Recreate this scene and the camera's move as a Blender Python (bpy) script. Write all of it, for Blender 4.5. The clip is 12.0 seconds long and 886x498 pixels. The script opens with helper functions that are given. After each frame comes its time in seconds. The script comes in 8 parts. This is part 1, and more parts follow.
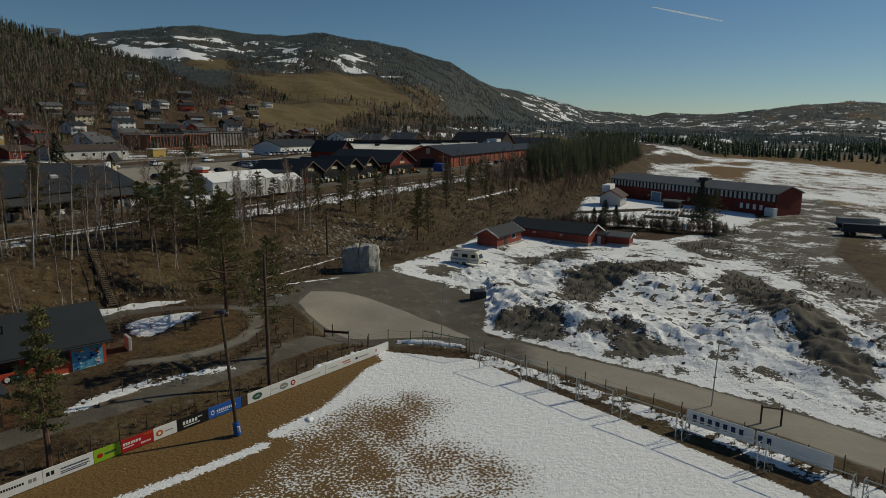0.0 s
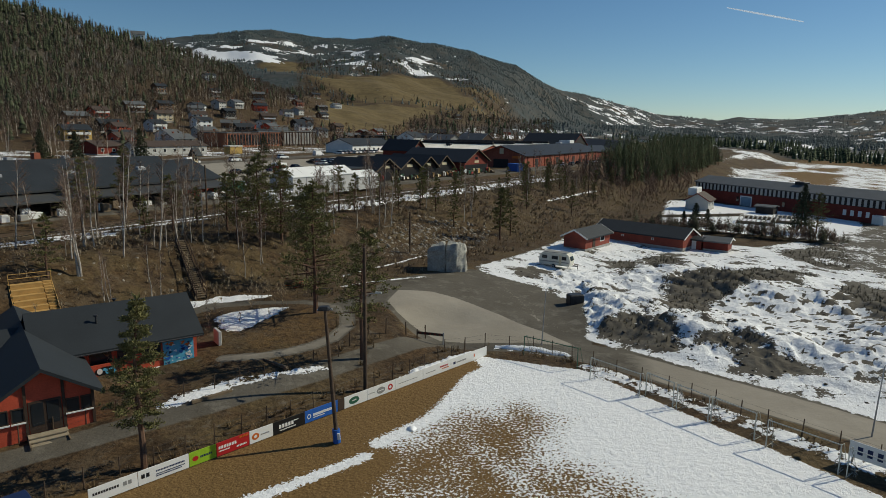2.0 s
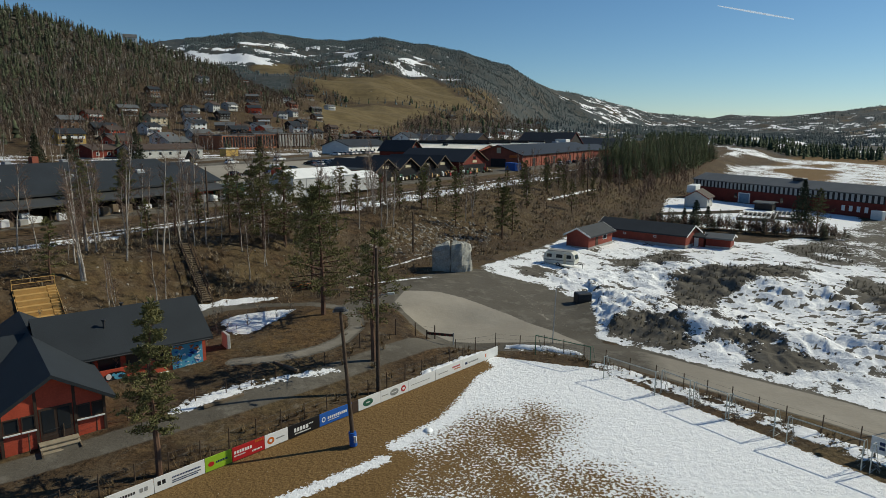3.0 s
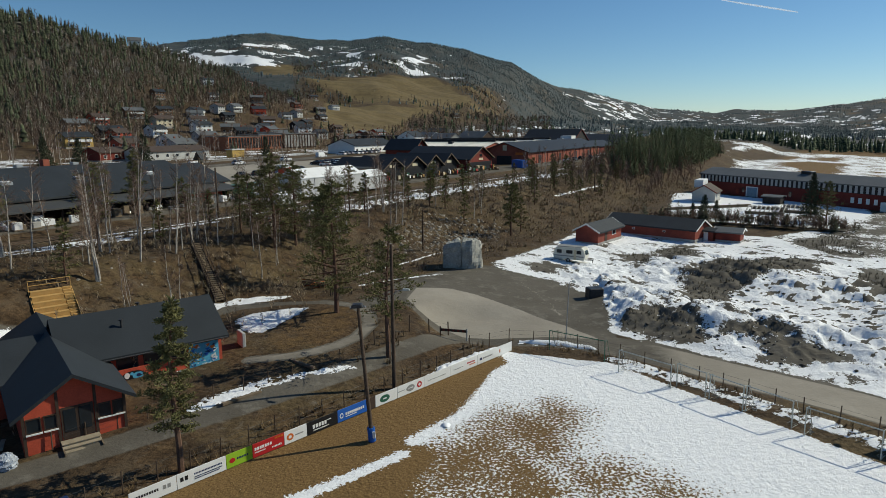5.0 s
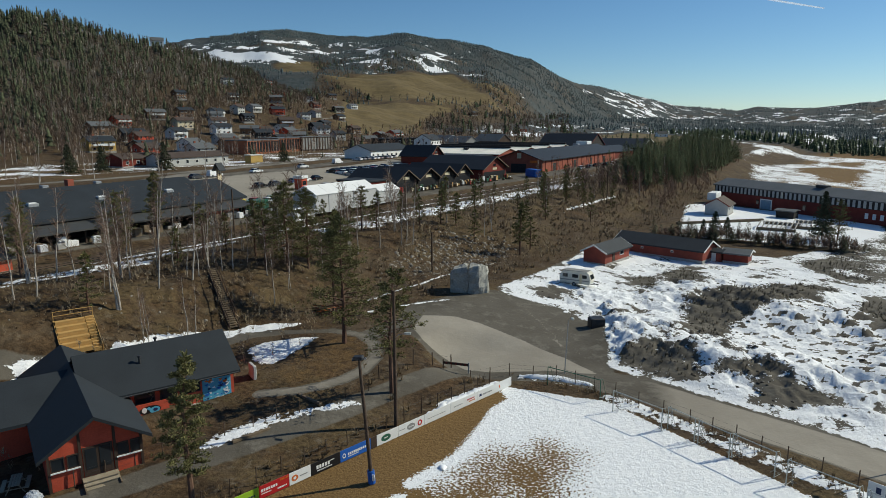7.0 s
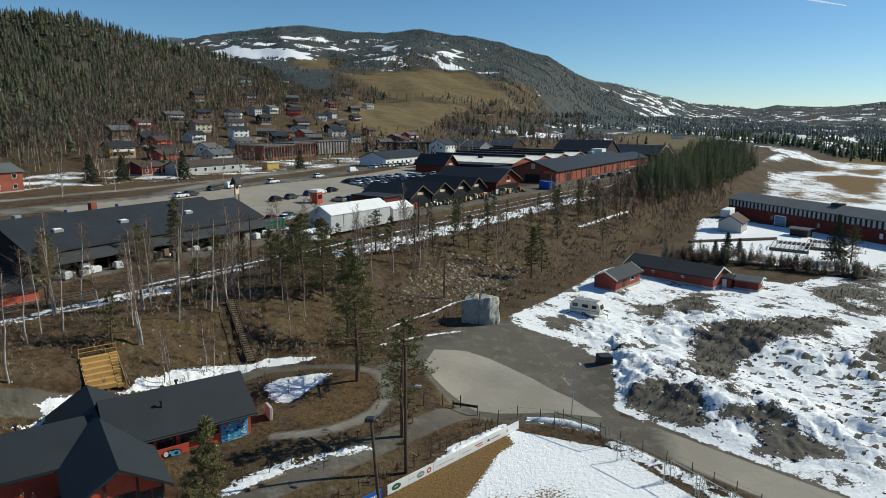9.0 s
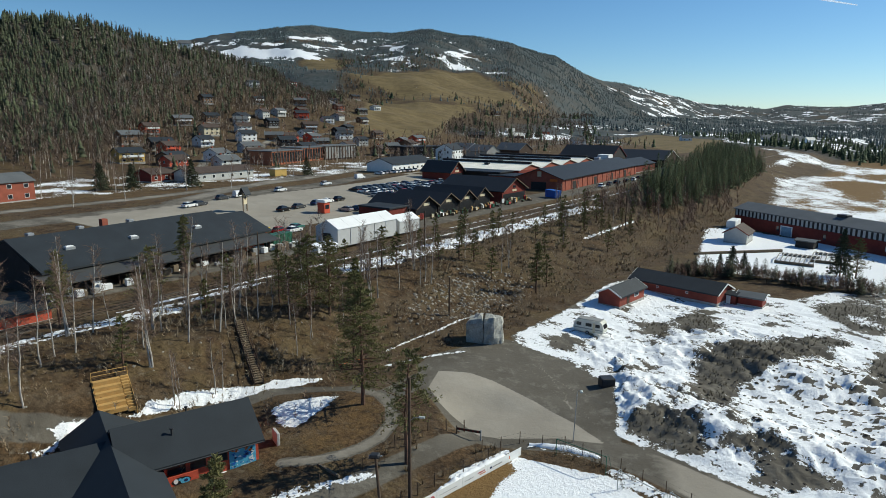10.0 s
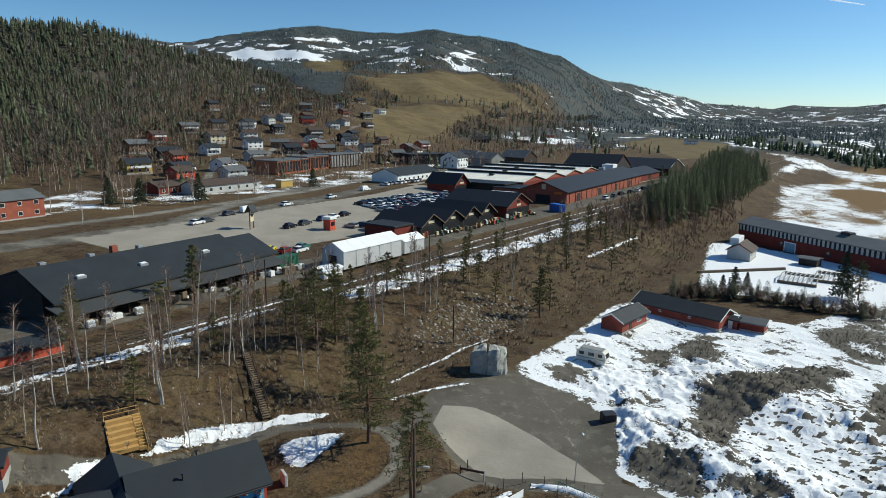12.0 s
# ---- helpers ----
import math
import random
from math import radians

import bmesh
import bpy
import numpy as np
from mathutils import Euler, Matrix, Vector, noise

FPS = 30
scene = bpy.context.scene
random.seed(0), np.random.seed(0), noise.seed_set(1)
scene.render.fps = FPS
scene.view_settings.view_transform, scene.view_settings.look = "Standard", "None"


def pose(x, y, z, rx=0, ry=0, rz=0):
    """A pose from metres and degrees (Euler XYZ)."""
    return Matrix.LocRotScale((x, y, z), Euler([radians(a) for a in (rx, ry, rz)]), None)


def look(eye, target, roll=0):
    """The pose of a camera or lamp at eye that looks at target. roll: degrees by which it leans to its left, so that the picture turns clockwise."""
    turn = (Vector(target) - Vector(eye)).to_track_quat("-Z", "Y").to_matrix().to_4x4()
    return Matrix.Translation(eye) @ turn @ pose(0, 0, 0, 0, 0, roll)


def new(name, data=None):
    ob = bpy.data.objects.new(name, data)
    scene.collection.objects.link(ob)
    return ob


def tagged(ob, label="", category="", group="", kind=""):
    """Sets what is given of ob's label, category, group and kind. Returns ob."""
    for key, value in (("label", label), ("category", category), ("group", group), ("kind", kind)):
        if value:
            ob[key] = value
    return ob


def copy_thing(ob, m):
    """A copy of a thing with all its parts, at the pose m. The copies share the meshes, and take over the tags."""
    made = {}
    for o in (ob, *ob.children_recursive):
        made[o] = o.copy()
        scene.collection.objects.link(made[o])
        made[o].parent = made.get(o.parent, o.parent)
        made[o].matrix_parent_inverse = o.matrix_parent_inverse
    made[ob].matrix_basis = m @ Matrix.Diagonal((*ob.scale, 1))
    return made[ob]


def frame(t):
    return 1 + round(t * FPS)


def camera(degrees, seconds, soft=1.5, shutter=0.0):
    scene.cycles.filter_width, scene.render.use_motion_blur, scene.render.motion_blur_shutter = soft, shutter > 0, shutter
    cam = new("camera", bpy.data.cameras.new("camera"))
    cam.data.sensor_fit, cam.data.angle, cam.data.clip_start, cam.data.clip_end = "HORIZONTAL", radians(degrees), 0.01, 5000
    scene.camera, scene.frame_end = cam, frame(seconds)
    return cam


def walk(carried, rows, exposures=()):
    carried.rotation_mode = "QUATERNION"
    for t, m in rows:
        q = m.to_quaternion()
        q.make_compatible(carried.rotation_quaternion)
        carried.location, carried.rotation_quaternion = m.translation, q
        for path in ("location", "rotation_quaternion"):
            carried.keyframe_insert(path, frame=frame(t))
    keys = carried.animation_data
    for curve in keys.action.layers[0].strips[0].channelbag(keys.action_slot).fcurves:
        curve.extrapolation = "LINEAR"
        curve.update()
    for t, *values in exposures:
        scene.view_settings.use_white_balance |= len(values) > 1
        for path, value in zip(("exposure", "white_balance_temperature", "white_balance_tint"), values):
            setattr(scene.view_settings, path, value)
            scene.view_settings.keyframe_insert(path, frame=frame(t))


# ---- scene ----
cam = camera(69.0, 12.0, soft=0.5)
PATH = [
    (0, (0.2, -2.75, 22.28), (0.24, -0.784, 21.912), 0.4),
    (0.5, (-0.98, -0.1, 21.5), (-1.107, 1.862, 21.136), 1.1),
    (1, (-2.169, 0.532, 21.34), (-2.314, 2.493, 20.975), 1.2),
    (1.5, (-3.172, 1.307, 21.037), (-3.327, 3.267, 20.674), 1.1),
    (2, (-3.985, 1.735, 20.87), (-4.13, 3.697, 20.509), 0.9),
    (2.5, (-4.777, 1.969, 20.752), (-4.909, 3.932, 20.392), 0.5),
    (3, (-5.423, 2.131, 20.673), (-5.551, 4.094, 20.314), 0.3),
    (5, (-6.124, 1.894, 20.491), (-6.268, 3.855, 20.128), -0.5),
    (5.5, (-5.79, 1.56, 21.095), (-5.946, 3.52, 20.729), -0.6),
    (6, (-5.389, 1.152, 22.221), (-5.56, 3.11, 21.851), -0.5),
    (6.5, (-4.932, 0.749, 23.626), (-5.117, 2.705, 23.254), -0.4),
    (7, (-4.609, 0.486, 24.944), (-4.807, 2.44, 24.568), -0.2),
    (9, (-4.25, -0.278, 30.246), (-4.491, 1.669, 29.857), 0.2),
    (9.5, (-4.098, -0.599, 31.876), (-4.35, 1.346, 31.487), 0.2),
    (10, (-3.94, -0.768, 33.477), (-4.202, 1.175, 33.085), 0.3),
    (10.5, (-3.951, -1.016, 34.984), (-4.219, 0.926, 34.591), 0.3),
    (11, (-4.0, -1.074, 36.509), (-4.274, 0.868, 36.115), 0.3),
    (11.5, (-3.861, -1.146, 37.732), (-4.135, 0.795, 37.338), 0.3),
    (12, (-3.843, -1.205, 38.485), (-4.12, 0.736, 38.091), 0.3),
]
walk(cam, [(t, look(eye, target, roll)) for t, eye, target, roll in PATH],
     exposures=[(0.0, -0.92, 7200, 2), (0.6, -0.82, 7200, 2), (1.5, -0.52, 7050, 2), (2.5, -0.28, 6850, 1), (6.5, -0.12, 6600, 1), (9.0, 0.05, 6400, 0), (12.0, 0.18, 6250, 0)])


# ---- light ----
SUN_AZ, SUN_EL = 67.0, 36.0  # degrees from +y towards +x, and above the horizon
world = bpy.data.worlds.new("world")
scene.world = world
world.use_nodes = True
wn = world.node_tree.nodes
sky = wn.new("ShaderNodeTexSky")
sky.sky_type, sky.sun_disc = "NISHITA", False
sky.sun_elevation, sky.sun_rotation = radians(SUN_EL), radians(SUN_AZ)
sky.altitude, sky.air_density, sky.dust_density, sky.ozone_density = 300, 0.85, 0.15, 5.0
wn["Background"].inputs["Strength"].default_value = 0.097
rich = wn.new("ShaderNodeHueSaturation")
rich.inputs["Saturation"].default_value = 1.1
world.node_tree.links.new(sky.outputs[0], rich.inputs["Color"])
world.node_tree.links.new(rich.outputs[0], wn["Background"].inputs["Color"])
sun_data = bpy.data.lights.new("sun", "SUN")
sun_data.energy, sun_data.angle, sun_data.color = 4.4, radians(0.53), (1.0, 0.93, 0.81)
sun = new("sun", sun_data)
sun_dir = Vector((math.sin(radians(SUN_AZ)) * math.cos(radians(SUN_EL)), math.cos(radians(SUN_AZ)) * math.cos(radians(SUN_EL)), math.sin(radians(SUN_EL))))
sun.matrix_world = look(sun_dir * 100, (0, 0, 0))


# ---- materials ----
def mat(name, base, var=0.25, rough=0.8, scale=1.5, fine=20.0, bump=0.15, metal=0.0, tint=None, island=0.0, spec=0.3):
    """A surface with blotches at two scales and a fine relief, in object space."""
    m = bpy.data.materials.new(name)
    m.use_nodes = True
    n, l = m.node_tree.nodes, m.node_tree.links
    bsdf = n["Principled BSDF"]
    tc = n.new("ShaderNodeTexCoord")
    big, small = n.new("ShaderNodeTexNoise"), n.new("ShaderNodeTexNoise")
    for node, sc, det in ((big, scale, 4.0), (small, fine, 3.0)):
        node.inputs["Scale"].default_value, node.inputs["Detail"].default_value = sc, det
        l.new(tc.outputs["Object"], node.inputs["Vector"])
    mixed = n.new("ShaderNodeMath")
    mixed.operation = "MULTIPLY_ADD"
    mixed.inputs[1].default_value = 0.45
    l.new(small.outputs["Fac"], mixed.inputs[0])
    half = n.new("ShaderNodeMath")
    half.operation = "MULTIPLY"
    half.inputs[1].default_value = 0.55
    l.new(big.outputs["Fac"], half.inputs[0])
    l.new(half.outputs[0], mixed.inputs[2])
    ramp = n.new("ShaderNodeValToRGB")
    hi = tint or [min(1.0, c * (1 + var)) for c in base]
    ramp.color_ramp.elements[0].position, ramp.color_ramp.elements[1].position = 0.32, 0.68
    ramp.color_ramp.elements[0].color = (*[c * (1 - var) for c in base], 1)
    ramp.color_ramp.elements[1].color = (*hi, 1)
    l.new(mixed.outputs[0], ramp.inputs["Fac"])
    colour = ramp.outputs["Color"]
    if island:
        geo, hue = n.new("ShaderNodeNewGeometry"), n.new("ShaderNodeHueSaturation")
        mr = n.new("ShaderNodeMapRange")
        mr.inputs["To Min"].default_value, mr.inputs["To Max"].default_value = 1 - island, 1 + island
        l.new(geo.outputs["Random Per Island"], mr.inputs["Value"])
        l.new(mr.outputs[0], hue.inputs["Value"])
        l.new(colour, hue.inputs["Color"])
        colour = hue.outputs["Color"]
    l.new(colour, bsdf.inputs["Base Color"])
    bsdf.inputs["Roughness"].default_value, bsdf.inputs["Metallic"].default_value = rough, metal
    bsdf.inputs["Specular IOR Level"].default_value = spec
    if bump:
        b = n.new("ShaderNodeBump")
        b.inputs["Strength"].default_value, b.inputs["Distance"].default_value = bump, 0.05
        l.new(small.outputs["Fac"], b.inputs["Height"])
        l.new(b.outputs["Normal"], bsdf.inputs["Normal"])
    return m


def glass(name, base=(0.02, 0.025, 0.03)):
    m = bpy.data.materials.new(name)
    m.use_nodes = True
    b = m.node_tree.nodes["Principled BSDF"]
    b.inputs["Base Color"].default_value, b.inputs["Roughness"].default_value = (*base, 1), 0.08
    b.inputs["Specular IOR Level"].default_value = 0.6
    return m


RED = mat("red_boards", (0.48, 0.080, 0.042), 0.22, 0.75, 0.8, 9)
FALU = mat("falu_red_boards", (0.23, 0.052, 0.034), 0.25, 0.8, 0.8, 9)
RED_DARK = mat("dark_red_boards", (0.16, 0.028, 0.018), 0.25, 0.8, 0.8, 9)
BRICK = mat("red_brick", (0.27, 0.078, 0.048), 0.25, 0.85, 0.6, 14)
BROWN = mat("brown_boards", (0.055, 0.035, 0.025), 0.3, 0.8, 0.8, 9)
ROOF = mat("dark_felt_roof", (0.024, 0.029, 0.034), 0.22, 0.7, 0.35, 12)
ROOF_BLACK = mat("black_sheet_roof", (0.016, 0.018, 0.021), 0.2, 0.55, 0.3, 8)
ROOF_GREY = mat("grey_sheet_roof", (0.115, 0.12, 0.12), 0.2, 0.6, 0.3, 8)
ROOF_PALE = mat("pale_corrugated_roof", (0.66, 0.64, 0.58), 0.18, 0.6, 0.2, 6)
ROOF_BROWN = mat("brown_tile_roof", (0.07, 0.05, 0.04), 0.25, 0.8, 0.5, 10)
WHITE = mat("white_paint", (0.74, 0.74, 0.72), 0.08, 0.6, 0.8, 12)
CREAM = mat("cream_paint", (0.58, 0.50, 0.34), 0.1, 0.7, 0.8, 12)
YELLOW = mat("ochre_paint", (0.50, 0.33, 0.10), 0.12, 0.7, 0.8, 12)
GREYWALL = mat("grey_wall", (0.25, 0.25, 0.24), 0.15, 0.8, 0.7, 10)
DARKWALL = mat("dark_wall", (0.030, 0.026, 0.024), 0.25, 0.8, 0.7, 10)
# darker copy of TENT, with the walls' shade put into the colour
TENT_SHADED = mat("shade_toned_tarpaulin", (0.50, 0.50, 0.49), 0.10, 0.55, 0.5, 6)
TENT = mat("white_tarpaulin", (0.78, 0.78, 0.77), 0.06, 0.5, 0.5, 6)
WOOD = mat("weathered_wood", (0.16, 0.12, 0.08), 0.3, 0.85, 2, 25)
WOOD_POLE = mat("brown_pole_wood", (0.085, 0.058, 0.040), 0.3, 0.85, 3, 30)
STEP_WOOD = mat("grey_tan_planks", (0.30, 0.25, 0.18), 0.25, 0.8, 2, 25)
TIMBER = mat("fresh_timber", (0.48, 0.29, 0.10), 0.2, 0.7, 2, 20)
CONCRETE = mat("concrete", (0.34, 0.33, 0.31), 0.18, 0.85, 1.2, 20)
STEEL = mat("galvanised_steel", (0.36, 0.37, 0.38), 0.15, 0.45, 3, 30, metal=0.6)
ALU = mat("white_goal_metal", (0.44, 0.46, 0.43), 0.1, 0.4, 3, 30, metal=0.2)
DARK_METAL = mat("dark_metal", (0.05, 0.05, 0.052), 0.2, 0.5, 3, 30, metal=0.4)
GREEN_METAL = mat("green_paint", (0.03, 0.11, 0.07), 0.2, 0.5, 3, 30)
RUBBER = mat("rubber", (0.015, 0.015, 0.016), 0.1, 0.8, 4, 40)
GLASS = glass("window_glass")
NET = mat("grey_net", (0.22, 0.22, 0.20), 0.2, 0.9, 8, 60, 0)
NEEDLES = mat("pine_needles", (0.118, 0.122, 0.044), 0.35, 0.9, 0.35, 5, 0, tint=(0.20, 0.185, 0.072), island=0.35)
NEEDLES_GREEN = mat("young_pine_needles", (0.078, 0.104, 0.046), 0.3, 0.9, 0.1, 5, 0, tint=(0.112, 0.138, 0.070), island=0.4)
# needles of the far woods, paler and bluer to put haze into the colour
HAZED_NEEDLES = mat("haze_tinted_conifers", (0.070, 0.092, 0.094), 0.3, 0.9, 0.05, 3, 0, island=0.3)
VILLA_BROWN = mat("stained_villa_boards", (0.17, 0.10, 0.06), 0.25, 0.8, 0.8, 9)
VILLA_GREY = mat("pale_grey_villa_boards", (0.42, 0.42, 0.40), 0.15, 0.75, 0.8, 9)
NEEDLES_HILL = mat("hillside_needles", (0.042, 0.053, 0.030), 0.35, 0.9, 0.02, 3, 0, tint=(0.088, 0.098, 0.052), island=0.45)
NEEDLES_DARK = mat("spruce_needles", (0.040, 0.062, 0.030), 0.4, 0.9, 0.35, 5, 0, tint=(0.076, 0.102, 0.046), island=0.4)
TWIGS = mat("bare_twigs", (0.185, 0.125, 0.092), 0.3, 0.9, 0.5, 8, 0, island=0.3)
BRUSHWOOD = mat("bare_brushwood", (0.25, 0.175, 0.12), 0.35, 0.9, 0.12, 6, 0, tint=(0.36, 0.29, 0.19), island=0.4)
HILL_TWIGS = mat("distant_bare_twigs", (0.120, 0.086, 0.064), 0.3, 0.9, 0.5, 8, 0, island=0.35)
BIRCH = mat("birch_bark", (0.44, 0.40, 0.35), 0.4, 0.8, 1.2, 9, 0.1)
PINE_BARK = mat("pine_bark", (0.13, 0.075, 0.05), 0.35, 0.9, 1.0, 14, 0.3)
SHRUB = mat("dry_shrub", (0.17, 0.118, 0.062), 0.4, 0.9, 0.8, 9, 0, island=0.4)
SNOW = mat("snow", (0.80, 0.82, 0.85), 0.06, 0.6, 1.5, 12, 0.4)
ROCK = mat("grey_rock", (0.24, 0.215, 0.18), 0.35, 0.85, 0.8, 8, 0.5, island=0.2)
BLUE = mat("blue_paint", (0.02, 0.11, 0.42), 0.12, 0.5, 1, 12)
BLACK = mat("black_paint", (0.012, 0.012, 0.013), 0.1, 0.5, 1, 12)
GREEN = mat("lime_paint", (0.28, 0.46, 0.03), 0.1, 0.5, 1, 12)
SIGNRED = mat("bright_red_paint", (0.42, 0.018, 0.02), 0.1, 0.5, 1, 12)
ORANGE = mat("orange_paint", (0.55, 0.13, 0.02), 0.12, 0.5, 1, 12)
CYAN = mat("light_blue_paint", (0.10, 0.38, 0.55), 0.2, 0.5, 1.5, 12)
NAVY = mat("navy_paint", (0.015, 0.03, 0.09), 0.15, 0.5, 1, 12)


def ground_material():
    """Earth, dry grass, paving and melting snow, mixed by the coverage that the plan gives."""
    m = bpy.data.materials.new("ground_cover")
    m.use_nodes = True
    n, l = m.node_tree.nodes, m.node_tree.links
    bsdf, geo = n["Principled BSDF"], n.new("ShaderNodeNewGeometry")

    def noise_node(scale, detail=5.0, rough=0.6):
        k = n.new("ShaderNodeTexNoise")
        k.inputs["Scale"].default_value, k.inputs["Detail"].default_value, k.inputs["Roughness"].default_value = scale, detail, rough
        l.new(geo.outputs["Position"], k.inputs["Vector"])
        return k.outputs["Fac"]

    def math_node(op, a, b):
        k = n.new("ShaderNodeMath")
        k.operation = op
        for i, v in enumerate((a, b)):
            if isinstance(v, (int, float)):
                k.inputs[i].default_value = v
            else:
                l.new(v, k.inputs[i])
        return k.outputs[0]

    def mix(fac, a, b):
        k = n.new("ShaderNodeMix")
        k.data_type = "RGBA"
        l.new(fac, k.inputs[0])
        for i, v in ((6, a), (7, b)):
            if isinstance(v, tuple):
                k.inputs[i].default_value = (*v, 1)
            else:
                l.new(v, k.inputs[i])
        return k.outputs[2]

    def step(mask, grain, amount, width):
        """The mask's edge broken up by a noise."""
        k = n.new("ShaderNodeMapRange")
        k.interpolation_type = "SMOOTHSTEP"
        l.new(math_node("ADD", mask, math_node("MULTIPLY", math_node("SUBTRACT", grain, 0.5), amount)), k.inputs["Value"])
        k.inputs["From Min"].default_value, k.inputs["From Max"].default_value = 0.5 - width, 0.5 + width
        return k.outputs[0]

    def contrast(value, lo, hi):
        k = n.new("ShaderNodeMapRange")
        l.new(value, k.inputs["Value"])
        k.inputs["From Min"].default_value, k.inputs["From Max"].default_value = lo, hi
        return k.outputs[0]

    fine, speck, mid, wide, huge = noise_node(7.0), noise_node(2.6, 3.0, 0.7), noise_node(1.1), noise_node(0.13), noise_node(0.011, 7.0, 0.65)
    one, two = n.new("ShaderNodeAttribute"), n.new("ShaderNodeAttribute")
    one.attribute_name, two.attribute_name = "cover_a", "cover_b"
    a, b = n.new("ShaderNodeSeparateColor"), n.new("ShaderNodeSeparateColor")
    l.new(one.outputs["Color"], a.inputs[0])
    l.new(two.outputs["Color"], b.inputs[0])
    snow, paved, grass = a.outputs[0], a.outputs[1], a.outputs[2]
    pale, wood, gold = b.outputs[0], b.outputs[1], b.outputs[2]
    soil = contrast(noise_node(0.38, 5.0, 0.65), 0.36, 0.64)
    litter = mix(contrast(speck, 0.36, 0.64), mix(soil, (0.020, 0.013, 0.008), (0.054, 0.033, 0.016)), mix(soil, (0.048, 0.031, 0.017), (0.126, 0.078, 0.040)))
    litter = mix(contrast(noise_node(0.22, 6.0, 0.7), 0.46, 0.62), litter, mix(speck, (0.042, 0.031, 0.020), (0.128, 0.090, 0.055)))
    litter = mix(contrast(noise_node(0.075, 8.0, 0.75), 0.49, 0.60), litter, mix(contrast(speck, 0.3, 0.7), (0.056, 0.040, 0.019), (0.138, 0.097, 0.049)))
    litter = mix(contrast(noise_node(0.9, 7.0, 0.75), 0.56, 0.70), litter, mix(fine, (0.090, 0.075, 0.056), (0.200, 0.165, 0.120)))
    tan = mix(contrast(fine, 0.38, 0.62), mix(wide, (0.105, 0.058, 0.022), (0.150, 0.088, 0.034)), mix(wide, (0.185, 0.115, 0.046), (0.235, 0.150, 0.062)))
    golden = mix(contrast(noise_node(0.06, 6.0, 0.7), 0.35, 0.65), mix(mid, (0.095, 0.070, 0.034), (0.125, 0.092, 0.044)), mix(mid, (0.150, 0.112, 0.052), (0.19, 0.142, 0.068)))
    # wooded ground; its blue-grey cast is distance haze mixed into the colour
    hazed_forest = mix(contrast(huge, 0.42, 0.60), mix(contrast(noise_node(0.09, 4.0), 0.38, 0.62), (0.042, 0.054, 0.056), (0.074, 0.084, 0.084)), mix(contrast(noise_node(0.05, 4.0), 0.38, 0.62), (0.048, 0.054, 0.052), (0.084, 0.082, 0.074)))
    tarmac = mix(contrast(wide, 0.35, 0.65), mix(speck, (0.076, 0.066, 0.052), (0.104, 0.092, 0.074)), mix(speck, (0.110, 0.098, 0.080), (0.142, 0.127, 0.104)))
    tarmac = mix(contrast(noise_node(0.45, 7.0, 0.7), 0.52, 0.62), tarmac, mix(speck, (0.125, 0.112, 0.092), (0.185, 0.168, 0.140)))
    gravel = mix(contrast(wide, 0.35, 0.65), mix(fine, (0.235, 0.208, 0.170), (0.300, 0.270, 0.224)), mix(mid, (0.290, 0.260, 0.216), (0.365, 0.330, 0.275)))
    c = mix(step(grass, mid, 0.8, 0.25), litter, tan)
    c = mix(step(gold, wide, 0.5, 0.2), c, golden)
    c = mix(step(wood, wide, 0.6, 0.25), c, hazed_forest)
    c = mix(step(paved, mid, 0.35, 0.16), c, tarmac)
    c = mix(step(pale, wide, 0.5, 0.16), c, gravel)
    coarse = math_node("ADD", math_node("MULTIPLY", contrast(noise_node(0.21, 9.0, 0.72), 0.2, 0.8), 0.38), math_node("ADD", math_node("MULTIPLY", contrast(mid, 0.25, 0.75), 0.30), math_node("MULTIPLY", contrast(speck, 0.25, 0.75), 0.32)))
    small = n.new("ShaderNodeMix")
    l.new(one.outputs["Alpha"], small.inputs[0])
    l.new(coarse, small.inputs[2])
    l.new(contrast(noise_node(4.6, 5.0, 0.62), 0.2, 0.8), small.inputs[3])
    away = n.new("ShaderNodeMix")
    l.new(two.outputs["Alpha"], away.inputs[0])
    l.new(small.outputs[0], away.inputs[2])
    l.new(contrast(noise_node(0.016, 5.0, 0.62), 0.2, 0.8), away.inputs[3])
    grain = away.outputs[0]
    wet = step(snow, grain, 1.35, 0.035)
    c = mix(wet, c, mix(contrast(speck, 0.3, 0.7), (0.78, 0.79, 0.81), (0.90, 0.905, 0.91)))
    l.new(c, bsdf.inputs["Base Color"])
    bsdf.inputs["Roughness"].default_value = 0.9
    bsdf.inputs["Specular IOR Level"].default_value = 0.15
    bump = n.new("ShaderNodeBump")
    bump.inputs["Strength"].default_value, bump.inputs["Distance"].default_value = 0.8, 0.16
    l.new(math_node("ADD", math_node("MULTIPLY", speck, math_node("SUBTRACT", 1.0, math_node("MULTIPLY", math_node("MAXIMUM", wet, paved), 0.78))), math_node("ADD", math_node("MULTIPLY", wet, math_node("ADD", 0.4, math_node("MULTIPLY", noise_node(1.7, 7.0, 0.68), 1.3))), math_node("MULTIPLY", mid, 0.4))), bump.inputs["Height"])
    l.new(bump.outputs["Normal"], bsdf.inputs["Normal"])
    return m


GROUND = ground_material()


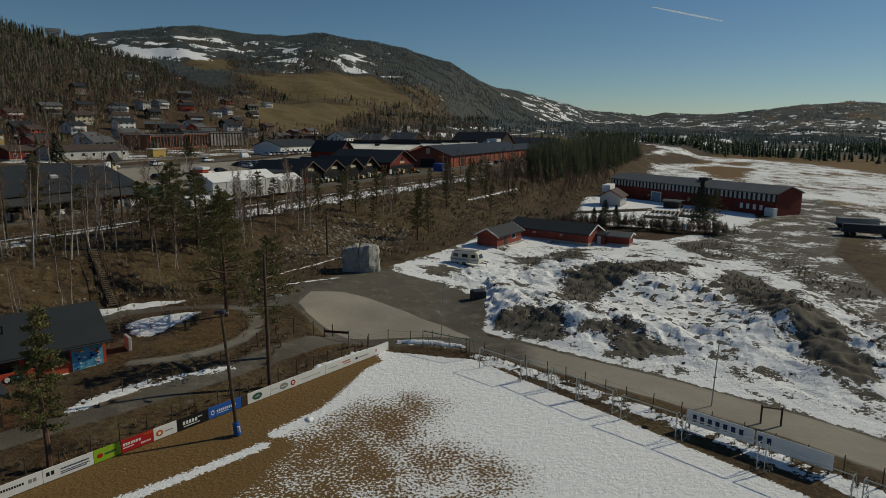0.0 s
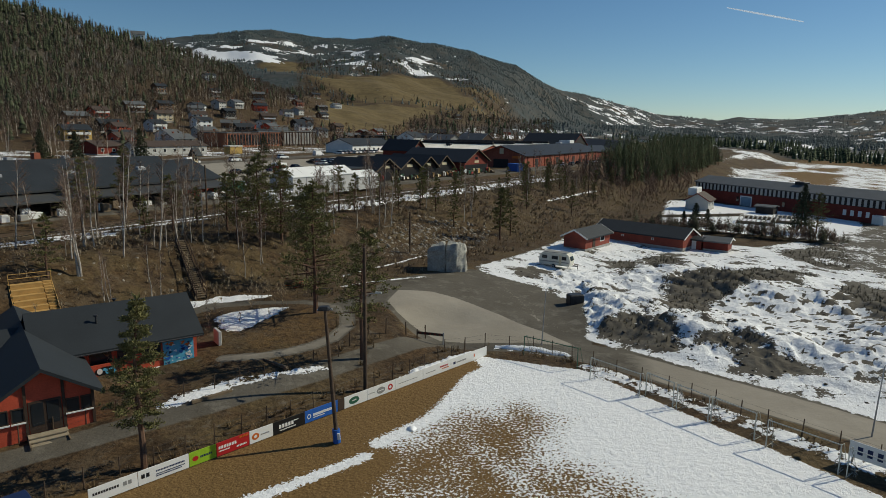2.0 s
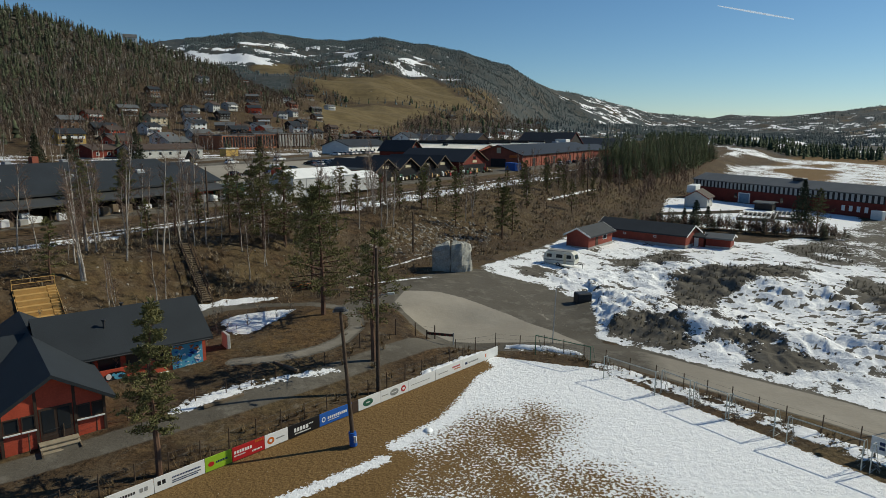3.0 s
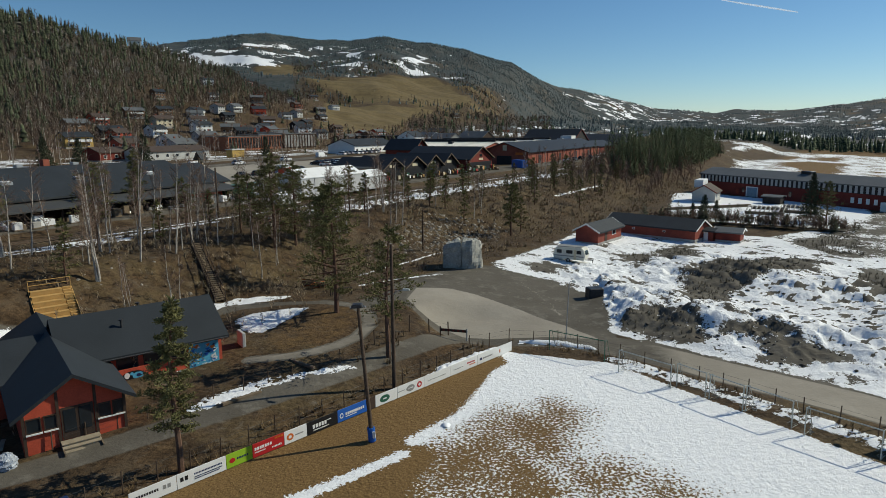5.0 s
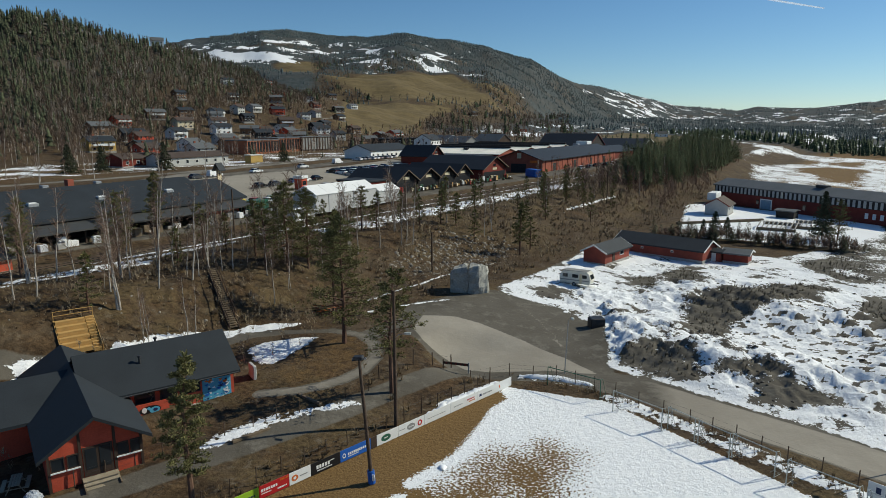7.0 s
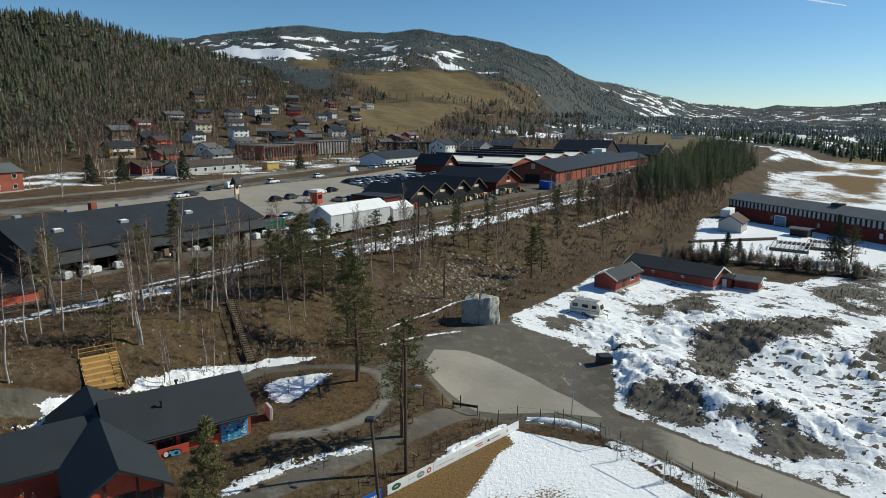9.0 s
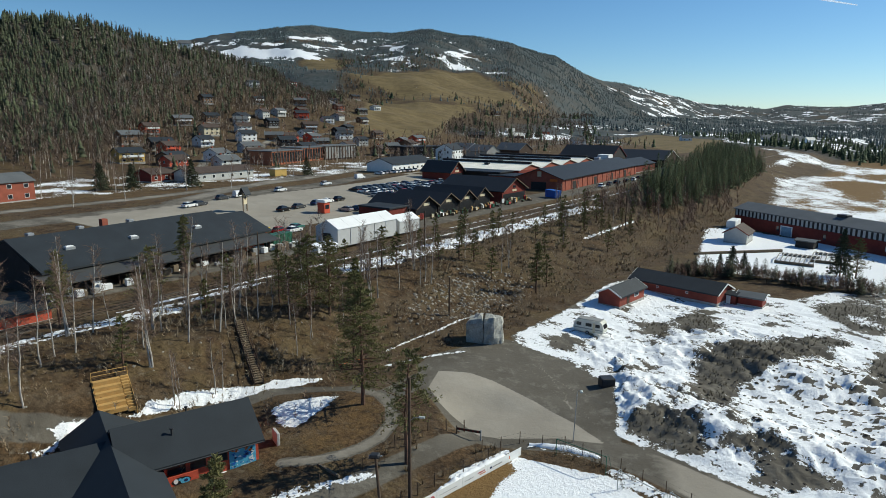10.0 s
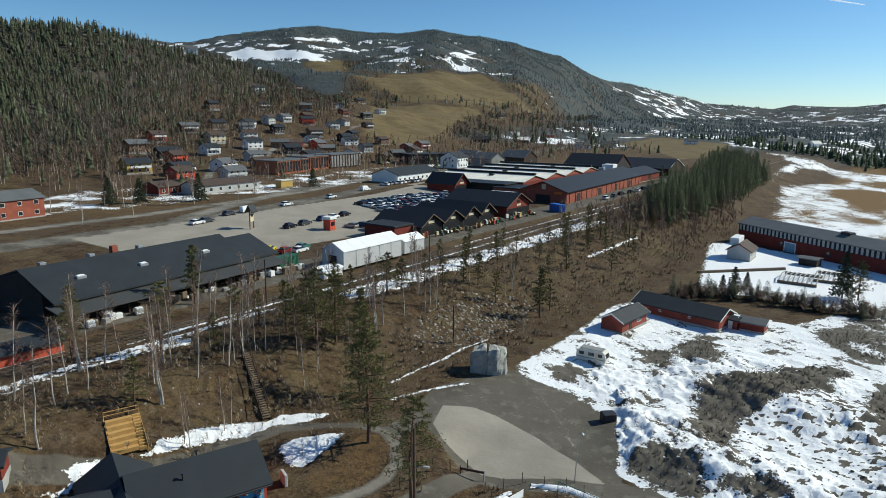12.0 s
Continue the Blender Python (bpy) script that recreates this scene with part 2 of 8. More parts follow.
# ---- mesh helpers ----
class Shape:
    """Collects corners and faces for one mesh."""

    def __init__(self):
        self.v, self.f = [], []

    def add(self, verts, faces):
        k = len(self.v)
        self.v += [tuple(p) for p in verts]
        self.f += [tuple(i + k for i in f) for f in faces]
        return self

    def box(self, x0, y0, z0, x1, y1, z1):
        v = [(x, y, z) for z in (z0, z1) for y in (y0, y1) for x in (x0, x1)]
        return self.add(v, [(0, 2, 3, 1), (4, 5, 7, 6), (0, 1, 5, 4), (2, 6, 7, 3), (0, 4, 6, 2), (1, 3, 7, 5)])

    def bevel_box(self, x0, y0, z0, x1, y1, z1, r):
        """A box with its four upright edges and its top edge cut back."""
        v, f = [], []
        for z, i in ((z0, 0), (z1 - r, 0), (z1, r)):
            for (px, py) in ((x0 + r, y0), (x1 - r, y0), (x1, y0 + r), (x1, y1 - r), (x1 - r, y1), (x0 + r, y1), (x0, y1 - r), (x0, y0 + r)):
                cx, cy = (x0 + x1) / 2, (y0 + y1) / 2
                v.append((px - i * (1 if px > cx else -1), py - i * (1 if py > cy else -1), z))
        for k in (0, 8):
            f += [(k + i, k + (i + 1) % 8, k + 8 + (i + 1) % 8, k + 8 + i) for i in range(8)]
        f += [tuple(range(7, -1, -1)), tuple(range(16, 24))]
        return self.add(v, f)

    def extrude_x(self, profile, x0, x1):
        """A profile of (y, z) drawn out along x."""
        n = len(profile)
        v = [(x0, y, z) for y, z in profile] + [(x1, y, z) for y, z in profile]
        return self.add(v, [tuple(range(n)), tuple(range(2 * n - 1, n - 1, -1))] + [(i, n + i, n + (i + 1) % n, (i + 1) % n) for i in range(n)])

    def tube(self, p, q, r0, r1=None, n=6):
        p, q = Vector(p), Vector(q)
        r1 = r0 if r1 is None else r1
        d = (q - p).normalized()
        a = d.orthogonal().normalized()
        b = d.cross(a)
        v = []
        for c, r in ((p, r0), (q, r1)):
            v += [c + (a * math.cos(6.28319 * i / n) + b * math.sin(6.28319 * i / n)) * r for i in range(n)]
        return self.add(v, [(i, (i + 1) % n, n + (i + 1) % n, n + i) for i in range(n)] + [tuple(range(n - 1, -1, -1)), tuple(range(n, 2 * n))])

    def pipe(self, pts, r, n=5):
        """One continuous bent tube."""
        p = [Vector(a) for a in pts]
        m, v, side = len(p), [], None
        for i in range(m):
            d = ((p[min(i + 1, m - 1)] - p[i]).normalized() + (p[i] - p[max(i - 1, 0)]).normalized()).normalized()
            side = d.orthogonal().normalized() if side is None else (side - d * side.dot(d)).normalized()
            up = d.cross(side)
            v += [p[i] + (side * math.cos(6.28319 * k / n) + up * math.sin(6.28319 * k / n)) * r for k in range(n)]
        f = [(i * n + k, i * n + (k + 1) % n, (i + 1) * n + (k + 1) % n, (i + 1) * n + k) for i in range(m - 1) for k in range(n)]
        return self.add(v, f + [tuple(range(n - 1, -1, -1)), tuple(range((m - 1) * n, m * n))])

    def mesh(self, name):
        m = bpy.data.meshes.new(name)
        m.from_pydata(self.v, [], self.f)
        m.validate()
        m.update()
        return m


def part(name, shape, material, parent, label=""):
    mesh = shape.mesh(name) if isinstance(shape, Shape) else shape
    if not mesh.materials:
        mesh.materials.append(material)
    ob = new(name, mesh)
    ob.parent = parent
    return tagged(ob, label)


def thing(name, x, y, z, turn=0.0, label="", category="", group="", kind=""):
    """An Empty at a thing's base, turned about the upright by so many degrees."""
    ob = new(name)
    ob.empty_display_size = 0.3
    ob.matrix_basis = pose(x, y, z, 0, 0, turn)
    return tagged(ob, label, category, group, kind)


def solid(name, shape, material, label, category, group="", kind="", at=None):
    mesh = shape.mesh(name)
    mesh.materials.append(material)
    ob = new(name, mesh)
    if at:
        ob.matrix_basis = pose(*at)
    return tagged(ob, label, category, group, kind)


def gz(x, y):
    return float(ground(np.array([x]), np.array([y]))[0])


# ---- lie of the land ----
RAIL_O, RAIL_D, RAIL_N = (-45.8, 110.6), (0.47, 0.8827), (-0.8827, 0.47)


def rail(s, u):
    """World x, y of a place s metres along the railway and u metres to its uphill side."""
    return (RAIL_O[0] + s * RAIL_D[0] + u * RAIL_N[0], RAIL_O[1] + s * RAIL_D[1] + u * RAIL_N[1])


def to_rail(x, y):
    a, b = x - RAIL_O[0], y - RAIL_O[1]
    return a * RAIL_D[0] + b * RAIL_D[1], a * RAIL_N[0] + b * RAIL_N[1]


def smooth(x, a, b):
    k = np.clip((x - a) / (b - a), 0, 1)
    return k * k * (3 - 2 * k)


RISE = 2.8  # climb of the ground from the railway to the main road


def settle(x, y):
    """Brings a place of the level plan onto the rising ground, along the line from the view point."""
    px, py = x, y
    for _ in range(5):
        k = 1 - RISE * float(smooth(to_rail(px, py)[1], 28, 88)) / 30.7
        px, py = -3.8 + (x + 3.8) * k, -1.2 + (y + 1.2) * k
    return px, py


def seg_dist(x, y, line):
    """Distance of places to a polyline."""
    best = np.full(np.shape(x), 1e9)
    for (ax, ay), (bx, by) in zip(line[:-1], line[1:]):
        dx, dy = bx - ax, by - ay
        k = np.clip(((x - ax) * dx + (y - ay) * dy) / (dx * dx + dy * dy), 0, 1)
        best = np.minimum(best, np.hypot(x - ax - k * dx, y - ay - k * dy))
    return best


def inside(x, y, poly):
    """Signed distance to a closed outline: positive inside."""
    odd = np.zeros(np.shape(x), bool)
    for (ax, ay), (bx, by) in zip(poly, poly[1:] + poly[:1]):
        if ay != by:
            odd ^= ((ay > y) != (by > y)) & (x < (bx - ax) * (y - ay) / (by - ay) + ax)
    d = seg_dist(x, y, poly + poly[:1])
    return np.where(odd, d, -d)


def wavy(x, y, scale, seed=0.0):
    """Cheap smooth noise from rotated sines, about -1 to 1."""
    r = 0.0
    for i, (a, f, w) in enumerate(((0.3, 1.0, 0.5), (1.7, 1.7, 0.3), (2.6, 2.9, 0.2), (0.9, 4.7, 0.14))):
        p = (x * math.cos(a + seed) + y * math.sin(a + seed)) * f / scale
        q = (-x * math.sin(a + seed) + y * math.cos(a + seed)) * f / scale
        r = r + w * np.sin(6.283 * p + 1.3 * i + seed + 1.5 * np.sin(6.283 * q * 0.7 + i * 2.1)) * np.cos(6.283 * q * 0.8 + 2.0 * i - seed)
    return r


FIELD = [(-36, 24), (-4.6, 59.6), (4.5, 57.0), (15.6, 43.6), (34, 20), (20, -60), (-60, -60)]
# crest of the mountains all round the valley: bearing (degrees to the left of +y), height angle, distance
CREST = [
    (-180, 4.0, 4300), (-75, 3.5, 4300), (-50, 3.0, 4400), (-38, 1.9, 4500), (-35.1, 2.0, 4500), (-32.8, 2.17, 4500), (-29.1, 1.8, 4500), (-25.7, 1.3, 4600), (-23.3, 1.05, 4600), (-19.6, 1.2, 4600),
    (-18.3, 0.95, 4600), (-13.6, 1.4, 4400), (-11.8, 1.9, 4200), (-9.6, 2.45, 4000), (-7.3, 3.05, 3900), (-5.7, 3.25, 3600), (-4.1, 3.85, 3300),
    (-1.7, 5.2, 3200), (2.6, 6.25, 3200), (5, 6.7, 3200), (8.9, 7.3, 3200), (12.2, 6.95, 3200), (17, 7.15, 3200), (20.7, 7.3, 3200),
    (26, 6.45, 3200), (29.1, 5.7, 3200), (45, 6.5, 3200), (90, 7.0, 3400), (180, 4.0, 4300)]


def land(x, y):
    """Height of the open ground."""
    x, y = np.asarray(x, float), np.asarray(y, float)
    s, u = to_rail(x, y)
    low = np.interp(s, [-60, -45, -30, 0, 15, 40, 80], [0.1, 1.0, 2.1, 1.9, 1.4, 0.8, 0.1]) * (1 - 0.85 * smooth(u, -44, -62)) - smooth(u, -160, -420) * 6.0
    foot, top = -29.0 - 4.0 * smooth(s, -15, 10) - 6 * smooth(s, 15, 40), -17.0 + 4.0 * smooth(s, -20, 10)
    z = low + (6.6 - low) * smooth(u, foot, top) + 0.4 * smooth(u, top, -5) + 0.8 * smooth(u, 4, 7)
    z = z + RISE * smooth(u, 28, 88)
    # wooded hill on the uphill side
    crest = np.interp(s, [-900, 0, 131, 167, 200, 236, 260, 307, 353, 388, 430, 600, 900], [85, 95, 100, 105, 104, 97, 95, 90, 83, 71, 60, 45, 35])
    k = np.clip((u - 118) / 345.0, 0, 1.6)
    hill = np.where(k < 1, k ** np.interp(s, [0, 120, 220], [1.9, 2.2, 2.6]), 1 - 0.35 * (k - 1))
    z = z + (crest - 8) * hill * smooth(u, 112, 125)
    z = z + smooth(u, 130, 320) * wavy(x, y, 130, 1.0) * 3.5
    # far mountains
    r, a = np.hypot(x, y), np.degrees(np.arctan2(-x, y))
    e = np.interp(a, [c[0] for c in CREST], [c[1] for c in CREST])
    far = np.interp(a, [c[0] for c in CREST], [c[2] for c in CREST])
    near = np.interp(a, [-180, -60, -30, -14, -6, 2, 10, 20, 30, 60, 180], [2500, 2500, 2600, 3000, 2100, 900, 700, 650, 620, 700, 2500])
    top_z = 36 + far * np.tan(np.radians(e))
    k = np.clip((r - near) / (far - near), 0, 1.3)
    m = np.where(k < 1, 0.55 * k + 0.45 * k * k * (3 - 2 * k), 1 - 0.5 * (k - 1))
    m = m + smooth(k, 0.02, 0.4) * (1 - smooth(k, 0.8, 1.0)) * wavy(x, y, 700, 2.0) * 0.06
    z = np.where(k > 0, np.maximum(z, np.minimum(z, 8) + (top_z - 8) * m), z)
    return z + smooth(r, 900, 2500) * wavy(x, y, 260, 0.4) * 6 * (k < 0.97)


# mounds of cleared snow and earth beyond the road: x, y, radius, height
MOUNDS = [(12.5, 76, 7, 1.6), (17, 68, 6, 2.2), (24, 64, 6, 1.7), (31, 60, 6, 1.6), (20, 92, 9, 1.3), (29, 88, 7, 2.6), (37, 82, 7, 1.8), (27, 100, 8, 1.2), (41, 66, 8, 2.3), (38, 62, 5, 2.2), (40, 54, 6, 2.1), (46, 74, 7, 2.0), (48, 60, 7, 1.6), (8, 90, 6, 0.8), (38, 97, 7, 1.2)]
ROAD = [(-7, 66), (2.5, 63.2), (8.5, 60.0), (12.7, 56.2), (17, 52.6), (21, 49.4), (28, 42.5), (40, 28), (60, 0), (80, -40)]


def ground(x, y):
    """Height of the ground with the playing field, the road and the mounds."""
    x, y = np.asarray(x, float), np.asarray(y, float)
    z = land(x, y)
    k = smooth(inside(x, y, FIELD), -5.0, 0.5)
    z = z * (1 - k)
    k = smooth(seg_dist(x, y, ROAD), 8.0, 3.0)
    z = z * (1 - k) + 0.15 * k
    m = 0.0
    for mx, my, r, hh in MOUNDS:
        m = m + hh * np.exp(-((x - mx) ** 2 + (y - my) ** 2) / (r * r) * 1.4)
    s, u = to_rail(x, y)
    bank = smooth(u, -33, -27) * (1 - smooth(u, -8, -5)) * smooth(s, -75, -60) * (1 - smooth(s, 170, 200))
    z = z + bank * (0.22 * wavy(x, y, 6.5, 0.8) + 0.13 * wavy(x, y, 2.4, 2.3))
    m = m * (1 + 0.3 * wavy(x, y, 9, 0.7)) * 0.85
    rough = smooth(inside(x, y, SNOW_LOT), 0.5, 5.0) * (0.35 + 0.65 * np.minimum(m, 1))
    bx, by = x + 0.8 * wavy(x, y, 5.0, 0.4), y + 0.8 * wavy(x, y, 5.0, 1.9)
    for scale, seed, amp in ((11.0, 2.9, 0.9), (5.2, 1.1, 0.34), (2.1, 0.5, 0.11), (1.1, 2.2, 0.07)):
        m = m + rough * amp * (0.30 - np.abs(wavy(bx + 0.5 * by, by * 0.6, scale, seed)))
    edge = x - np.interp(y, [p[1] for p in SCARP], [p[0] for p in SCARP]) + 1.1 * wavy(x, y, 5.0, 1.3) + 0.5 * wavy(x, y, 1.7, 0.4)
    m = m + (0.65 + 0.45 * wavy(x, y, 6.0, 2.2)) * smooth(edge, -0.1, 0.7) * (1 - smooth(edge, 0.8, 5.0)) * smooth(y, 66, 69) * (1 - smooth(y, 86, 89))
    terrace = smooth(np.hypot((x + 34.7) * 0.743 + (y - 47.9) * 0.669, ((y - 47.9) * 0.743 - (x + 34.7) * 0.669) * 1.8), 4.5, 1.8)
    return z + m * smooth(seg_dist(x, y, ROAD), 3.0, 5.0) + 0.7 * terrace


# ---- the ground, one sheet to the horizon ----
LOT_PALE = [(-14.8, 76.3), (-10.8, 76.5), (-7.8, 75.2), (-2.5, 71.8), (1.8, 67.8), (4.6, 63.6), (-0.4, 63.9), (-6.2, 63.0), (-8.7, 63.4), (-10.9, 66.0), (-13.8, 68.1), (-15.3, 71)]
LOT_DARK = [(-16.5, 77.5), (-15.5, 81.3), (-7.2, 88.8), (-5.9, 88.2), (1.5, 84.0), (6.3, 79.0), (6.3, 70.8), (5.2, 64.8), (4.7, 62.2), (-8, 62.5), (-14.5, 70)]
YARD_TRACKS = [[(-8, 86), (-3, 80), (2, 74), (4.5, 66)], [(-6.5, 86.5), (-1.5, 80.5), (3.2, 74.5), (5.2, 68)], [(-4.5, 80.0), (0, 78.6), (4.8, 74)], [(-12, 80), (-6, 79.0), (-1, 76), (2.5, 70)], [(1.0, 73.2), (2.2, 70.4), (4.5, 67.5)], [(-2.3, 83.3), (1.1, 74.6), (1.6, 70.9)]]
FENCE_SNOW = [(5.0, 57.6), (11, 52.2), (16.5, 46.2), (24, 37.4), (32, 28)]
LAWN = [(-27.2, 58.9), (-26.2, 62.2), (-22.2, 68.4), (-20.4, 66.6), (-19.2, 63.6), (-18.9, 60.4), (-20.6, 57.5), (-22.6, 55.8), (-25.7, 54.8)]
LOOP_PATH = [(-26.5, 53.2), (-23.6, 53.9), (-21.6, 55.0), (-19.8, 56.6), (-18.4, 58.7), (-17.7, 61.8), (-18.5, 65.1), (-20.6, 68.0), (-24.2, 69.2)]
BACK_YARD = [(-24.2, 69.9), (-24.0, 68.4), (-32.3, 66.4), (-34.9, 63.6), (-39.4, 60.6), (-42.8, 56.9), (-45.4, 54.6), (-52, 49.5), (-58, 45), (-60, 48), (-53, 52.5), (-44, 58.5), (-39.5, 63.4), (-33.5, 68.2)]
LOT_ENTRY = [(-19.2, 68.5), (-16.5, 73.5), (-13, 76)]
FOOTWAY = [(-60, 12), (-43, 28), (-36.0, 35.0), (-30.7, 39.4), (-24.5, 45.1), (-18.5, 51.5), (-12.7, 58.4), (-8.2, 64.0)]
HOUSE_SNOW = [(-45.9, 57.3), (-44.9, 59.2), (-45.0, 60.6), (-43.5, 62.3), (-42.2, 64.3), (-39.7, 66.8), (-34.8, 69.1), (-34.8, 70.3), (-31.7, 71.2), (-28.5, 71.8), (-28.4, 70.9), (-31.2, 68.4), (-34.2, 67.5), (-36.5, 65.0), (-39.8, 63.2), (-42.3, 60.9), (-44.4, 58.5)]
WEST_SNOW = [(-50.5, 52.3), (-50.0, 54.0), (-47.8, 55.9), (-47.8, 55.0), (-48.4, 52.3), (-49.0, 50.4), (-51.6, 48.6), (-50.2, 50.3), (-49.0, 51.9)]
TRACK_SNOW = [(-65.6, 62.0), (-62.3, 67.2), (-58.4, 75.2), (-55.8, 81.2), (-52.5, 82.6), (-51.2, 79.8), (-55.0, 76.0), (-60.9, 68.1), (-62.5, 63.7), (-63.6, 59.8)]
LAWN_SNOW = [(-31.8, 63.3), (-30.8, 65.0), (-27.2, 66.5), (-25.1, 66.8), (-25.6, 64.6), (-27.3, 60.3), (-27.8, 59.3), (-30.0, 60.1)]
VERGE_SNOW = [(-28.5, 43.6), (-27.6, 46.4), (-24.0, 50.0), (-17.9, 53.4), (-16.8, 52.6), (-23.0, 48.3), (-27.0, 43.8)]
SNOW_LOT = [(-6.2, 92), (2.2, 108), (12.5, 131), (22.5, 143), (46, 126), (58, 135), (66, 120), (60, 95), (58, 75), (48, 48), (42, 31), (30, 43.5), (24.6, 49.5), (19.8, 53.4), (16.4, 56.7), (12.4, 59.6), (8.4, 63.2), (5.8, 65.5), (6.6, 71), (6.9, 78.8), (1.8, 84.3), (-5.6, 88.6)]
EARTH_PILE = [(18.9, 85.4), (21.1, 89.3), (26.1, 92.9), (33.0, 97.0), (43.0, 103.2), (45.7, 100.4), (37.0, 92.0), (29.1, 84.9), (23.2, 80.4), (20.2, 73.0), (17.6, 70.2), (17.4, 77.0)]
EARTH_RIDGES = [[(7.6, 68.9), (10.6, 71.5), (15.8, 67.8), (14.1, 62.5), (12.0, 62.6), (7.6, 66.2)], [(13.5, 62.3), (17.3, 64.5), (21.7, 64.7), (22.6, 62.4), (20.3, 61.7), (16.9, 62.5)], [(17.0, 57.8), (22.2, 62.2), (22.7, 60.0), (25.0, 57.1), (20.7, 56.7)]]
PILES = [EARTH_PILE] + EARTH_RIDGES
FLAT_SNOW = [(21.3, 78.1), (26.1, 83.2), (38.0, 90.1), (42.0, 81.4), (38.0, 70.0), (30.5, 57.0), (25.5, 57.5), (23.4, 63.1), (20.9, 68.4)]
SCARP = [(7.3, 68.1), (8.0, 76.2), (8.3, 87.0)]  # steep edge of the cleared snow
LOT_EARTH = [[(47.0, 96.0), (51.0, 93.0), (43.2, 67.0), (40.5, 54.5), (40.0, 49.8), (36.6, 47.6), (36.0, 55.2), (38.8, 73.2), (40.5, 86)], [(66.3, 125.3), (74.4, 113.6), (60.0, 78.8), (54, 84)], [(48.6, 121.7), (58.6, 128.0), (62.8, 126.2), (53.4, 106.9), (48.6, 109.6)], [(15.3, 104.9), (20.0, 107.2), (17.6, 97.2), (15.1, 99.6)], [(21.5, 110.8), (28.1, 115.1), (26.3, 102.4), (21.0, 101.8)], [(-1.0, 92.5), (2.5, 95.5), (4.0, 92.0), (1.0, 89.5)]]
BARN_YARD = [(50, 112), (57, 130), (70, 145), (112, 190), (135, 230), (120, 175), (75, 113), (60, 74), (46, 49), (43, 54), (56, 90), (54, 106)]
GARDEN_SNOW = [(34, 150), (52, 212), (60, 214), (88, 178), (98, 192), (80, 150), (66, 136), (46, 146)]
AIR_SNOW = [(76, 240), (100, 300), (140, 420), (200, 590), (222, 700), (228, 680), (236, 575), (256, 496), (262, 420), (240, 330), (215, 250), (160, 160), (118, 100), (84, 84), (80, 112), (112, 165), (128, 200), (96, 226)]
AIR_BROWN = [[(147, 424), (185, 496), (217, 534), (200, 452), (179, 429), (170, 435), (139, 395)], [(161, 394), (182, 403), (189, 382), (156, 314), (137, 296), (140, 315), (152, 353)], [(80, 270), (90, 295), (107, 345), (126, 384), (144, 415), (127, 370), (102, 313), (92, 290)], [(205, 629), (218, 633), (187, 528), (157, 463), (155, 478)], [(205, 445), (227, 457), (199, 402), (196, 414)], [(126, 281), (130, 275), (125, 260), (122, 265)]]
AIR_TRACKS = [[(240, 600), (190, 440), (150, 330), (128, 290), (112, 250)], [(262, 560), (205, 440), (168, 340), (150, 270)], [(128, 330), (150, 372), (195, 410), (240, 430)]]
FIELD_BARE = [(-37, 25), (-5.2, 59.0), (-4.4, 56.9), (-5.9, 54.4), (-7.3, 49.9), (-8.6, 46.3), (-11.4, 41.8), (-9.6, 40.2), (-11.2, 35.0), (-17, 26), (-28, 14)]
FIELD_PATCHY = [(-9.0, 44.5), (-5.3, 48.9), (-0.8, 50.2), (1.6, 47.8), (0.5, 43.0), (4.3, 40.5), (7.5, 36.1), (4, 20), (-26, 14)]
FIELD_STRIP = [(-22.5, 29.4), (-18.6, 33.1), (-15.6, 35.9), (-11.6, 40.0)]
FIELD_EDGE = [(-11.1, 41.8), (-7.8, 46.2), (-6.6, 49.7), (-5.3, 54.4), (-3.8, 56.7)]
FIELD_BROWN = [(-11.9, 41.0), (-5.4, 45.7), (-0.5, 48.6), (3.4, 47.6), (-1.6, 41.3), (-2.6, 35.7), (-5.0, 28), (-18, 26)]
MAIN_ROAD = [settle(*p) for p in [(-240, 10), (-131, 131), (-108, 177), (-84, 252), (-64, 357), (-28, 545), (60, 840), (190, 1220), (330, 1700)]]
SIDE_ROAD = [settle(*p) for p in [(-112, 183), (-112, 215), (-109, 270), (-92, 330), (-75, 420)]]
HILL_ROAD = [settle(*p) for p in [(-148, 262), (-165, 300), (-185, 345), (-178, 400), (-195, 470), (-176, 560), (-190, 690)]]
GOLD_FIELD = [(-196, 719), (-243, 1098), (-167, 1139), (-111, 1184), (-92, 1117), (-112, 858), (-93, 629), (-106, 505), (-150, 545), (-172, 640)]
BROWN_FIELD = [(92, 797), (192, 1084), (232, 850), (154, 582), (105, 519), (101, 633)]
HILL_FIELD = [(-335, 1263), (-351, 1478), (-247, 1689), (-158, 1770), (-121, 1712), (-46, 1467), (-72, 1317), (-176, 1196), (-231, 1160), (-282, 1229)]
HIGH_FIELD = [(-597, 1644), (-534, 1732), (-489, 1726), (-431, 1434), (-467, 1351)]
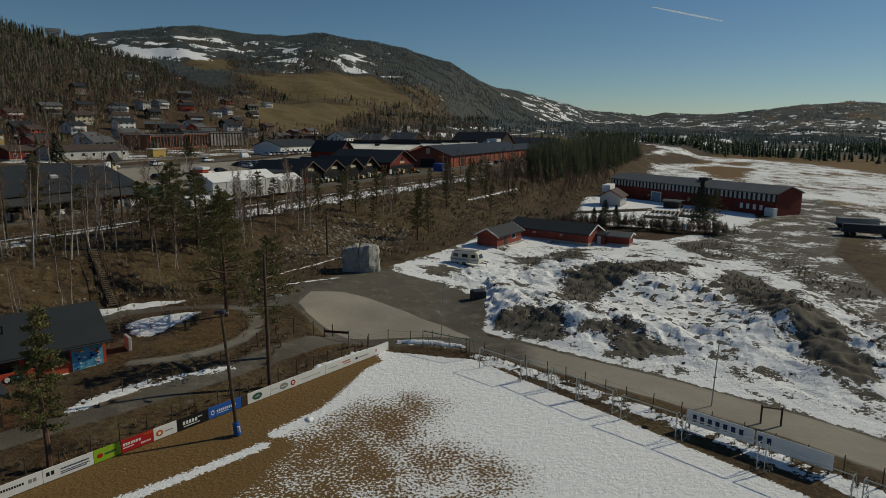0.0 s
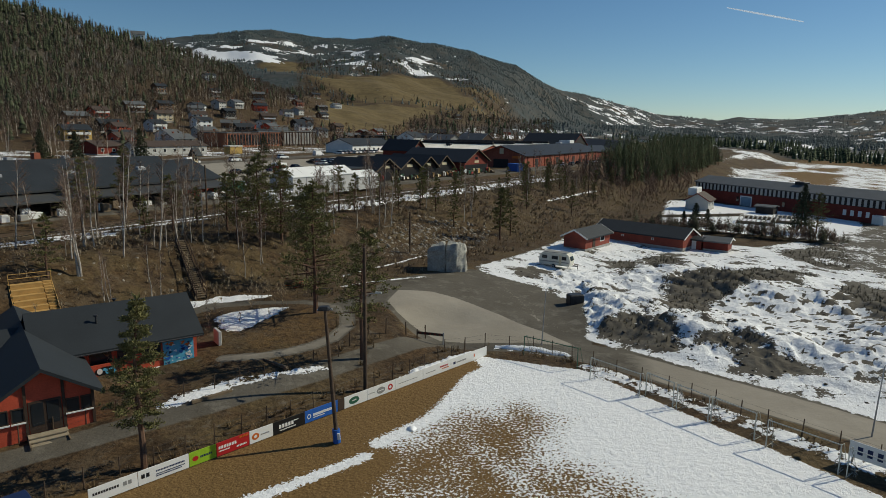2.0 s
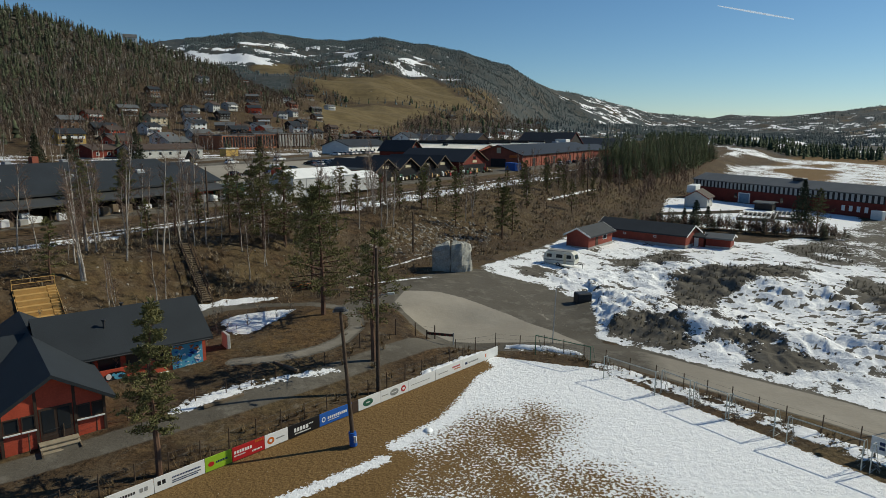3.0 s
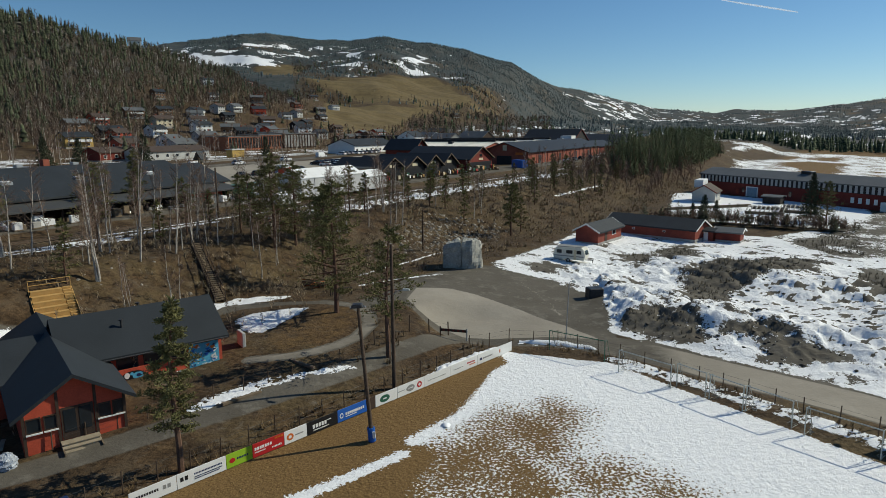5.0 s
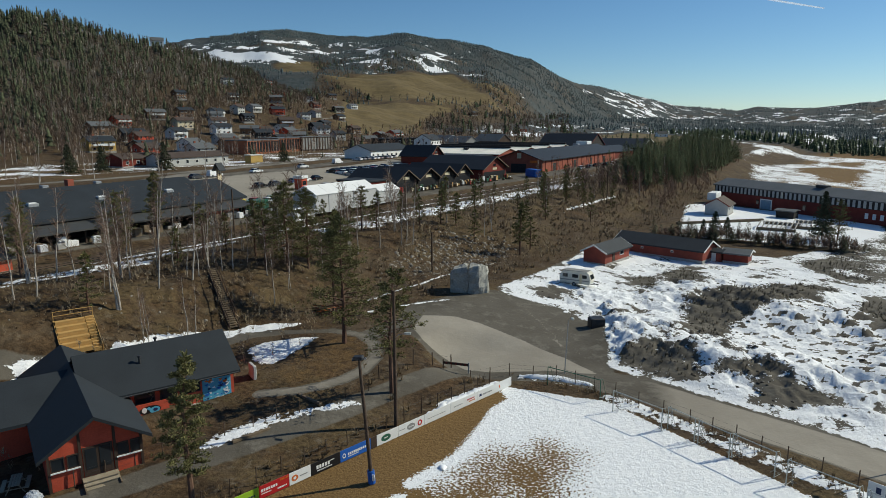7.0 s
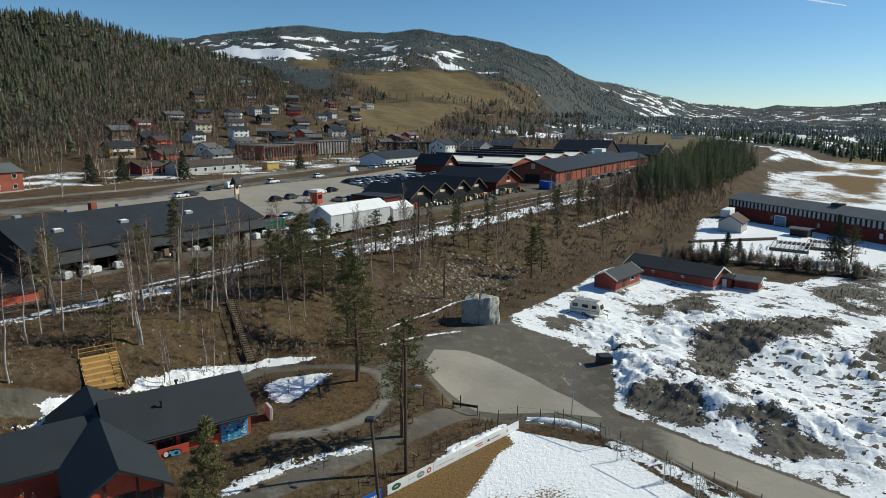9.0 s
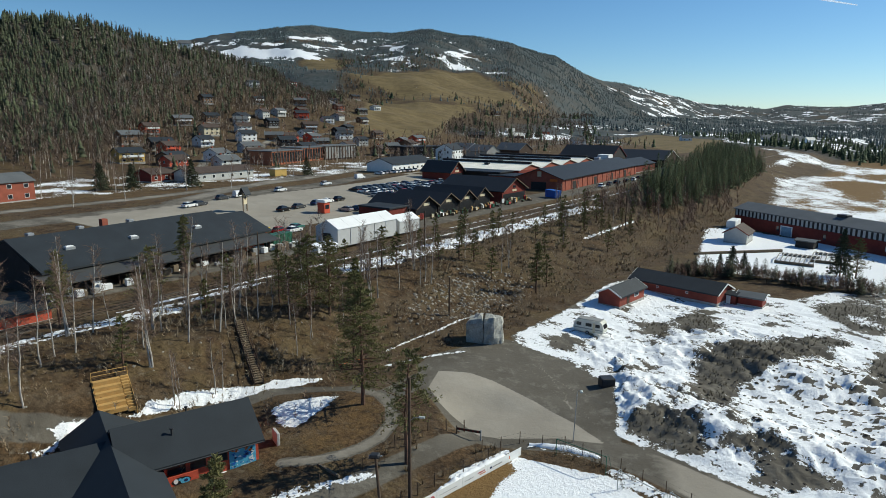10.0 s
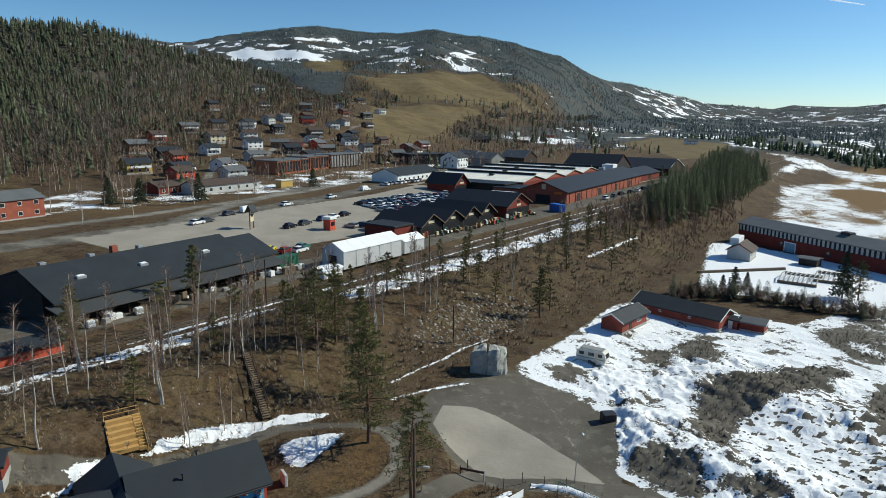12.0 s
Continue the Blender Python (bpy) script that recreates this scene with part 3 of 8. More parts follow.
HIGH_SNOW = [[(-915, 1779), (-843, 1821), (-712, 1778), (-630, 1732), (-528, 1743), (-574, 1659), (-721, 1690), (-798, 1719), (-859, 1757)], [(-775, 2035), (-783, 2278), (-723, 2352), (-694, 2325), (-680, 1974), (-721, 1923)], [(-796, 1819), (-790, 1976), (-686, 1798)],
             [(-621, 1801), (-592, 2228), (-518, 2038), (-564, 1829)], [(-572, 2253), (-399, 1988), (-311, 1947), (-319, 1923), (-457, 1983)], [(-284, 1944), (-236, 2367), (-188, 2063), (-231, 1883), (-269, 1844)], [(-261, 1787), (-208, 1871), (-148, 1939), (-81, 1908), (-89, 1849), (-167, 1780)], [(73, 1210), (152, 1305), (109, 1038), (61, 928)]]
CAR_PARK = [settle(*p) for p in [rail(-4, 36), rail(-4, 84), rail(120, 92), rail(240, 120), rail(330, 150), rail(330, 108), rail(160, 108), rail(155, 40), rail(60, 26)]]


def mask(x, y, poly, soft):
    return smooth(inside(x, y, poly), -soft, soft)


def strip(x, y, line, half, soft):
    return smooth(seg_dist(x, y, line), half + soft, half - soft)


def build_ground():
    radii = [4.0]
    while radii[-1] < 4960:
        k = radii[-1]
        radii.append(k * (1.07 if k < 26 else 1.012 if k < 46 else 1.0052 if k < 132 else 1.011 if k < 260 else 1.0135) + 0.02)
    radii = np.array(radii)
    turn = np.radians(np.concatenate([np.linspace(-47, 47, 570), np.linspace(47, 313, 66)[1:-1]]))
    rr, tt = np.meshgrid(radii, turn, indexing="ij")
    x, y = (-np.sin(tt) * rr).ravel(), (np.cos(tt) * rr).ravel()
    x, y = np.append(x, 0.0), np.append(y, 0.0)
    s, u = to_rail(x, y)
    r = np.hypot(x, y)
    z = ground(x, y)
    one = np.zeros_like(x)
    snow, paved, grass, pale, wood, gold = one.copy(), one.copy(), one.copy(), one.copy(), one.copy(), one.copy()
    # near ground
    grass = np.maximum(grass, mask(x, y, FIELD, 0.6) * 1.0)
    grass = np.maximum(grass, mask(x, y, LAWN, 0.5) * 0.42)
    field = mask(x, y, FIELD, 0.4)
    snow = np.maximum(snow, field * (0.98 + 0.05 * wavy(x, y, 9, 3)))
    snow *= 1 - mask(x, y, FIELD_BARE, 0.7)
    patchy = mask(x, y, FIELD_PATCHY, 3.0)
    snow = snow * (1 - patchy) + field * patchy * np.clip(0.50 + 0.22 * wavy(x, y, 7, 1.2), 0.25, 0.9) * (1 - mask(x, y, FIELD_BARE, 0.7))
    snow = snow * (1 - 0.26 * mask(x, y, FIELD_BROWN, 2.2))
    snow = np.maximum(snow, strip(x, y, FIELD_STRIP, 0.5, 0.3))
    snow = np.maximum(snow, 0.9 * strip(x, y, FIELD_EDGE, 0.7, 0.5))
    for poly, top in ((HOUSE_SNOW, 0.78), (LAWN_SNOW, 0.84), (VERGE_SNOW, 0.60), (WEST_SNOW, 0.8), (TRACK_SNOW, 0.60)):
        snow = np.maximum(snow, top * mask(x, y, poly, 0.7))
    snow = np.maximum(snow, 0.62 * strip(x, y, [(-3.0, 62.0), (3.5, 60.2), (7.5, 56.4)], 0.5, 0.4))
    snow = np.maximum(snow, 0.8 * strip(x, y, [(-10.5, 54.8), (-5.5, 60.4)], 0.35, 0.25))
    snow = np.maximum(snow, strip(x, y, FENCE_SNOW, 1.1, 0.6) * (0.60 + 0.25 * wavy(x, y, 4.0, 1.3)))
    lot = mask(x, y, SNOW_LOT, 0.9)
    paved = np.maximum(paved, lot * 0.85)
    snow = np.maximum(snow, lot * np.clip(0.665 + 0.24 * wavy(x, y, 14, 0.3) + 0.30 * wavy(x + 0.5 * y, y * 0.6, 6.5, 2.2) , 0.15, 0.95))
    holes = 0.62 * wavy(x * 0.75, y * 1.2, 3.4, 0.7) + 0.62 * wavy(x * 0.8 + 0.3 * y, y, 1.9, 2.1) + 0.3 * smooth(x, 28, 40)
    open_snow = mask(x, y, FLAT_SNOW, 1.5)
    snow = snow * (1 - open_snow) + open_snow * (0.98 - 0.85 * smooth(holes, 0.19, 0.35))
    for poly in PILES + LOT_EARTH:
        snow *= 1 - (0.66 if poly in EARTH_RIDGES else 0.80) * mask(x, y, poly, 1.1 if poly in EARTH_RIDGES else 2.0)
    paved = np.maximum(paved, strip(x, y, FOOTWAY, 1.5, 0.4) * 0.72)
    paved = np.maximum(paved, strip(x, y, LOOP_PATH, 0.8, 0.15))
    paved = np.maximum(paved, mask(x, y, BACK_YARD, 0.5) * 0.8)
    pale = np.maximum(pale, 0.47 * strip(x, y, LOOP_PATH, 0.7, 0.15))
    paved = np.maximum(paved, strip(x, y, LOT_ENTRY, 1.7, 0.4))
    paved = np.maximum(paved, smooth(inside(x, y, LOT_DARK), -2.0, -0.7))
    paved = np.maximum(paved, strip(x, y, ROAD, 2.7, 0.5))
    pale = np.maximum(pale, mask(x, y, LOT_PALE, 0.3))
    pale = np.maximum(pale, (0.20 + 0.62 * smooth(x, 7, 13)) * strip(x, y, ROAD, 2.5, 0.4))
    for line in YARD_TRACKS:
        pale = np.maximum(pale, 0.50 * strip(x, y, line, 0.14, 0.16))
    paved = np.maximum(paved, mask(x, y, BARN_YARD, 1.5) * 0.9)
    snow = np.maximum(snow, mask(x, y, GARDEN_SNOW, 2.5) * 0.92)
    snow = np.maximum(snow, mask(x, y, BARN_YARD, 1.5) * np.clip(0.62 + 0.5 * wavy(x, y, 16, 0.9), 0, 1.1))
    snow *= 1 - 0.4 * mask(x, y, BARN_YARD, 1.5)
    snow *= 1 - mask(x, y, LOT_DARK, 0.6)
    snow *= 1 - strip(x, y, ROAD, 2.6, 0.6)
    # railway slope and track
    along = smooth(s, -90, -60) * (1 - smooth(s, 190, 230))
    snow = np.maximum(snow, along * 0.60 * smooth(np.abs(u + 4.8 - 0.6 * wavy(x, y, 22, 2)), 1.3, 0.5) * (1 - smooth(s, -15, -5)))
    snow = np.maximum(snow, along * (0.62 + 0.2 * wavy(x, y, 11, 0.6)) * smooth(np.abs(u + 2.4), 0.75, 0.3) * smooth(s, -45, -30))
    snow = np.maximum(snow, 0.62 * smooth(np.abs(u - 2.4), 0.6, 0.25) * smooth(s, 30, 60) * (1 - smooth(s, 150, 190)))
    snow = np.maximum(snow, smooth(s, -4, 6) * (1 - smooth(s, 105, 130)) * smooth(np.abs(u + 9), 5.0, 1.5) * np.clip(0.68 + 0.42 * wavy(x, y, 9, 0.9), 0, 1))
    snow = np.maximum(snow, 0.60 * strip(x, y, [(-23, 82.6), (-20, 88.3), (-17, 93), (-14.6, 98.6), (-11.2, 104.0)], 0.4, 0.35))
    snow = np.maximum(snow, 0.62 * strip(x, y, [(-21.6, 77.2), (-17, 81.2), (-12.6, 83.9)], 0.5, 0.45))
    snow = np.maximum(snow, 0.66 * strip(x, y, [(10, 164), (27, 196)], 0.6, 0.4))
    pale = np.maximum(pale, 0.42 * smooth(np.abs(u), 2.4, 1.4) * (1 - smooth(r, 900, 1200)))
    # upper level
    paved = np.maximum(paved, mask(x, y, CAR_PARK, 1.0))
    paved = np.maximum(paved, smooth(u, 5, 7) * (1 - smooth(u, 16, 20)) * smooth(s, -60, -45) * (1 - smooth(s, 300, 330)))
    paved = np.maximum(paved, strip(x, y, MAIN_ROAD, 4.5, 1.0))
    paved = np.maximum(paved, strip(x, y, [(px - 17, py + 9) for px, py in MAIN_ROAD[:6]], 3.2, 0.8))
    paved = np.maximum(paved, strip(x, y, SIDE_ROAD, 3.5, 1.0))
    paved = np.maximum(paved, strip(x, y, HILL_ROAD, 2.2, 0.8))
    pale = np.maximum(pale, 0.80 * mask(x, y, CAR_PARK, 1.0))
    pale = np.maximum(pale, 0.42 * strip(x, y, MAIN_ROAD, 4.3, 0.8))
    pale = np.maximum(pale, 0.5 * strip(x, y, [(px - 17, py + 9) for px, py in MAIN_ROAD[:6]], 3.0, 0.8))
    pale = np.maximum(pale, 0.46 * np.maximum(strip(x, y, SIDE_ROAD, 3.3, 0.8), strip(x, y, HILL_ROAD, 2.2, 0.8)))
    woods = np.interp(s, [-300, 80, 150, 230, 330, 420], [150, 170, 235, 300, 330, 380])
    grass = np.maximum(grass, 0.40 * smooth(u, 78, 90) * (1 - smooth(u - woods, -25, 10)) * (r < 900))
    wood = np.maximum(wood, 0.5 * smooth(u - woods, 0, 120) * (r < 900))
    snow = np.maximum(snow, smooth(u, 105, 112) * (1 - smooth(u, 150, 175)) * (s > -60) * (s < 260) * np.clip(0.38 + 0.45 * wavy(x, y, 34, 0.5), 0, 0.85))
    # valley floor towards the far end
    low = smooth(u, -30, -55) * smooth(s, 120, 160)
    grass = np.maximum(grass, low * 0.7)
    snow = np.maximum(snow, mask(x, y, AIR_SNOW, 10) * np.clip(0.57 + 0.20 * wavy(x, y, 90, 0.8) + 0.24 * wavy(x * 1.6, y * 0.5, 24, 2.8), 0, 1))
    for poly in AIR_BROWN:
        snow *= 1 - 0.74 * mask(x, y, poly, 6)
    for line in AIR_TRACKS:
        snow = snow + (0.5 - snow) * 0.4 * strip(x, y, line, 2.0, 1.6) * (snow > 0.2)
    flat = smooth(r, 560, 760) * (1 - smooth(z, 14, 40))
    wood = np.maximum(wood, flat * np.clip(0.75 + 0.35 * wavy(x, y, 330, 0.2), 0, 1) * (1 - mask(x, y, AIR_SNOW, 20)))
    snow = np.maximum(snow, flat * np.clip(0.33 + 0.5 * wavy(x, y, 420, 1.4) + 0.26 * smooth(u, -420, -700), 0, 1))
    gold = np.maximum(gold, mask(x, y, GOLD_FIELD, 14))
    gold = np.maximum(gold, np.maximum(mask(x, y, HILL_FIELD, 25), mask(x, y, HIGH_FIELD, 25)) * 0.95)
    gold = np.maximum(gold, mask(x, y, BROWN_FIELD, 8) * 0.95)
    clear = np.maximum(np.maximum(mask(x, y, GOLD_FIELD, 14), np.maximum(mask(x, y, HILL_FIELD, 25), mask(x, y, HIGH_FIELD, 25))), mask(x, y, BROWN_FIELD, 8))
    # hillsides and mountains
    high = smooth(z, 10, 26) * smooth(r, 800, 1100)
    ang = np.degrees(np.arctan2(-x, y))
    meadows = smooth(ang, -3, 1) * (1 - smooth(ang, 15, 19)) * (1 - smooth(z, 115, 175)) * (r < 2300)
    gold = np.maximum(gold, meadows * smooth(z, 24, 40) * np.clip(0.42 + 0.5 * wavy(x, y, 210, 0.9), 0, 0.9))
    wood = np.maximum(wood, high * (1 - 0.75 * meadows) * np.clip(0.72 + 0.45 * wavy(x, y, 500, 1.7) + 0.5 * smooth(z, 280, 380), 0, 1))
    patch = np.clip(0.16 + 0.36 * wavy(x, y, 260, 0.6) + 0.42 * wavy(x * 0.7, y, 70, 2.5), 0, 1)
    band = smooth(z, 110, 190) * (1 - smooth(z, 300, 370)) * smooth(ang, -1, 9)
    snow = np.maximum(snow, band * (patch + 0.10))
    shoulder = -5.2 - 5.2 * (1 - np.clip(z / 190, 0, 1))
    beyond = smooth(r, 2300, 3000) * smooth(ang, shoulder, shoulder - 1.2) * smooth(z, 20, 36)
    sunny = smooth(ang, -15.5, -12.5) * (1 - smooth(z, 170, 215))
    snow = np.maximum(snow, beyond * np.clip(patch + 0.20 * sunny + (1 - sunny) * (0.22 * (1 - smooth(z, 55, 85)) - 0.02), 0, 1))
    wood, snow = wood * (1 - clear), snow * (1 - clear)
    for poly in HIGH_SNOW:
        rate = 0.95 if poly is HIGH_SNOW[0] else 0.60 + 0.28 * wavy(x, y, 150, 0.9)
        snow = np.maximum(snow, mask(x, y, poly, 30) * rate)
    z = z + 0.16 * np.clip(snow - 0.45, 0, 0.5) * (r < 115) * (1 - mask(x, y, FIELD, 0.5)) * (1 - lot)
    away = smooth(r, 620, 1050)
    nr, nt = len(radii), len(turn)
    i, j = np.meshgrid(np.arange(nr - 1), np.arange(nt), indexing="ij")
    j2 = (j + 1) % nt
    quads = np.stack([i * nt + j, i * nt + j2, (i + 1) * nt + j2, (i + 1) * nt + j], -1).reshape(-1, 4)[:, ::-1]
    fan = np.stack([np.arange(nt), np.full(nt, nr * nt), (np.arange(nt) + 1) % nt], -1)[:, ::-1]
    mesh = bpy.data.meshes.new("ground")
    mesh.vertices.add(len(x))
    mesh.vertices.foreach_set("co", np.stack([x, y, z], -1).ravel())
    loops = np.concatenate([quads.ravel(), fan.ravel()])
    starts = np.concatenate([np.arange(len(quads)) * 4, len(quads) * 4 + np.arange(nt) * 3])
    mesh.loops.add(len(loops))
    mesh.loops.foreach_set("vertex_index", loops.astype(np.int32))
    mesh.polygons.add(len(starts))
    mesh.polygons.foreach_set("loop_start", starts.astype(np.int32))
    mesh.update(calc_edges=True)
    mesh.polygons.foreach_set("use_smooth", np.ones(len(starts), bool))
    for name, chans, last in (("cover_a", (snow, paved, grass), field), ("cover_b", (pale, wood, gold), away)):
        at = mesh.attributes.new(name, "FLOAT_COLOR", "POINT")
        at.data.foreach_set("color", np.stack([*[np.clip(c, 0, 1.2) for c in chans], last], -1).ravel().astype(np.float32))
    mesh.materials.append(GROUND)
    return tagged(new("ground", mesh), "brown earth, dry grass and melting snow running from the field to the mountains", "ground", kind="structure")


build_ground()


# ---- buildings ----
def add_window(house, side, pos, z, w, h, L, W, frame_mat=None, depth=0.06):
    """A window with its pane on one side of a house: F and B are the long sides, L and R the gable ends."""
    fr, pane = Shape(), Shape()
    t = 0.07
    for (a0, b0, a1, b1, shape, d) in ((-w / 2, z, -w / 2 + t, z + h, fr, depth), (w / 2 - t, z, w / 2, z + h, fr, depth), (-w / 2 + t, z, w / 2 - t, z + t, fr, depth),
                                       (-w / 2 + t, z + h - t, w / 2 - t, z + h, fr, depth), (-w / 2 + t, z + t, w / 2 - t, z + h - t, pane, depth * 0.4)):
        if side == "F":
            shape.box(pos + a0, -W / 2 - d, b0, pos + a1, -W / 2 + 0.02, b1)
        elif side == "B":
            shape.box(pos + a0, W / 2 - 0.02, b0, pos + a1, W / 2 + d, b1)
        elif side == "L":
            shape.box(-L / 2 - d, pos + a0, b0, -L / 2 + 0.02, pos + a1, b1)
        else:
            shape.box(L / 2 - 0.02, pos + a0, b0, L / 2 + d, pos + a1, b1)
    win = part("window", fr, frame_mat or WHITE, house, "painted window frame with dark glass")
    part("pane", pane, GLASS, win)


def roof_shape(L, W, eave, ridge, over=0.5, end=0.4, thick=0.2, peak=0.0):
    k = (ridge - eave) / (W / 2)
    top = [(-W / 2 - over, eave - over * k), (peak, ridge), (W / 2 + over, eave - over * k)]
    low = [(y, z - thick) for y, z in reversed(top)]
    return Shape().extrude_x([(y, z + 0.06) for y, z in top] + low, -L / 2 - end, L / 2 + end)


def wall_shape(L, W, eave, ridge, base=-0.8):
    return Shape().extrude_x([(-W / 2, base), (-W / 2, eave - 0.02), (0, ridge - 0.12), (W / 2, eave - 0.02), (W / 2, base)], -L / 2, L / 2)


def gable_house(name, x, y, turn, L, W, eave, ridge, wall, roof, label, category="house", group="", windows=(), chimney=None, z=None, doors=(), trim=None, over=0.5, plinth=True):
    z = gz(x, y) if z is None else z
    h = thing(name, x, y, z, turn, label, category, group)
    part("wall", wall_shape(L, W, eave, ridge), wall, h)
    rf = part("roof", roof_shape(L, W, eave, ridge, over), roof, h)
    if plinth:
        part("plinth", Shape().box(-L / 2 - 0.05, -W / 2 - 0.05, -0.9, L / 2 + 0.05, W / 2 + 0.05, 0.35), CONCRETE, h)
    if chimney is not None:
        zc = ridge - abs(chimney[1]) * (ridge - eave) / (W / 2)
        part("chimney", Shape().box(chimney[0] - 0.35, chimney[1] - 0.3, zc - 0.5, chimney[0] + 0.35, chimney[1] + 0.3, ridge + 0.8), BRICK, rf)
    if trim:
        k = (ridge - eave) / (W / 2)
        for sx in (-1, 1):
            b = Shape()
            x0, x1 = (L / 2 + 0.41, L / 2 + 0.46) if sx > 0 else (-L / 2 - 0.46, -L / 2 - 0.41)
            for sy in (-1, 1):
                yo = sy * (W / 2 + over)
                b.add([(x0, 0, ridge - 0.2), (x0, yo, eave - over * k - 0.2), (x0, yo, eave - over * k + 0.08), (x0, 0, ridge + 0.08),
                       (x1, 0, ridge - 0.2), (x1, yo, eave - over * k - 0.2), (x1, yo, eave - over * k + 0.08), (x1, 0, ridge + 0.08)],
                      [(0, 1, 2, 3), (7, 6, 5, 4), (0, 4, 5, 1), (1, 5, 6, 2), (2, 6, 7, 3), (3, 7, 4, 0)])
            part("bargeboard", b, trim, h, "painted gable edge board")
    for side, pos, zz, w, hh in windows:
        add_window(h, side, pos, zz, w, hh, L, W)
    for side, pos, w, hh, m in doors:
        sgn = -1 if side in "FL" else 1
        d = Shape()
        if side in "FB":
            ys = sorted((sgn * (W / 2 - 0.02), sgn * (W / 2 + 0.05)))
            d.box(pos - w / 2, ys[0], 0.02, pos + w / 2, ys[1], hh)
        else:
            xs = sorted((sgn * (L / 2 - 0.02), sgn * (L / 2 + 0.05)))
            d.box(xs[0], pos - w / 2, 0.02, xs[1], pos + w / 2, hh)
        part("door", d, m, h)
    return h


def flat_house(name, x, y, turn, L, W, H, wall, roof, label, category="building", group="", windows=(), z=None, over=0.3, base=-0.8):
    z = gz(x, y) if z is None else z
    h = thing(name, x, y, z, turn, label, category, group)
    part("wall", Shape().box(-L / 2, -W / 2, base, L / 2, W / 2, H), wall, h)
    part("roof", Shape().bevel_box(-L / 2 - over, -W / 2 - over, H + 0.003, L / 2 + over, W / 2 + over, H + 0.4, 0.06), roof, h)
    for side, pos, zz, w, hh in windows:
        add_window(h, side, pos, zz, w, hh, L, W)
    return h


RAIL_DEG = math.degrees(math.atan2(RAIL_D[1], RAIL_D[0]))

# long-eaved red nursery with an entrance wing
AX = 42.0
NURSERY_C = (-40.4, 48.6)


def nursery():
    cz = 0.55
    h = thing("nursery_house", NURSERY_C[0], NURSERY_C[1], cz, AX, "red wooden nursery house with dark felt roofs and gabled wing", "house")
    wing = 17.6
    # higher right wing and lower left wing, ridges along x
    for tag, x0, x1, eave, ridge in (("wall", 0.0, 11.7, 3.25, 5.5), ("left_wall", -13.0, -0.02, 2.7, 4.45)):
        w = wall_shape(x1 - x0, 7.6, eave, ridge, -1.2)
        part(tag, Shape().add([(x + (x0 + x1) / 2, y, z) for x, y, z in w.v], w.f), RED, h, "red weatherboards")
        r = roof_shape(x1 - x0, 7.6, eave, ridge, 0.7, 0.45)
        rf = part("roof" if x0 >= 0 else "left_roof", Shape().add([(x + (x0 + x1) / 2, y, z) for x, y, z in r.v], r.f), ROOF, h, "dark felt roof")
    # cross wing with the entrance gable, ridge along y
    mid, front = -0.55, -11.1
    w = wall_shape(wing, 6.1, 2.6, 4.55, -1.2)
    part("wing_wall", Shape().add([(y + mid, x + front + wing / 2, z) for x, y, z in w.v], [tuple(reversed(f)) for f in w.f]), RED, h, "red weatherboards")
    r = roof_shape(wing, 6.1, 2.6, 4.55, 0.6, 0.6)
    part("wing_roof", Shape().add([(y + mid, x + front + wing / 2, z + 0.03) for x, y, z in r.v], [tuple(reversed(f)) for f in r.f]), ROOF, h, "dark felt roof")
    # posts, windows and door of the gable front
    for px, top in ((-3.5, 2.4), (-1.55, 3.5), (0.65, 3.5), (2.4, 2.4)):
        part("post", Shape().box(px - 0.09, front - 0.08, -0.9, px + 0.09, front - 0.001, top), BROWN, h)
    for px, ww in ((-2.95, 0.85), (-2.0, 0.75), (1.15, 0.8), (2.0, 0.7)):
        fr = Shape().box(px - ww / 2, front - 0.07, 1.05, px + ww / 2, front + 0.02, 1.11).box(px - ww / 2, front - 0.07, 1.97, px + ww / 2, front + 0.02, 2.05)
        fr.box(px - ww / 2, front - 0.07, 1.11, px - ww / 2 + 0.06, front + 0.02, 1.97).box(px + ww / 2 - 0.06, front - 0.07, 1.11, px + ww / 2, front + 0.02, 1.97)
        win = part("window", fr, BROWN, h, "dark window frame above a white sill")
        part("pane", Shape().box(px - ww / 2 + 0.06, front - 0.03, 1.11, px + ww / 2 - 0.06, front + 0.01, 1.97), GLASS, win)
        part("sill", Shape().box(px - ww / 2 - 0.04, front - 0.16, 0.96, px + ww / 2 + 0.04, front - 0.001, 1.046), WHITE, win)
    d = part("entrance_door", Shape().box(-1.4, front - 0.05, 0.1, 0.5, front + 0.02, 2.3), BROWN, h, "dark glazed double door")
    part("pane", Shape().box(-1.25, front - 0.07, 0.6, -0.55, front - 0.02, 2.15).box(-0.35, front - 0.07, 0.6, 0.35, front - 0.02, 2.15), GLASS, d)
    steps = part("staircase", Shape().box(-1.6, front - 1.75, -1.2, -1.52, front - 0.1, -0.1), WOOD, h, "grey wooden entrance steps")
    part("stringer", Shape().box(0.62, front - 1.75, -1.2, 0.7, front - 0.1, -0.1), WOOD, steps)
    for i in range(5):
        part("tread", Shape().bevel_box(-1.6, front - 0.4 - 0.32 * (i + 1), 0.02 - 0.17 * i, 0.7, front - 0.08 - 0.32 * i, 0.08 - 0.17 * i, 0.01), STEP_WOOD, steps)
        part("riser", Shape().box(-1.5, front - 0.35 - 0.32 * (i + 1), -0.14 - 0.17 * i, 0.6, front - 0.31 - 0.32 * (i + 1), 0.017 - 0.17 * i), STEP_WOOD, steps)
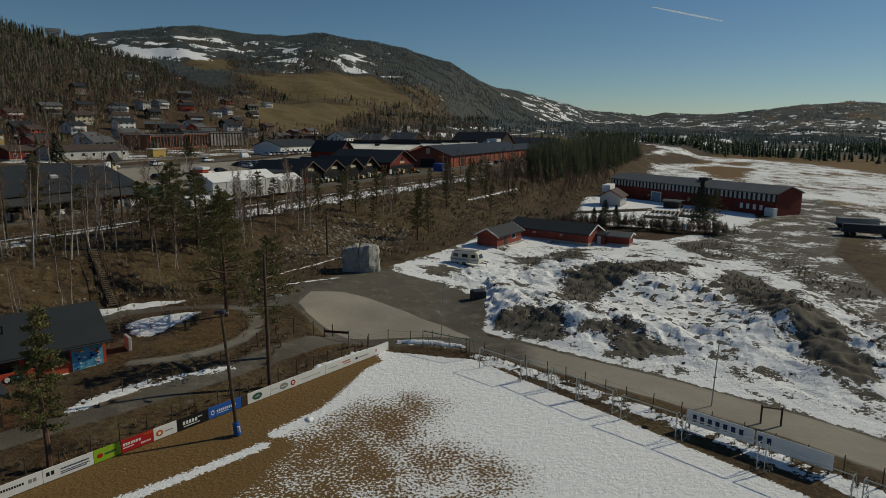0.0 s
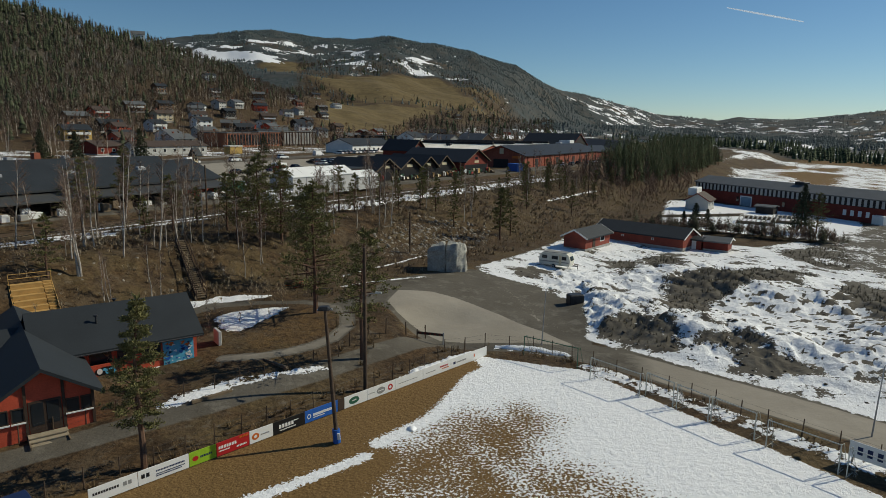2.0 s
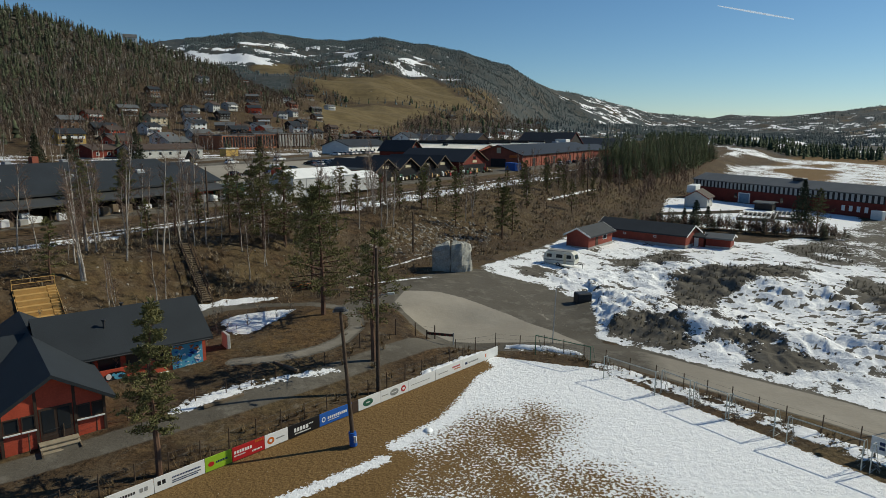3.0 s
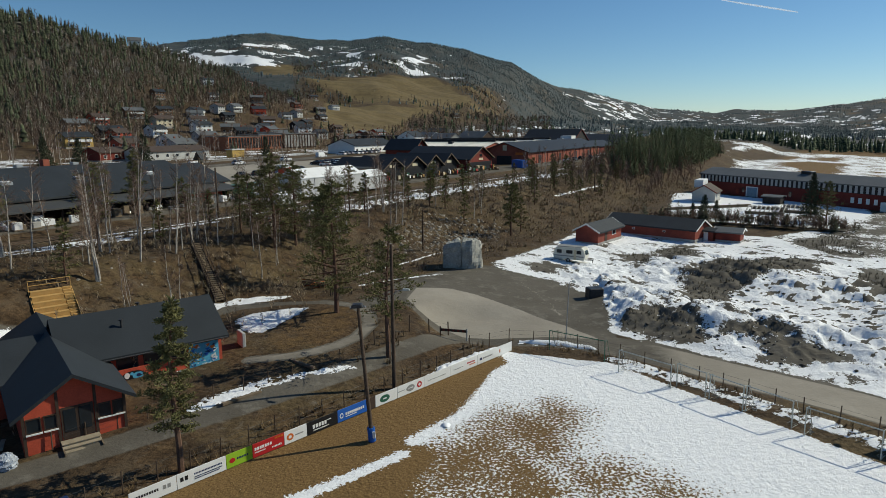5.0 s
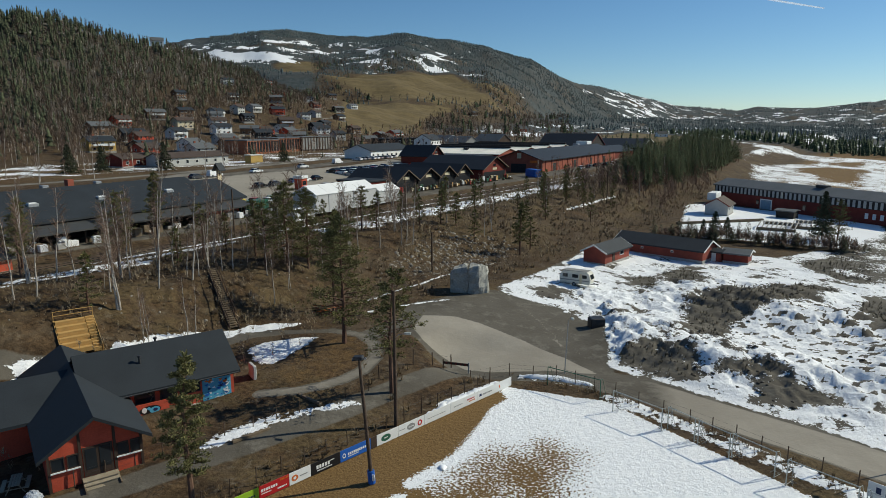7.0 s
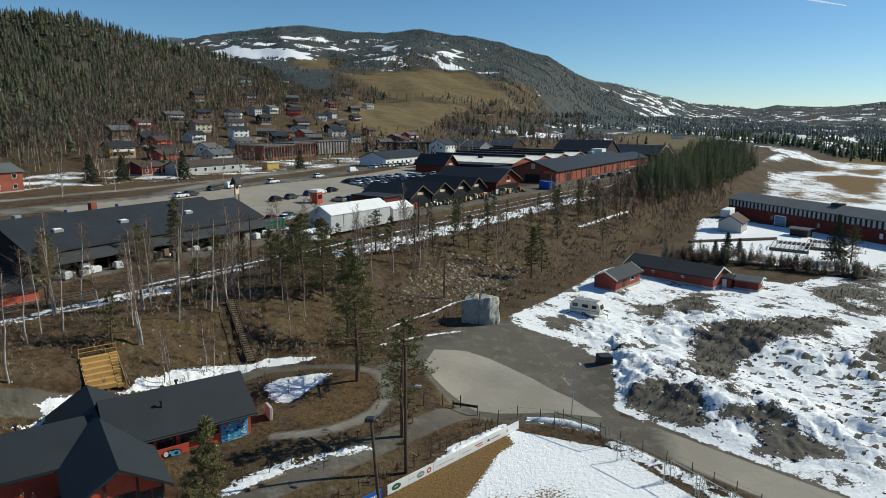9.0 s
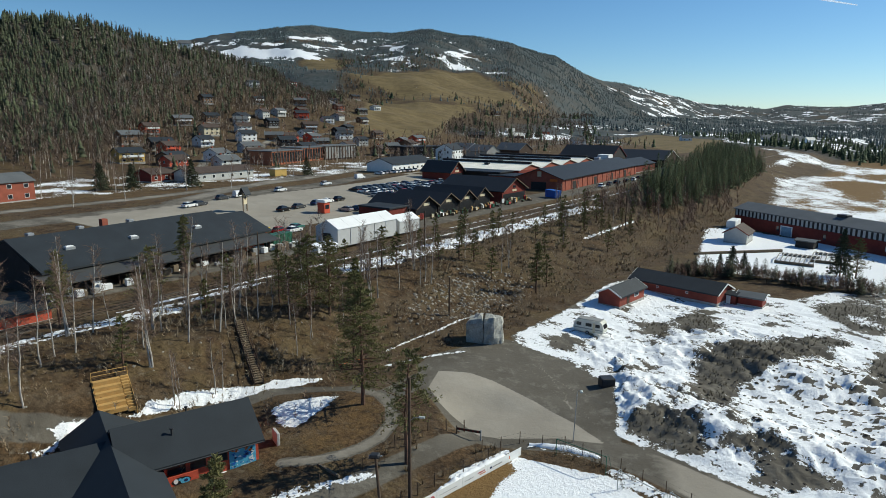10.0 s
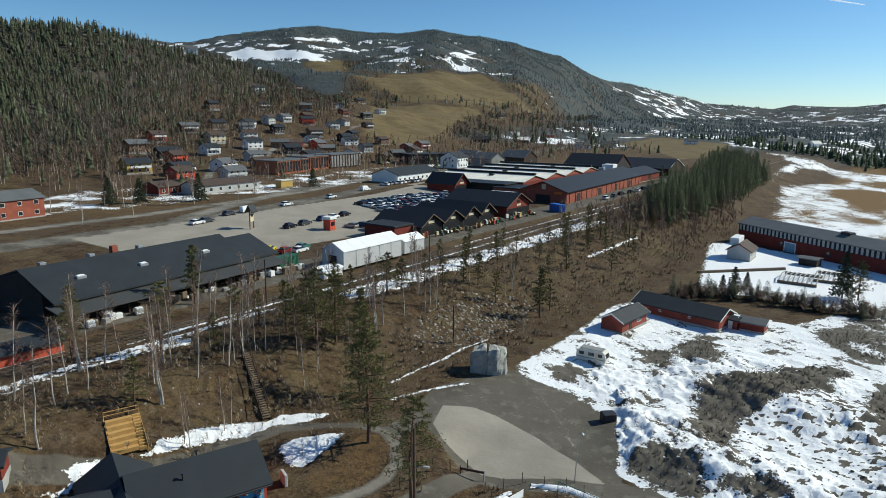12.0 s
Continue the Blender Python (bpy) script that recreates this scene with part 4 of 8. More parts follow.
    # long window bands and the painted wall on the main wing
    for px, ww in ((4.2, 1.6), (6.1, 1.4), (8.0, 1.5)):
        add = Shape().box(px - ww / 2, -3.87, 1.5, px + ww / 2, -3.78, 1.58).box(px - ww / 2, -3.87, 2.42, px + ww / 2, -3.78, 2.5).box(px - ww / 2, -3.87, 1.58, px - ww / 2 + 0.08, -3.78, 2.42).box(px + ww / 2 - 0.08, -3.87, 1.58, px + ww / 2, -3.78, 2.42)
        win = part("window", add, BROWN, h)
        part("pane", Shape().box(px - ww / 2 + 0.08, -3.83, 1.58, px + ww / 2 - 0.08, -3.79, 2.42), GLASS, win)
    part("ledge", Shape().bevel_box(2.6, -4.05, 0.28, 11.5, -3.805, 0.42, 0.015), WHITE, h, "white plinth ledge under the wall")
    board = part("painted_wall", Shape().box(8.9, -3.9, 0.45, 11.4, -3.81, 2.5), CYAN, h, "light blue wall panel sprayed with white and orange graffiti")
    rng = random.Random(4)
    for i in range(64):
        px, pz = 9.05 + rng.random() * 2.2, 0.55 + rng.random() * 1.75
        a, ln = rng.random() * 3.14, 0.12 + 0.26 * rng.random()
        q = [(px + ln * math.cos(a + k * 2.1) * (0.5 + 0.5 * rng.random()), pz + 0.5 * ln * math.sin(a + k * 2.1)) for k in range(3)]
        q = [(min(11.35, max(8.95, ax)), min(2.45, max(0.5, az))) for ax, az in q]
        yy = -3.903 - 0.001 * i
        part("graffiti", Shape().add([(ax, yy, az) for ax, az in q], [(0, 1, 2)]), ORANGE if pz > 1.85 and i % 3 else (WHITE, NAVY, CYAN, BLUE, WHITE)[i % 5], board)
    porch = part("bench_mural", Shape().box(3.1, -4.6, -0.6, 5.9, -4.5, 1.75), RED, h, "red porch panel painted with a blue and black mural")
    for k, (cx, cz2, rx, rz, m) in enumerate(((4.4, 0.55, 0.85, 0.38, BLACK), (4.75, 0.5, 0.42, 0.28, CYAN), (3.95, 0.6, 0.2, 0.24, WHITE), (4.8, 0.52, 0.18, 0.14, NAVY), (4.3, 0.7, 0.14, 0.12, CYAN))):
        yy, cz2 = -4.606 - 0.004 * k, cz2 + 0.6
        v = [(cx + rx * math.cos(6.28319 * q / 16), y, cz2 + rz * math.sin(6.28319 * q / 16)) for y in (-4.601, yy) for q in range(16)]
        part("mural_shape", Shape().add(v, [tuple(range(16, 32))] + [(q, (q + 1) % 16, 16 + (q + 1) % 16, 16 + q) for q in range(16)]), m, porch)
    part("mural_stroke", Shape().pipe([(3.25, -4.62, 1.4), (3.3, -4.62, 0.6), (3.5, -4.62, 0.45), (5.5, -4.62, 0.55)], 0.05), ORANGE, porch)
    for px, py, zz in ((4.4, -1.9, 4.5), (6.4, 1.2, 4.9), (-6.5, 1.3, 3.9)):
        part("vent_pipe", Shape().tube((px, py, zz - 0.4), (px, py, zz + 0.5), 0.09, n=8).tube((px, py, zz + 0.5), (px, py, zz + 0.62), 0.17, n=8), DARK_METAL, rf)
    for sy in (-1, 1):
        part("gutter", Shape().tube((0.2, sy * 4.55, 2.72), (12.0, sy * 4.55, 2.72), 0.07), DARK_METAL, rf)


nursery()

# timber stand built of stepped boards on the slope behind the nursery
def timber_stand():
    cx, cy = -47.6, 58.8
    h = thing("timber_stand", cx, cy, gz(cx, cy) + 0.68, 44, "stepped stand of fresh yellow timber boards on the slope", "stand")
    for i in range(6):
        y0, z0 = -1.95 + 0.65 * i, -1.15 + 0.42 * i
        part("step_board", Shape().bevel_box(-1.75, y0, z0 - 0.05, 0.95, y0 + 0.62, z0 + 0.03, 0.015), TIMBER, h)
        part("riser", Shape().box(-1.75, y0 + 0.003, z0 - 0.42, 0.95, y0 + 0.05, z0 - 0.053), TIMBER, h)
        for k in range(2):
            part("step_block", Shape().bevel_box(1.0, y0 + 0.325 * k, z0 - 0.6 + 0.21 * k, 1.75, y0 + 0.3 + 0.325 * k, z0 - 0.16 + 0.21 * k, 0.02), TIMBER, h)
    for px in (-1.82, 1.82):
        part("side_board", Shape().add([(px - 0.03, -1.98, -2.2), (px + 0.03, -1.98, -2.2), (px + 0.03, 1.95, 0.3), (px - 0.03, 1.95, 0.3), (px - 0.03, -1.98, -1.1), (px + 0.03, -1.98, -1.1), (px + 0.03, 1.95, 1.0), (px - 0.03, 1.95, 1.0)],
                                       [(0, 3, 2, 1), (4, 5, 6, 7), (0, 1, 5, 4), (1, 2, 6, 5), (2, 3, 7, 6), (3, 0, 4, 7)]), TIMBER, h)
    part("back_rail", Shape().pipe([(-1.8, 2.0, 0.2), (-1.8, 2.0, 1.9), (1.8, 2.0, 1.9), (1.8, 2.0, 0.2)], 0.05), TIMBER, h)
    part("back_rail", Shape().pipe([(-1.8, 2.0, 1.45), (1.8, 2.0, 1.45)], 0.04), TIMBER, h)


timber_stand()

# painted shed at the foot of the slope
def graffiti_shed():
    h = gable_house("garden_shed", -55.2, 47.6, 30, 4.5, 3.0, 2.1, 2.6, RED_DARK, ROOF, "small dark shed with a blue and orange painted front", "shed")
    p = part("painted_front", Shape().box(-2.1, -1.58, 0.2, 2.1, -1.51, 2.0), CYAN, h, "blue and orange spray paint")
    part("mural_shape", Shape().box(0.9, -1.595, 0.3, 2.0, -1.581, 1.9), ORANGE, p)


graffiti_shed()
gable_house("red_outbuilding", -70.5, 71.0, RAIL_DEG, 9, 4, 2.2, 3.0, RED, ROOF, "low red shed beside the railway", "shed", z=6.9)

# boundary wall end and white bin at the nursery gable
solid("concrete_block", Shape().bevel_box(-0.75, -0.16, -0.2, 0.75, 0.16, 1.3, 0.05), VILLA_GREY, "pale grey concrete slab beside the nursery gable", "block", at=(-28.6, 56.6, gz(-28.6, 56.6), 0, 0, -50))

# ---- lower yard ----
def boulder():
    """A huge split block: flat broken faces, a sloping top and one deep upright crack."""
    cx, cy = -9.8, 89.5
    rng = random.Random(12)
    ob = thing("boulder", cx, cy, gz(cx, cy) - 0.5, 4, "huge pale grey boulder split by an upright crack", "boulder")
    m = mat("pale_weathered_rock", (0.36, 0.35, 0.31), 0.35, 0.9, 0.9, 5, 0.6)
    # plan corners of the two blocks and the heights of their tops
    for name, plan, tops in (("left_block", [(-2.75, -1.3), (-0.35, -2.0), (-0.2, 0.3), (-0.4, 1.9), (-2.3, 1.6)], [3.7, 4.25, 4.35, 4.1, 3.6]),
                             ("right_block", [(-0.22, -2.05), (1.2, -2.15), (2.5, -1.2), (2.65, 0.6), (1.6, 1.9), (-0.25, 1.9), (-0.05, 0.3)], [4.2, 4.35, 4.3, 3.9, 3.8, 4.1, 4.4])):
        v, f, sub = [], [], 5
        ring = []
        for k in range(len(plan)):
            (ax, ay), (bx, by) = plan[k], plan[(k + 1) % len(plan)]
            for q in range(sub):
                w = q / sub
                ring.append((ax + (bx - ax) * w, ay + (by - ay) * w, tops[k] + (tops[(k + 1) % len(plan)] - tops[k]) * w))
        n, rows = len(ring), 9
        mx, my = sum(p[0] for p in plan) / len(plan), sum(p[1] for p in plan) / len(plan)
        for r in range(rows + 2):
            for i, (x, y, top) in enumerate(ring):
                t = min(1.0, r / rows)
                shrink = 1.06 - 0.10 * t - (0.0, 0.10, 0.55)[max(0, r - rows + 1)] * 1.0 - 0.05 * math.sin(5.1 * t + i * 0.35)
                lump = rng.uniform(-0.05, 0.05)
                v.append((mx + (x - mx) * (shrink + lump), my + (y - my) * (shrink + lump), top * t * (0.97 if r == rows - 1 else 1.0) + (0.12 if r == rows + 1 else 0.0) + rng.uniform(-0.06, 0.06) * (r > 0)))
        for r in range(rows + 1):
            f += [(r * n + i, r * n + (i + 1) % n, (r + 1) * n + (i + 1) % n, (r + 1) * n + i) for i in range(n)]
        part(name, Shape().add(v, f + [tuple(range((rows + 1) * n, (rows + 2) * n))]), m, ob)


boulder()


def caravan():
    h = thing("caravan", 6.0, 97.6, gz(6.0, 97.6) + 0.02, -26, "old white caravan parked in the snow", "caravan")
    h.scale = (0.88, 0.88, 0.88)
    prof = [(-2.6, 0.45), (-2.75, 1.2), (-2.45, 2.2), (-2.1, 2.5), (2.1, 2.55), (2.5, 2.3), (2.85, 1.3), (2.65, 0.45)]
    s = Shape().extrude_x(prof, -1.08, 1.08)
    part("body", Shape().add([(y, -x, z) for x, y, z in s.v], s.f), mat("aged_caravan_white", (0.62, 0.60, 0.52), 0.18, 0.5, 0.7, 9), h, "yellowed white body with dirt")
    part("roof_edge", Shape().box(-2.1, -0.9, 2.56, 2.1, 0.9, 2.62), GREYWALL, h)
    part("stripe", Shape().box(-2.6, -1.092, 0.95, 2.6, -1.081, 1.12), GREYWALL, h)
    for px, w in ((-1.7, 0.9), (0.1, 1.1), (1.75, 0.8)):
        part("window", Shape().box(px - w / 2, -1.095, 1.45, px + w / 2, -1.081, 2.05), GLASS, h)
    part("front_window", Shape().add([(2.86, -0.8, 1.35), (2.86, 0.8, 1.35), (2.6, 0.8, 2.05), (2.6, -0.8, 2.05)], [(0, 1, 2, 3)]), GLASS, h)
    part("door", Shape().box(0.85, -1.1, 0.5, 1.3, -1.083, 2.2), CREAM, h)
    for sy in (-1, 1):
        w = part("wheel", Shape().tube((-0.1, sy * 0.95, 0.33), (-0.1, sy * 1.1, 0.33), 0.33, n=16), RUBBER, h)
        part("rim", Shape().tube((-0.1, sy * 1.1, 0.33), (-0.1, sy * 1.115, 0.33), 0.18, n=12), STEEL, w)
    part("drawbar", Shape().pipe([(2.6, -0.6, 0.5), (3.9, 0, 0.45), (2.6, 0.6, 0.5)], 0.05).tube((3.8, 0, 0), (3.8, 0, 0.6), 0.05), DARK_METAL, h)


caravan()
gable_house("red_shed", 13.4, 117.6, 55, 9.5, 4.2, 2.5, 3.6, FALU, ROOF, "small red wooden shed with a white window", "shed", windows=(("F", 1.6, 1.1, 1.6, 0.9),), doors=(("F", -1.6, 1.0, 2.0, BROWN),), trim=WHITE)
gable_house("red_stable", 25.7, 126.8, -38, 17.5, 6.5, 2.3, 3.7, FALU, ROOF, "long low red wooden outbuilding with white gable boards", "shed", windows=(("F", -3, 1.2, 0.5, 0.4), ("F", 3, 1.2, 0.5, 0.4)), trim=WHITE)
gable_house("red_porch", 34.0, 122.3, -38, 2.6, 2.2, 2.0, 2.3, FALU, ROOF, "narrow red wooden porch with a white door", "shed", doors=(("F", 0.0, 0.8, 1.9, WHITE),), plinth=False)
gable_house("red_garage", 37.4, 121.0, -30, 4.2, 3.4, 2.0, 2.5, RED_DARK, ROOF_GREY, "small red wooden shed with a grey roof", "shed", trim=WHITE)


def striped_barn():
    """Long low works building with a white and black striped upper wall."""
    p, q = Vector((62.6, 218.5)), Vector((91.0, 164.0))
    d = q - p
    L, turn = d.length, math.degrees(math.atan2(d.y, d.x))
    c = (p + q) / 2
    perp = Vector((-d.y, d.x)).normalized() * 5.4
    h = thing("striped_barn", c.x + perp.x, c.y + perp.y, 0.05, turn, "long red works building with white stripes under a grey roof", "building")
    part("wall", wall_shape(L, 10.8, 6.0, 7.7), RED_DARK, h, "dark red wall")
    rf = part("roof", roof_shape(L, 10.8, 6.0, 7.7, 0.5, 0.5), ROOF_GREY, h, "grey sheet roof")
    part("fascia_band", Shape().box(-L / 2, -5.49, 3.7, L / 2, -5.403, 5.75), DARKWALL, h, "black band under the eaves")
    n = 42
    for i in range(n):
        x0 = -L / 2 + L * (i + 0.25) / n
        part("white_panel", Shape().box(x0, -5.56, 3.8, x0 + 0.5 * L / n, -5.493, 5.65), VILLA_GREY, h)
    for px in (-14, 2, 20, 22, 24, 26):
        part("window", Shape().box(px, -5.46, 1.2, px + 0.9, -5.402, 2.6), WHITE if px > 10 else GLASS, h)
    gate = part("roller_door", Shape().box(-12.2, -5.48, 0.0, -8.6, -5.404, 2.7), mat("faded_blue_door", (0.20, 0.30, 0.38), 0.2, 0.5, 1.5, 12), h, "faded blue loading door")
    part("door_frame", Shape().box(-12.5, -5.52, 0.0, -12.2, -5.404, 3.0).box(-8.6, -5.52, 0.0, -8.3, -5.404, 3.0).box(-12.2, -5.52, 2.7, -8.6, -5.404, 3.0), WHITE, gate)
    part("roof_box", Shape().bevel_box(2, -1.2, 7.3, 5, 1.0, 8.2, 0.05), DARK_METAL, rf)
    part("end_box", Shape().bevel_box(L / 2 - 2.2, -6.9, 0, L / 2 + 0.6, -5.5, 2.2, 0.05), WHITE, h)


striped_barn()


def garden_hut():
    h = gable_house("garden_hut", 55.2, 189.5, 62, 8.5, 6.0, 3.0, 4.8, VILLA_GREY, ROOF_BROWN, "pale hut with a brown roof in the snowy garden", "hut", windows=(("F", -2, 1.2, 1.2, 1.0), ("F", 2, 1.2, 1.2, 1.0)), trim=RED_DARK)
    part("dormer", Shape().bevel_box(-2.5, 0.6, 4.0, 4.5, 3.0, 6.0, 0.1), WHITE, h, "pale box on the roof")


garden_hut()


def cold_frames(x, y, turn):
    h = thing("greenhouse_frame", x, y, gz(x, y), turn, "bare low greenhouse frame of grey hoops over snow", "greenhouse", "greenhouse frames in the garden")
    for i in range(9):
        part("hoop", Shape().pipe([(-5.5, -4 + i, 0), (-5.5, -4 + i, 0.8), (0, -4 + i, 1.5), (5.5, -4 + i, 0.8), (5.5, -4 + i, 0)], 0.16, 4), CONCRETE, h)
    part("side_board", Shape().box(-5.7, -4.2, 0, -5.55, 4.2, 0.7), WOOD, h)
    part("side_board", Shape().box(5.55, -4.2, 0, 5.7, 4.2, 0.7), WOOD, h)


cold_frames(61.5, 164, 62)
cold_frames(70.5, 166.5, 62)

# low garden walls and hut
solid("garden_wall", Shape().add([(38, 168, -0.2), (62, 176, -0.2), (62.2, 175.4, -0.2), (38.2, 167.4, -0.2), (38, 168, 0.7), (62, 176, 0.7), (62.2, 175.4, 0.7), (38.2, 167.4, 0.7)], [(0, 1, 5, 4), (2, 3, 7, 6), (4, 5, 6, 7), (1, 2, 6, 5), (3, 0, 4, 7)]), WOOD, "low dark timber edging in the garden", "wall")
gable_house("potting_shed", 71, 183, -40, 4.5, 3.5, 2.1, 2.4, DARKWALL, ROOF_GREY, "small dark garden shed", "shed", plinth=False)


def trailer(x, y, turn, L, m, label):
    h = thing("flatbed_trailer", x, y, gz(x, y), turn, label, "trailer", "trailers parked in the yard")
    part("bed", Shape().bevel_box(-L / 2, -1.25, 0.9, L / 2, 1.25, 1.25, 0.05), DARK_METAL, h)
    part("load", Shape().bevel_box(-L / 2 + 0.3, -1.1, 1.26, L / 2 - 0.3, 1.1, 2.6, 0.15), m, h)
    for px in (-L / 2 + 1.2, -L / 2 + 2.4, L / 2 - 1.3):
        for sy in (-1, 1):
            part("wheel", Shape().tube((px, sy * 0.95, 0.48), (px, sy * 1.22, 0.48), 0.48, n=14), RUBBER, h)


trailer(94, 132.5, -28, 9.5, DARK_METAL, "dark flatbed trailer with a covered load by the yard")
trailer(99, 143, -20, 9.0, GREYWALL, "grey covered trailer beside the yard")

# ---- upper level beside the railway ----
def on_rail(name, s, u, turn, label, category, group="", z=None):
    x, y = rail(s, u)
    return thing(name, x, y, gz(x, y) if z is None else z, RAIL_DEG + turn, label, category, group)


DARK_SHEET = mat("dark_sheet_roof", (0.055, 0.056, 0.055), 0.2, 0.65, 0.3, 8)


def builders_hall():
    h = on_rail("builders_hall", -19, 26, 4.7, "long dark-roofed builders' merchant hall with a lean-to full of pallets", "building", z=7.7)
    L = 43.0
    part("wall", Shape().extrude_x([(-15.4, -0.5), (-15.4, 0.0), (-10, 0.01), (-10, 4.4), (-3.6, 7.3), (8, 4.1), (8, -0.5)], -L / 2 + 0.6, L / 2 - 4), DARKWALL, h)
    # upper roof: ridge well back, eaves over the lean-to
    prof = [(-13.4, 3.7), (-3.6, 7.7), (8.6, 4.2)]
    rf = part("roof", Shape().extrude_x(prof + [(y, z - 0.3) for y, z in reversed(prof)], -L / 2 + 0.5, L / 2 - 4), ROOF, h, "dark felt roof")
    prof = [(-12.6, 3.2), (-15.9, 2.9)]
    part("lean_to_roof", Shape().extrude_x([(-12.4, 3.3), (-12.4, 3.1), (-17.0, 2.2), (-17.0, 2.42)], -L / 2 - 0.3, L / 2 + 1.5), DARK_SHEET, h, "dark grey sheet lean-to roof")
    prof = [(-13.0, 3.65), (-4.6, 6.9), (6.0, 4.0)]
    part("annex_roof", Shape().extrude_x(prof + [(y, z - 0.3) for y, z in reversed(prof)], L / 2 - 3.99, L / 2 + 3), ROOF, h, "dark felt roof")
    part("annex_wall", Shape().extrude_x([(-12, -0.5), (-12, 3.5), (-4.6, 6.5), (5.5, 3.7), (5.5, -0.5)], L / 2 - 3.95, L / 2 + 2.5), RED, h, "red weatherboards")
    for i in range(9):
        px = -L / 2 + 0.3 + i * (L - 0.6) / 8
        part("post", Shape().box(px - 0.12, -15.6, -0.4, px + 0.12, -15.36, 2.55), BROWN, h)
    for px in (-14, -3, 10):
        sk = part("skylight", Shape().bevel_box(px - 0.8, -8.9, 5.3, px + 0.8, -7.8, 6.0, 0.08), STEEL, rf)
        part("dome", Shape().bevel_box(px - 0.6, -8.7, 6.01, px + 0.6, -8.0, 6.12, 0.05), TENT, sk)
    for px in (-17, -9, 0):
        part("roof_vent", Shape().bevel_box(px - 0.5, -3.6, 7.1, px + 0.5, -2.6, 8.1, 0.05), STEEL, rf)
    part("chimney", Shape().box(-5, -3.0, 7.0, -4, -2.0, 8.7), BRICK, rf)


builders_hall()


def pallet_stack(x, y, seed):
    rng = random.Random(seed)
    h = thing("pallet_stack", x, y, gz(x, y), RAIL_DEG + rng.uniform(-12, 12), ("wrapped white goods on a wooden pallet", "grey paving stones stacked on a pallet", "pile of timber on a pallet")[seed % 3], "pallet", "goods stored under the lean-to")
    part("pallet", Shape().box(-0.6, -0.5, 0.0, 0.6, -0.38, 0.12).box(-0.6, -0.06, 0, 0.6, 0.06, 0.12).box(-0.6, 0.38, 0, 0.6, 0.5, 0.12).box(-0.6, -0.5, 0.121, 0.6, 0.5, 0.15), WOOD, h)
    part("load", Shape().bevel_box(-0.55, -0.45, 0.152, 0.55, 0.45, rng.uniform(0.45, 1.5), 0.06), (TENT, CONCRETE, WOOD)[seed % 3], h)


rng = random.Random(11)
for i in range(60):
    s = -40 + 42 * rng.random() if i < 46 else rng.uniform(3, 10)
    pallet_stack(*rail(s, 8.2 + 3.0 * rng.random() + 0.082 * (s + 18)), i)


def marquee(s0, s1, u0, u1, eave, ridge, label):
    x, y = rail((s0 + s1) / 2, (u0 + u1) / 2)
    L, W = s1 - s0, u1 - u0
    h = thing("storage_tent", x, y, gz(x, y), RAIL_DEG, label, "tent", "white storage tents")
    part("wall", wall_shape(L, W, eave, ridge, -0.1), TENT_SHADED, h, "white tarpaulin walls, greyed for their shade")
    bays = max(2, round(L / 4))
    for i in range(bays):
        r = roof_shape(L / bays, W, eave, ridge, 0.15, -0.02, 0.06)
        off = -L / 2 + L * (i + 0.5) / bays
        part("roof_panel", Shape().add([(vx + off, vy, vz + 0.02 * math.sin(vy + i)) for vx, vy, vz in r.v], r.f), TENT, h)
    for i in range(bays + 1):
        px = -L / 2 + L * i / bays
        part("frame_leg", Shape().box(px - 0.06, -W / 2 - 0.06, 0, px + 0.06, -W / 2 - 0.005, eave), STEEL, h)
    # dark sheet on the closed end wall, painting the shade inside an opening
    part("opening_shade_panel", Shape().box(-L / 2 - 0.04, -1.2, 0, -L / 2 - 0.004, 1.2, 2.6), DARKWALL, h, "dark panel standing for the unlit tent opening")


marquee(14.2, 33.0, 4.0, 10.4, 3.7, 5.3, "long white storage tent of ribbed tarpaulin")
marquee(34.4, 42.0, 4.4, 9.0, 2.8, 4.0, "small white storage tent beside the larger one")
gable_house("snow_covered_stack", *rail(10.5, 5.2), RAIL_DEG, 5.0, 4.0, 1.5, 1.9, TENT, SNOW, "pile of goods under a white sheet", "pile", plinth=False, over=0.1)


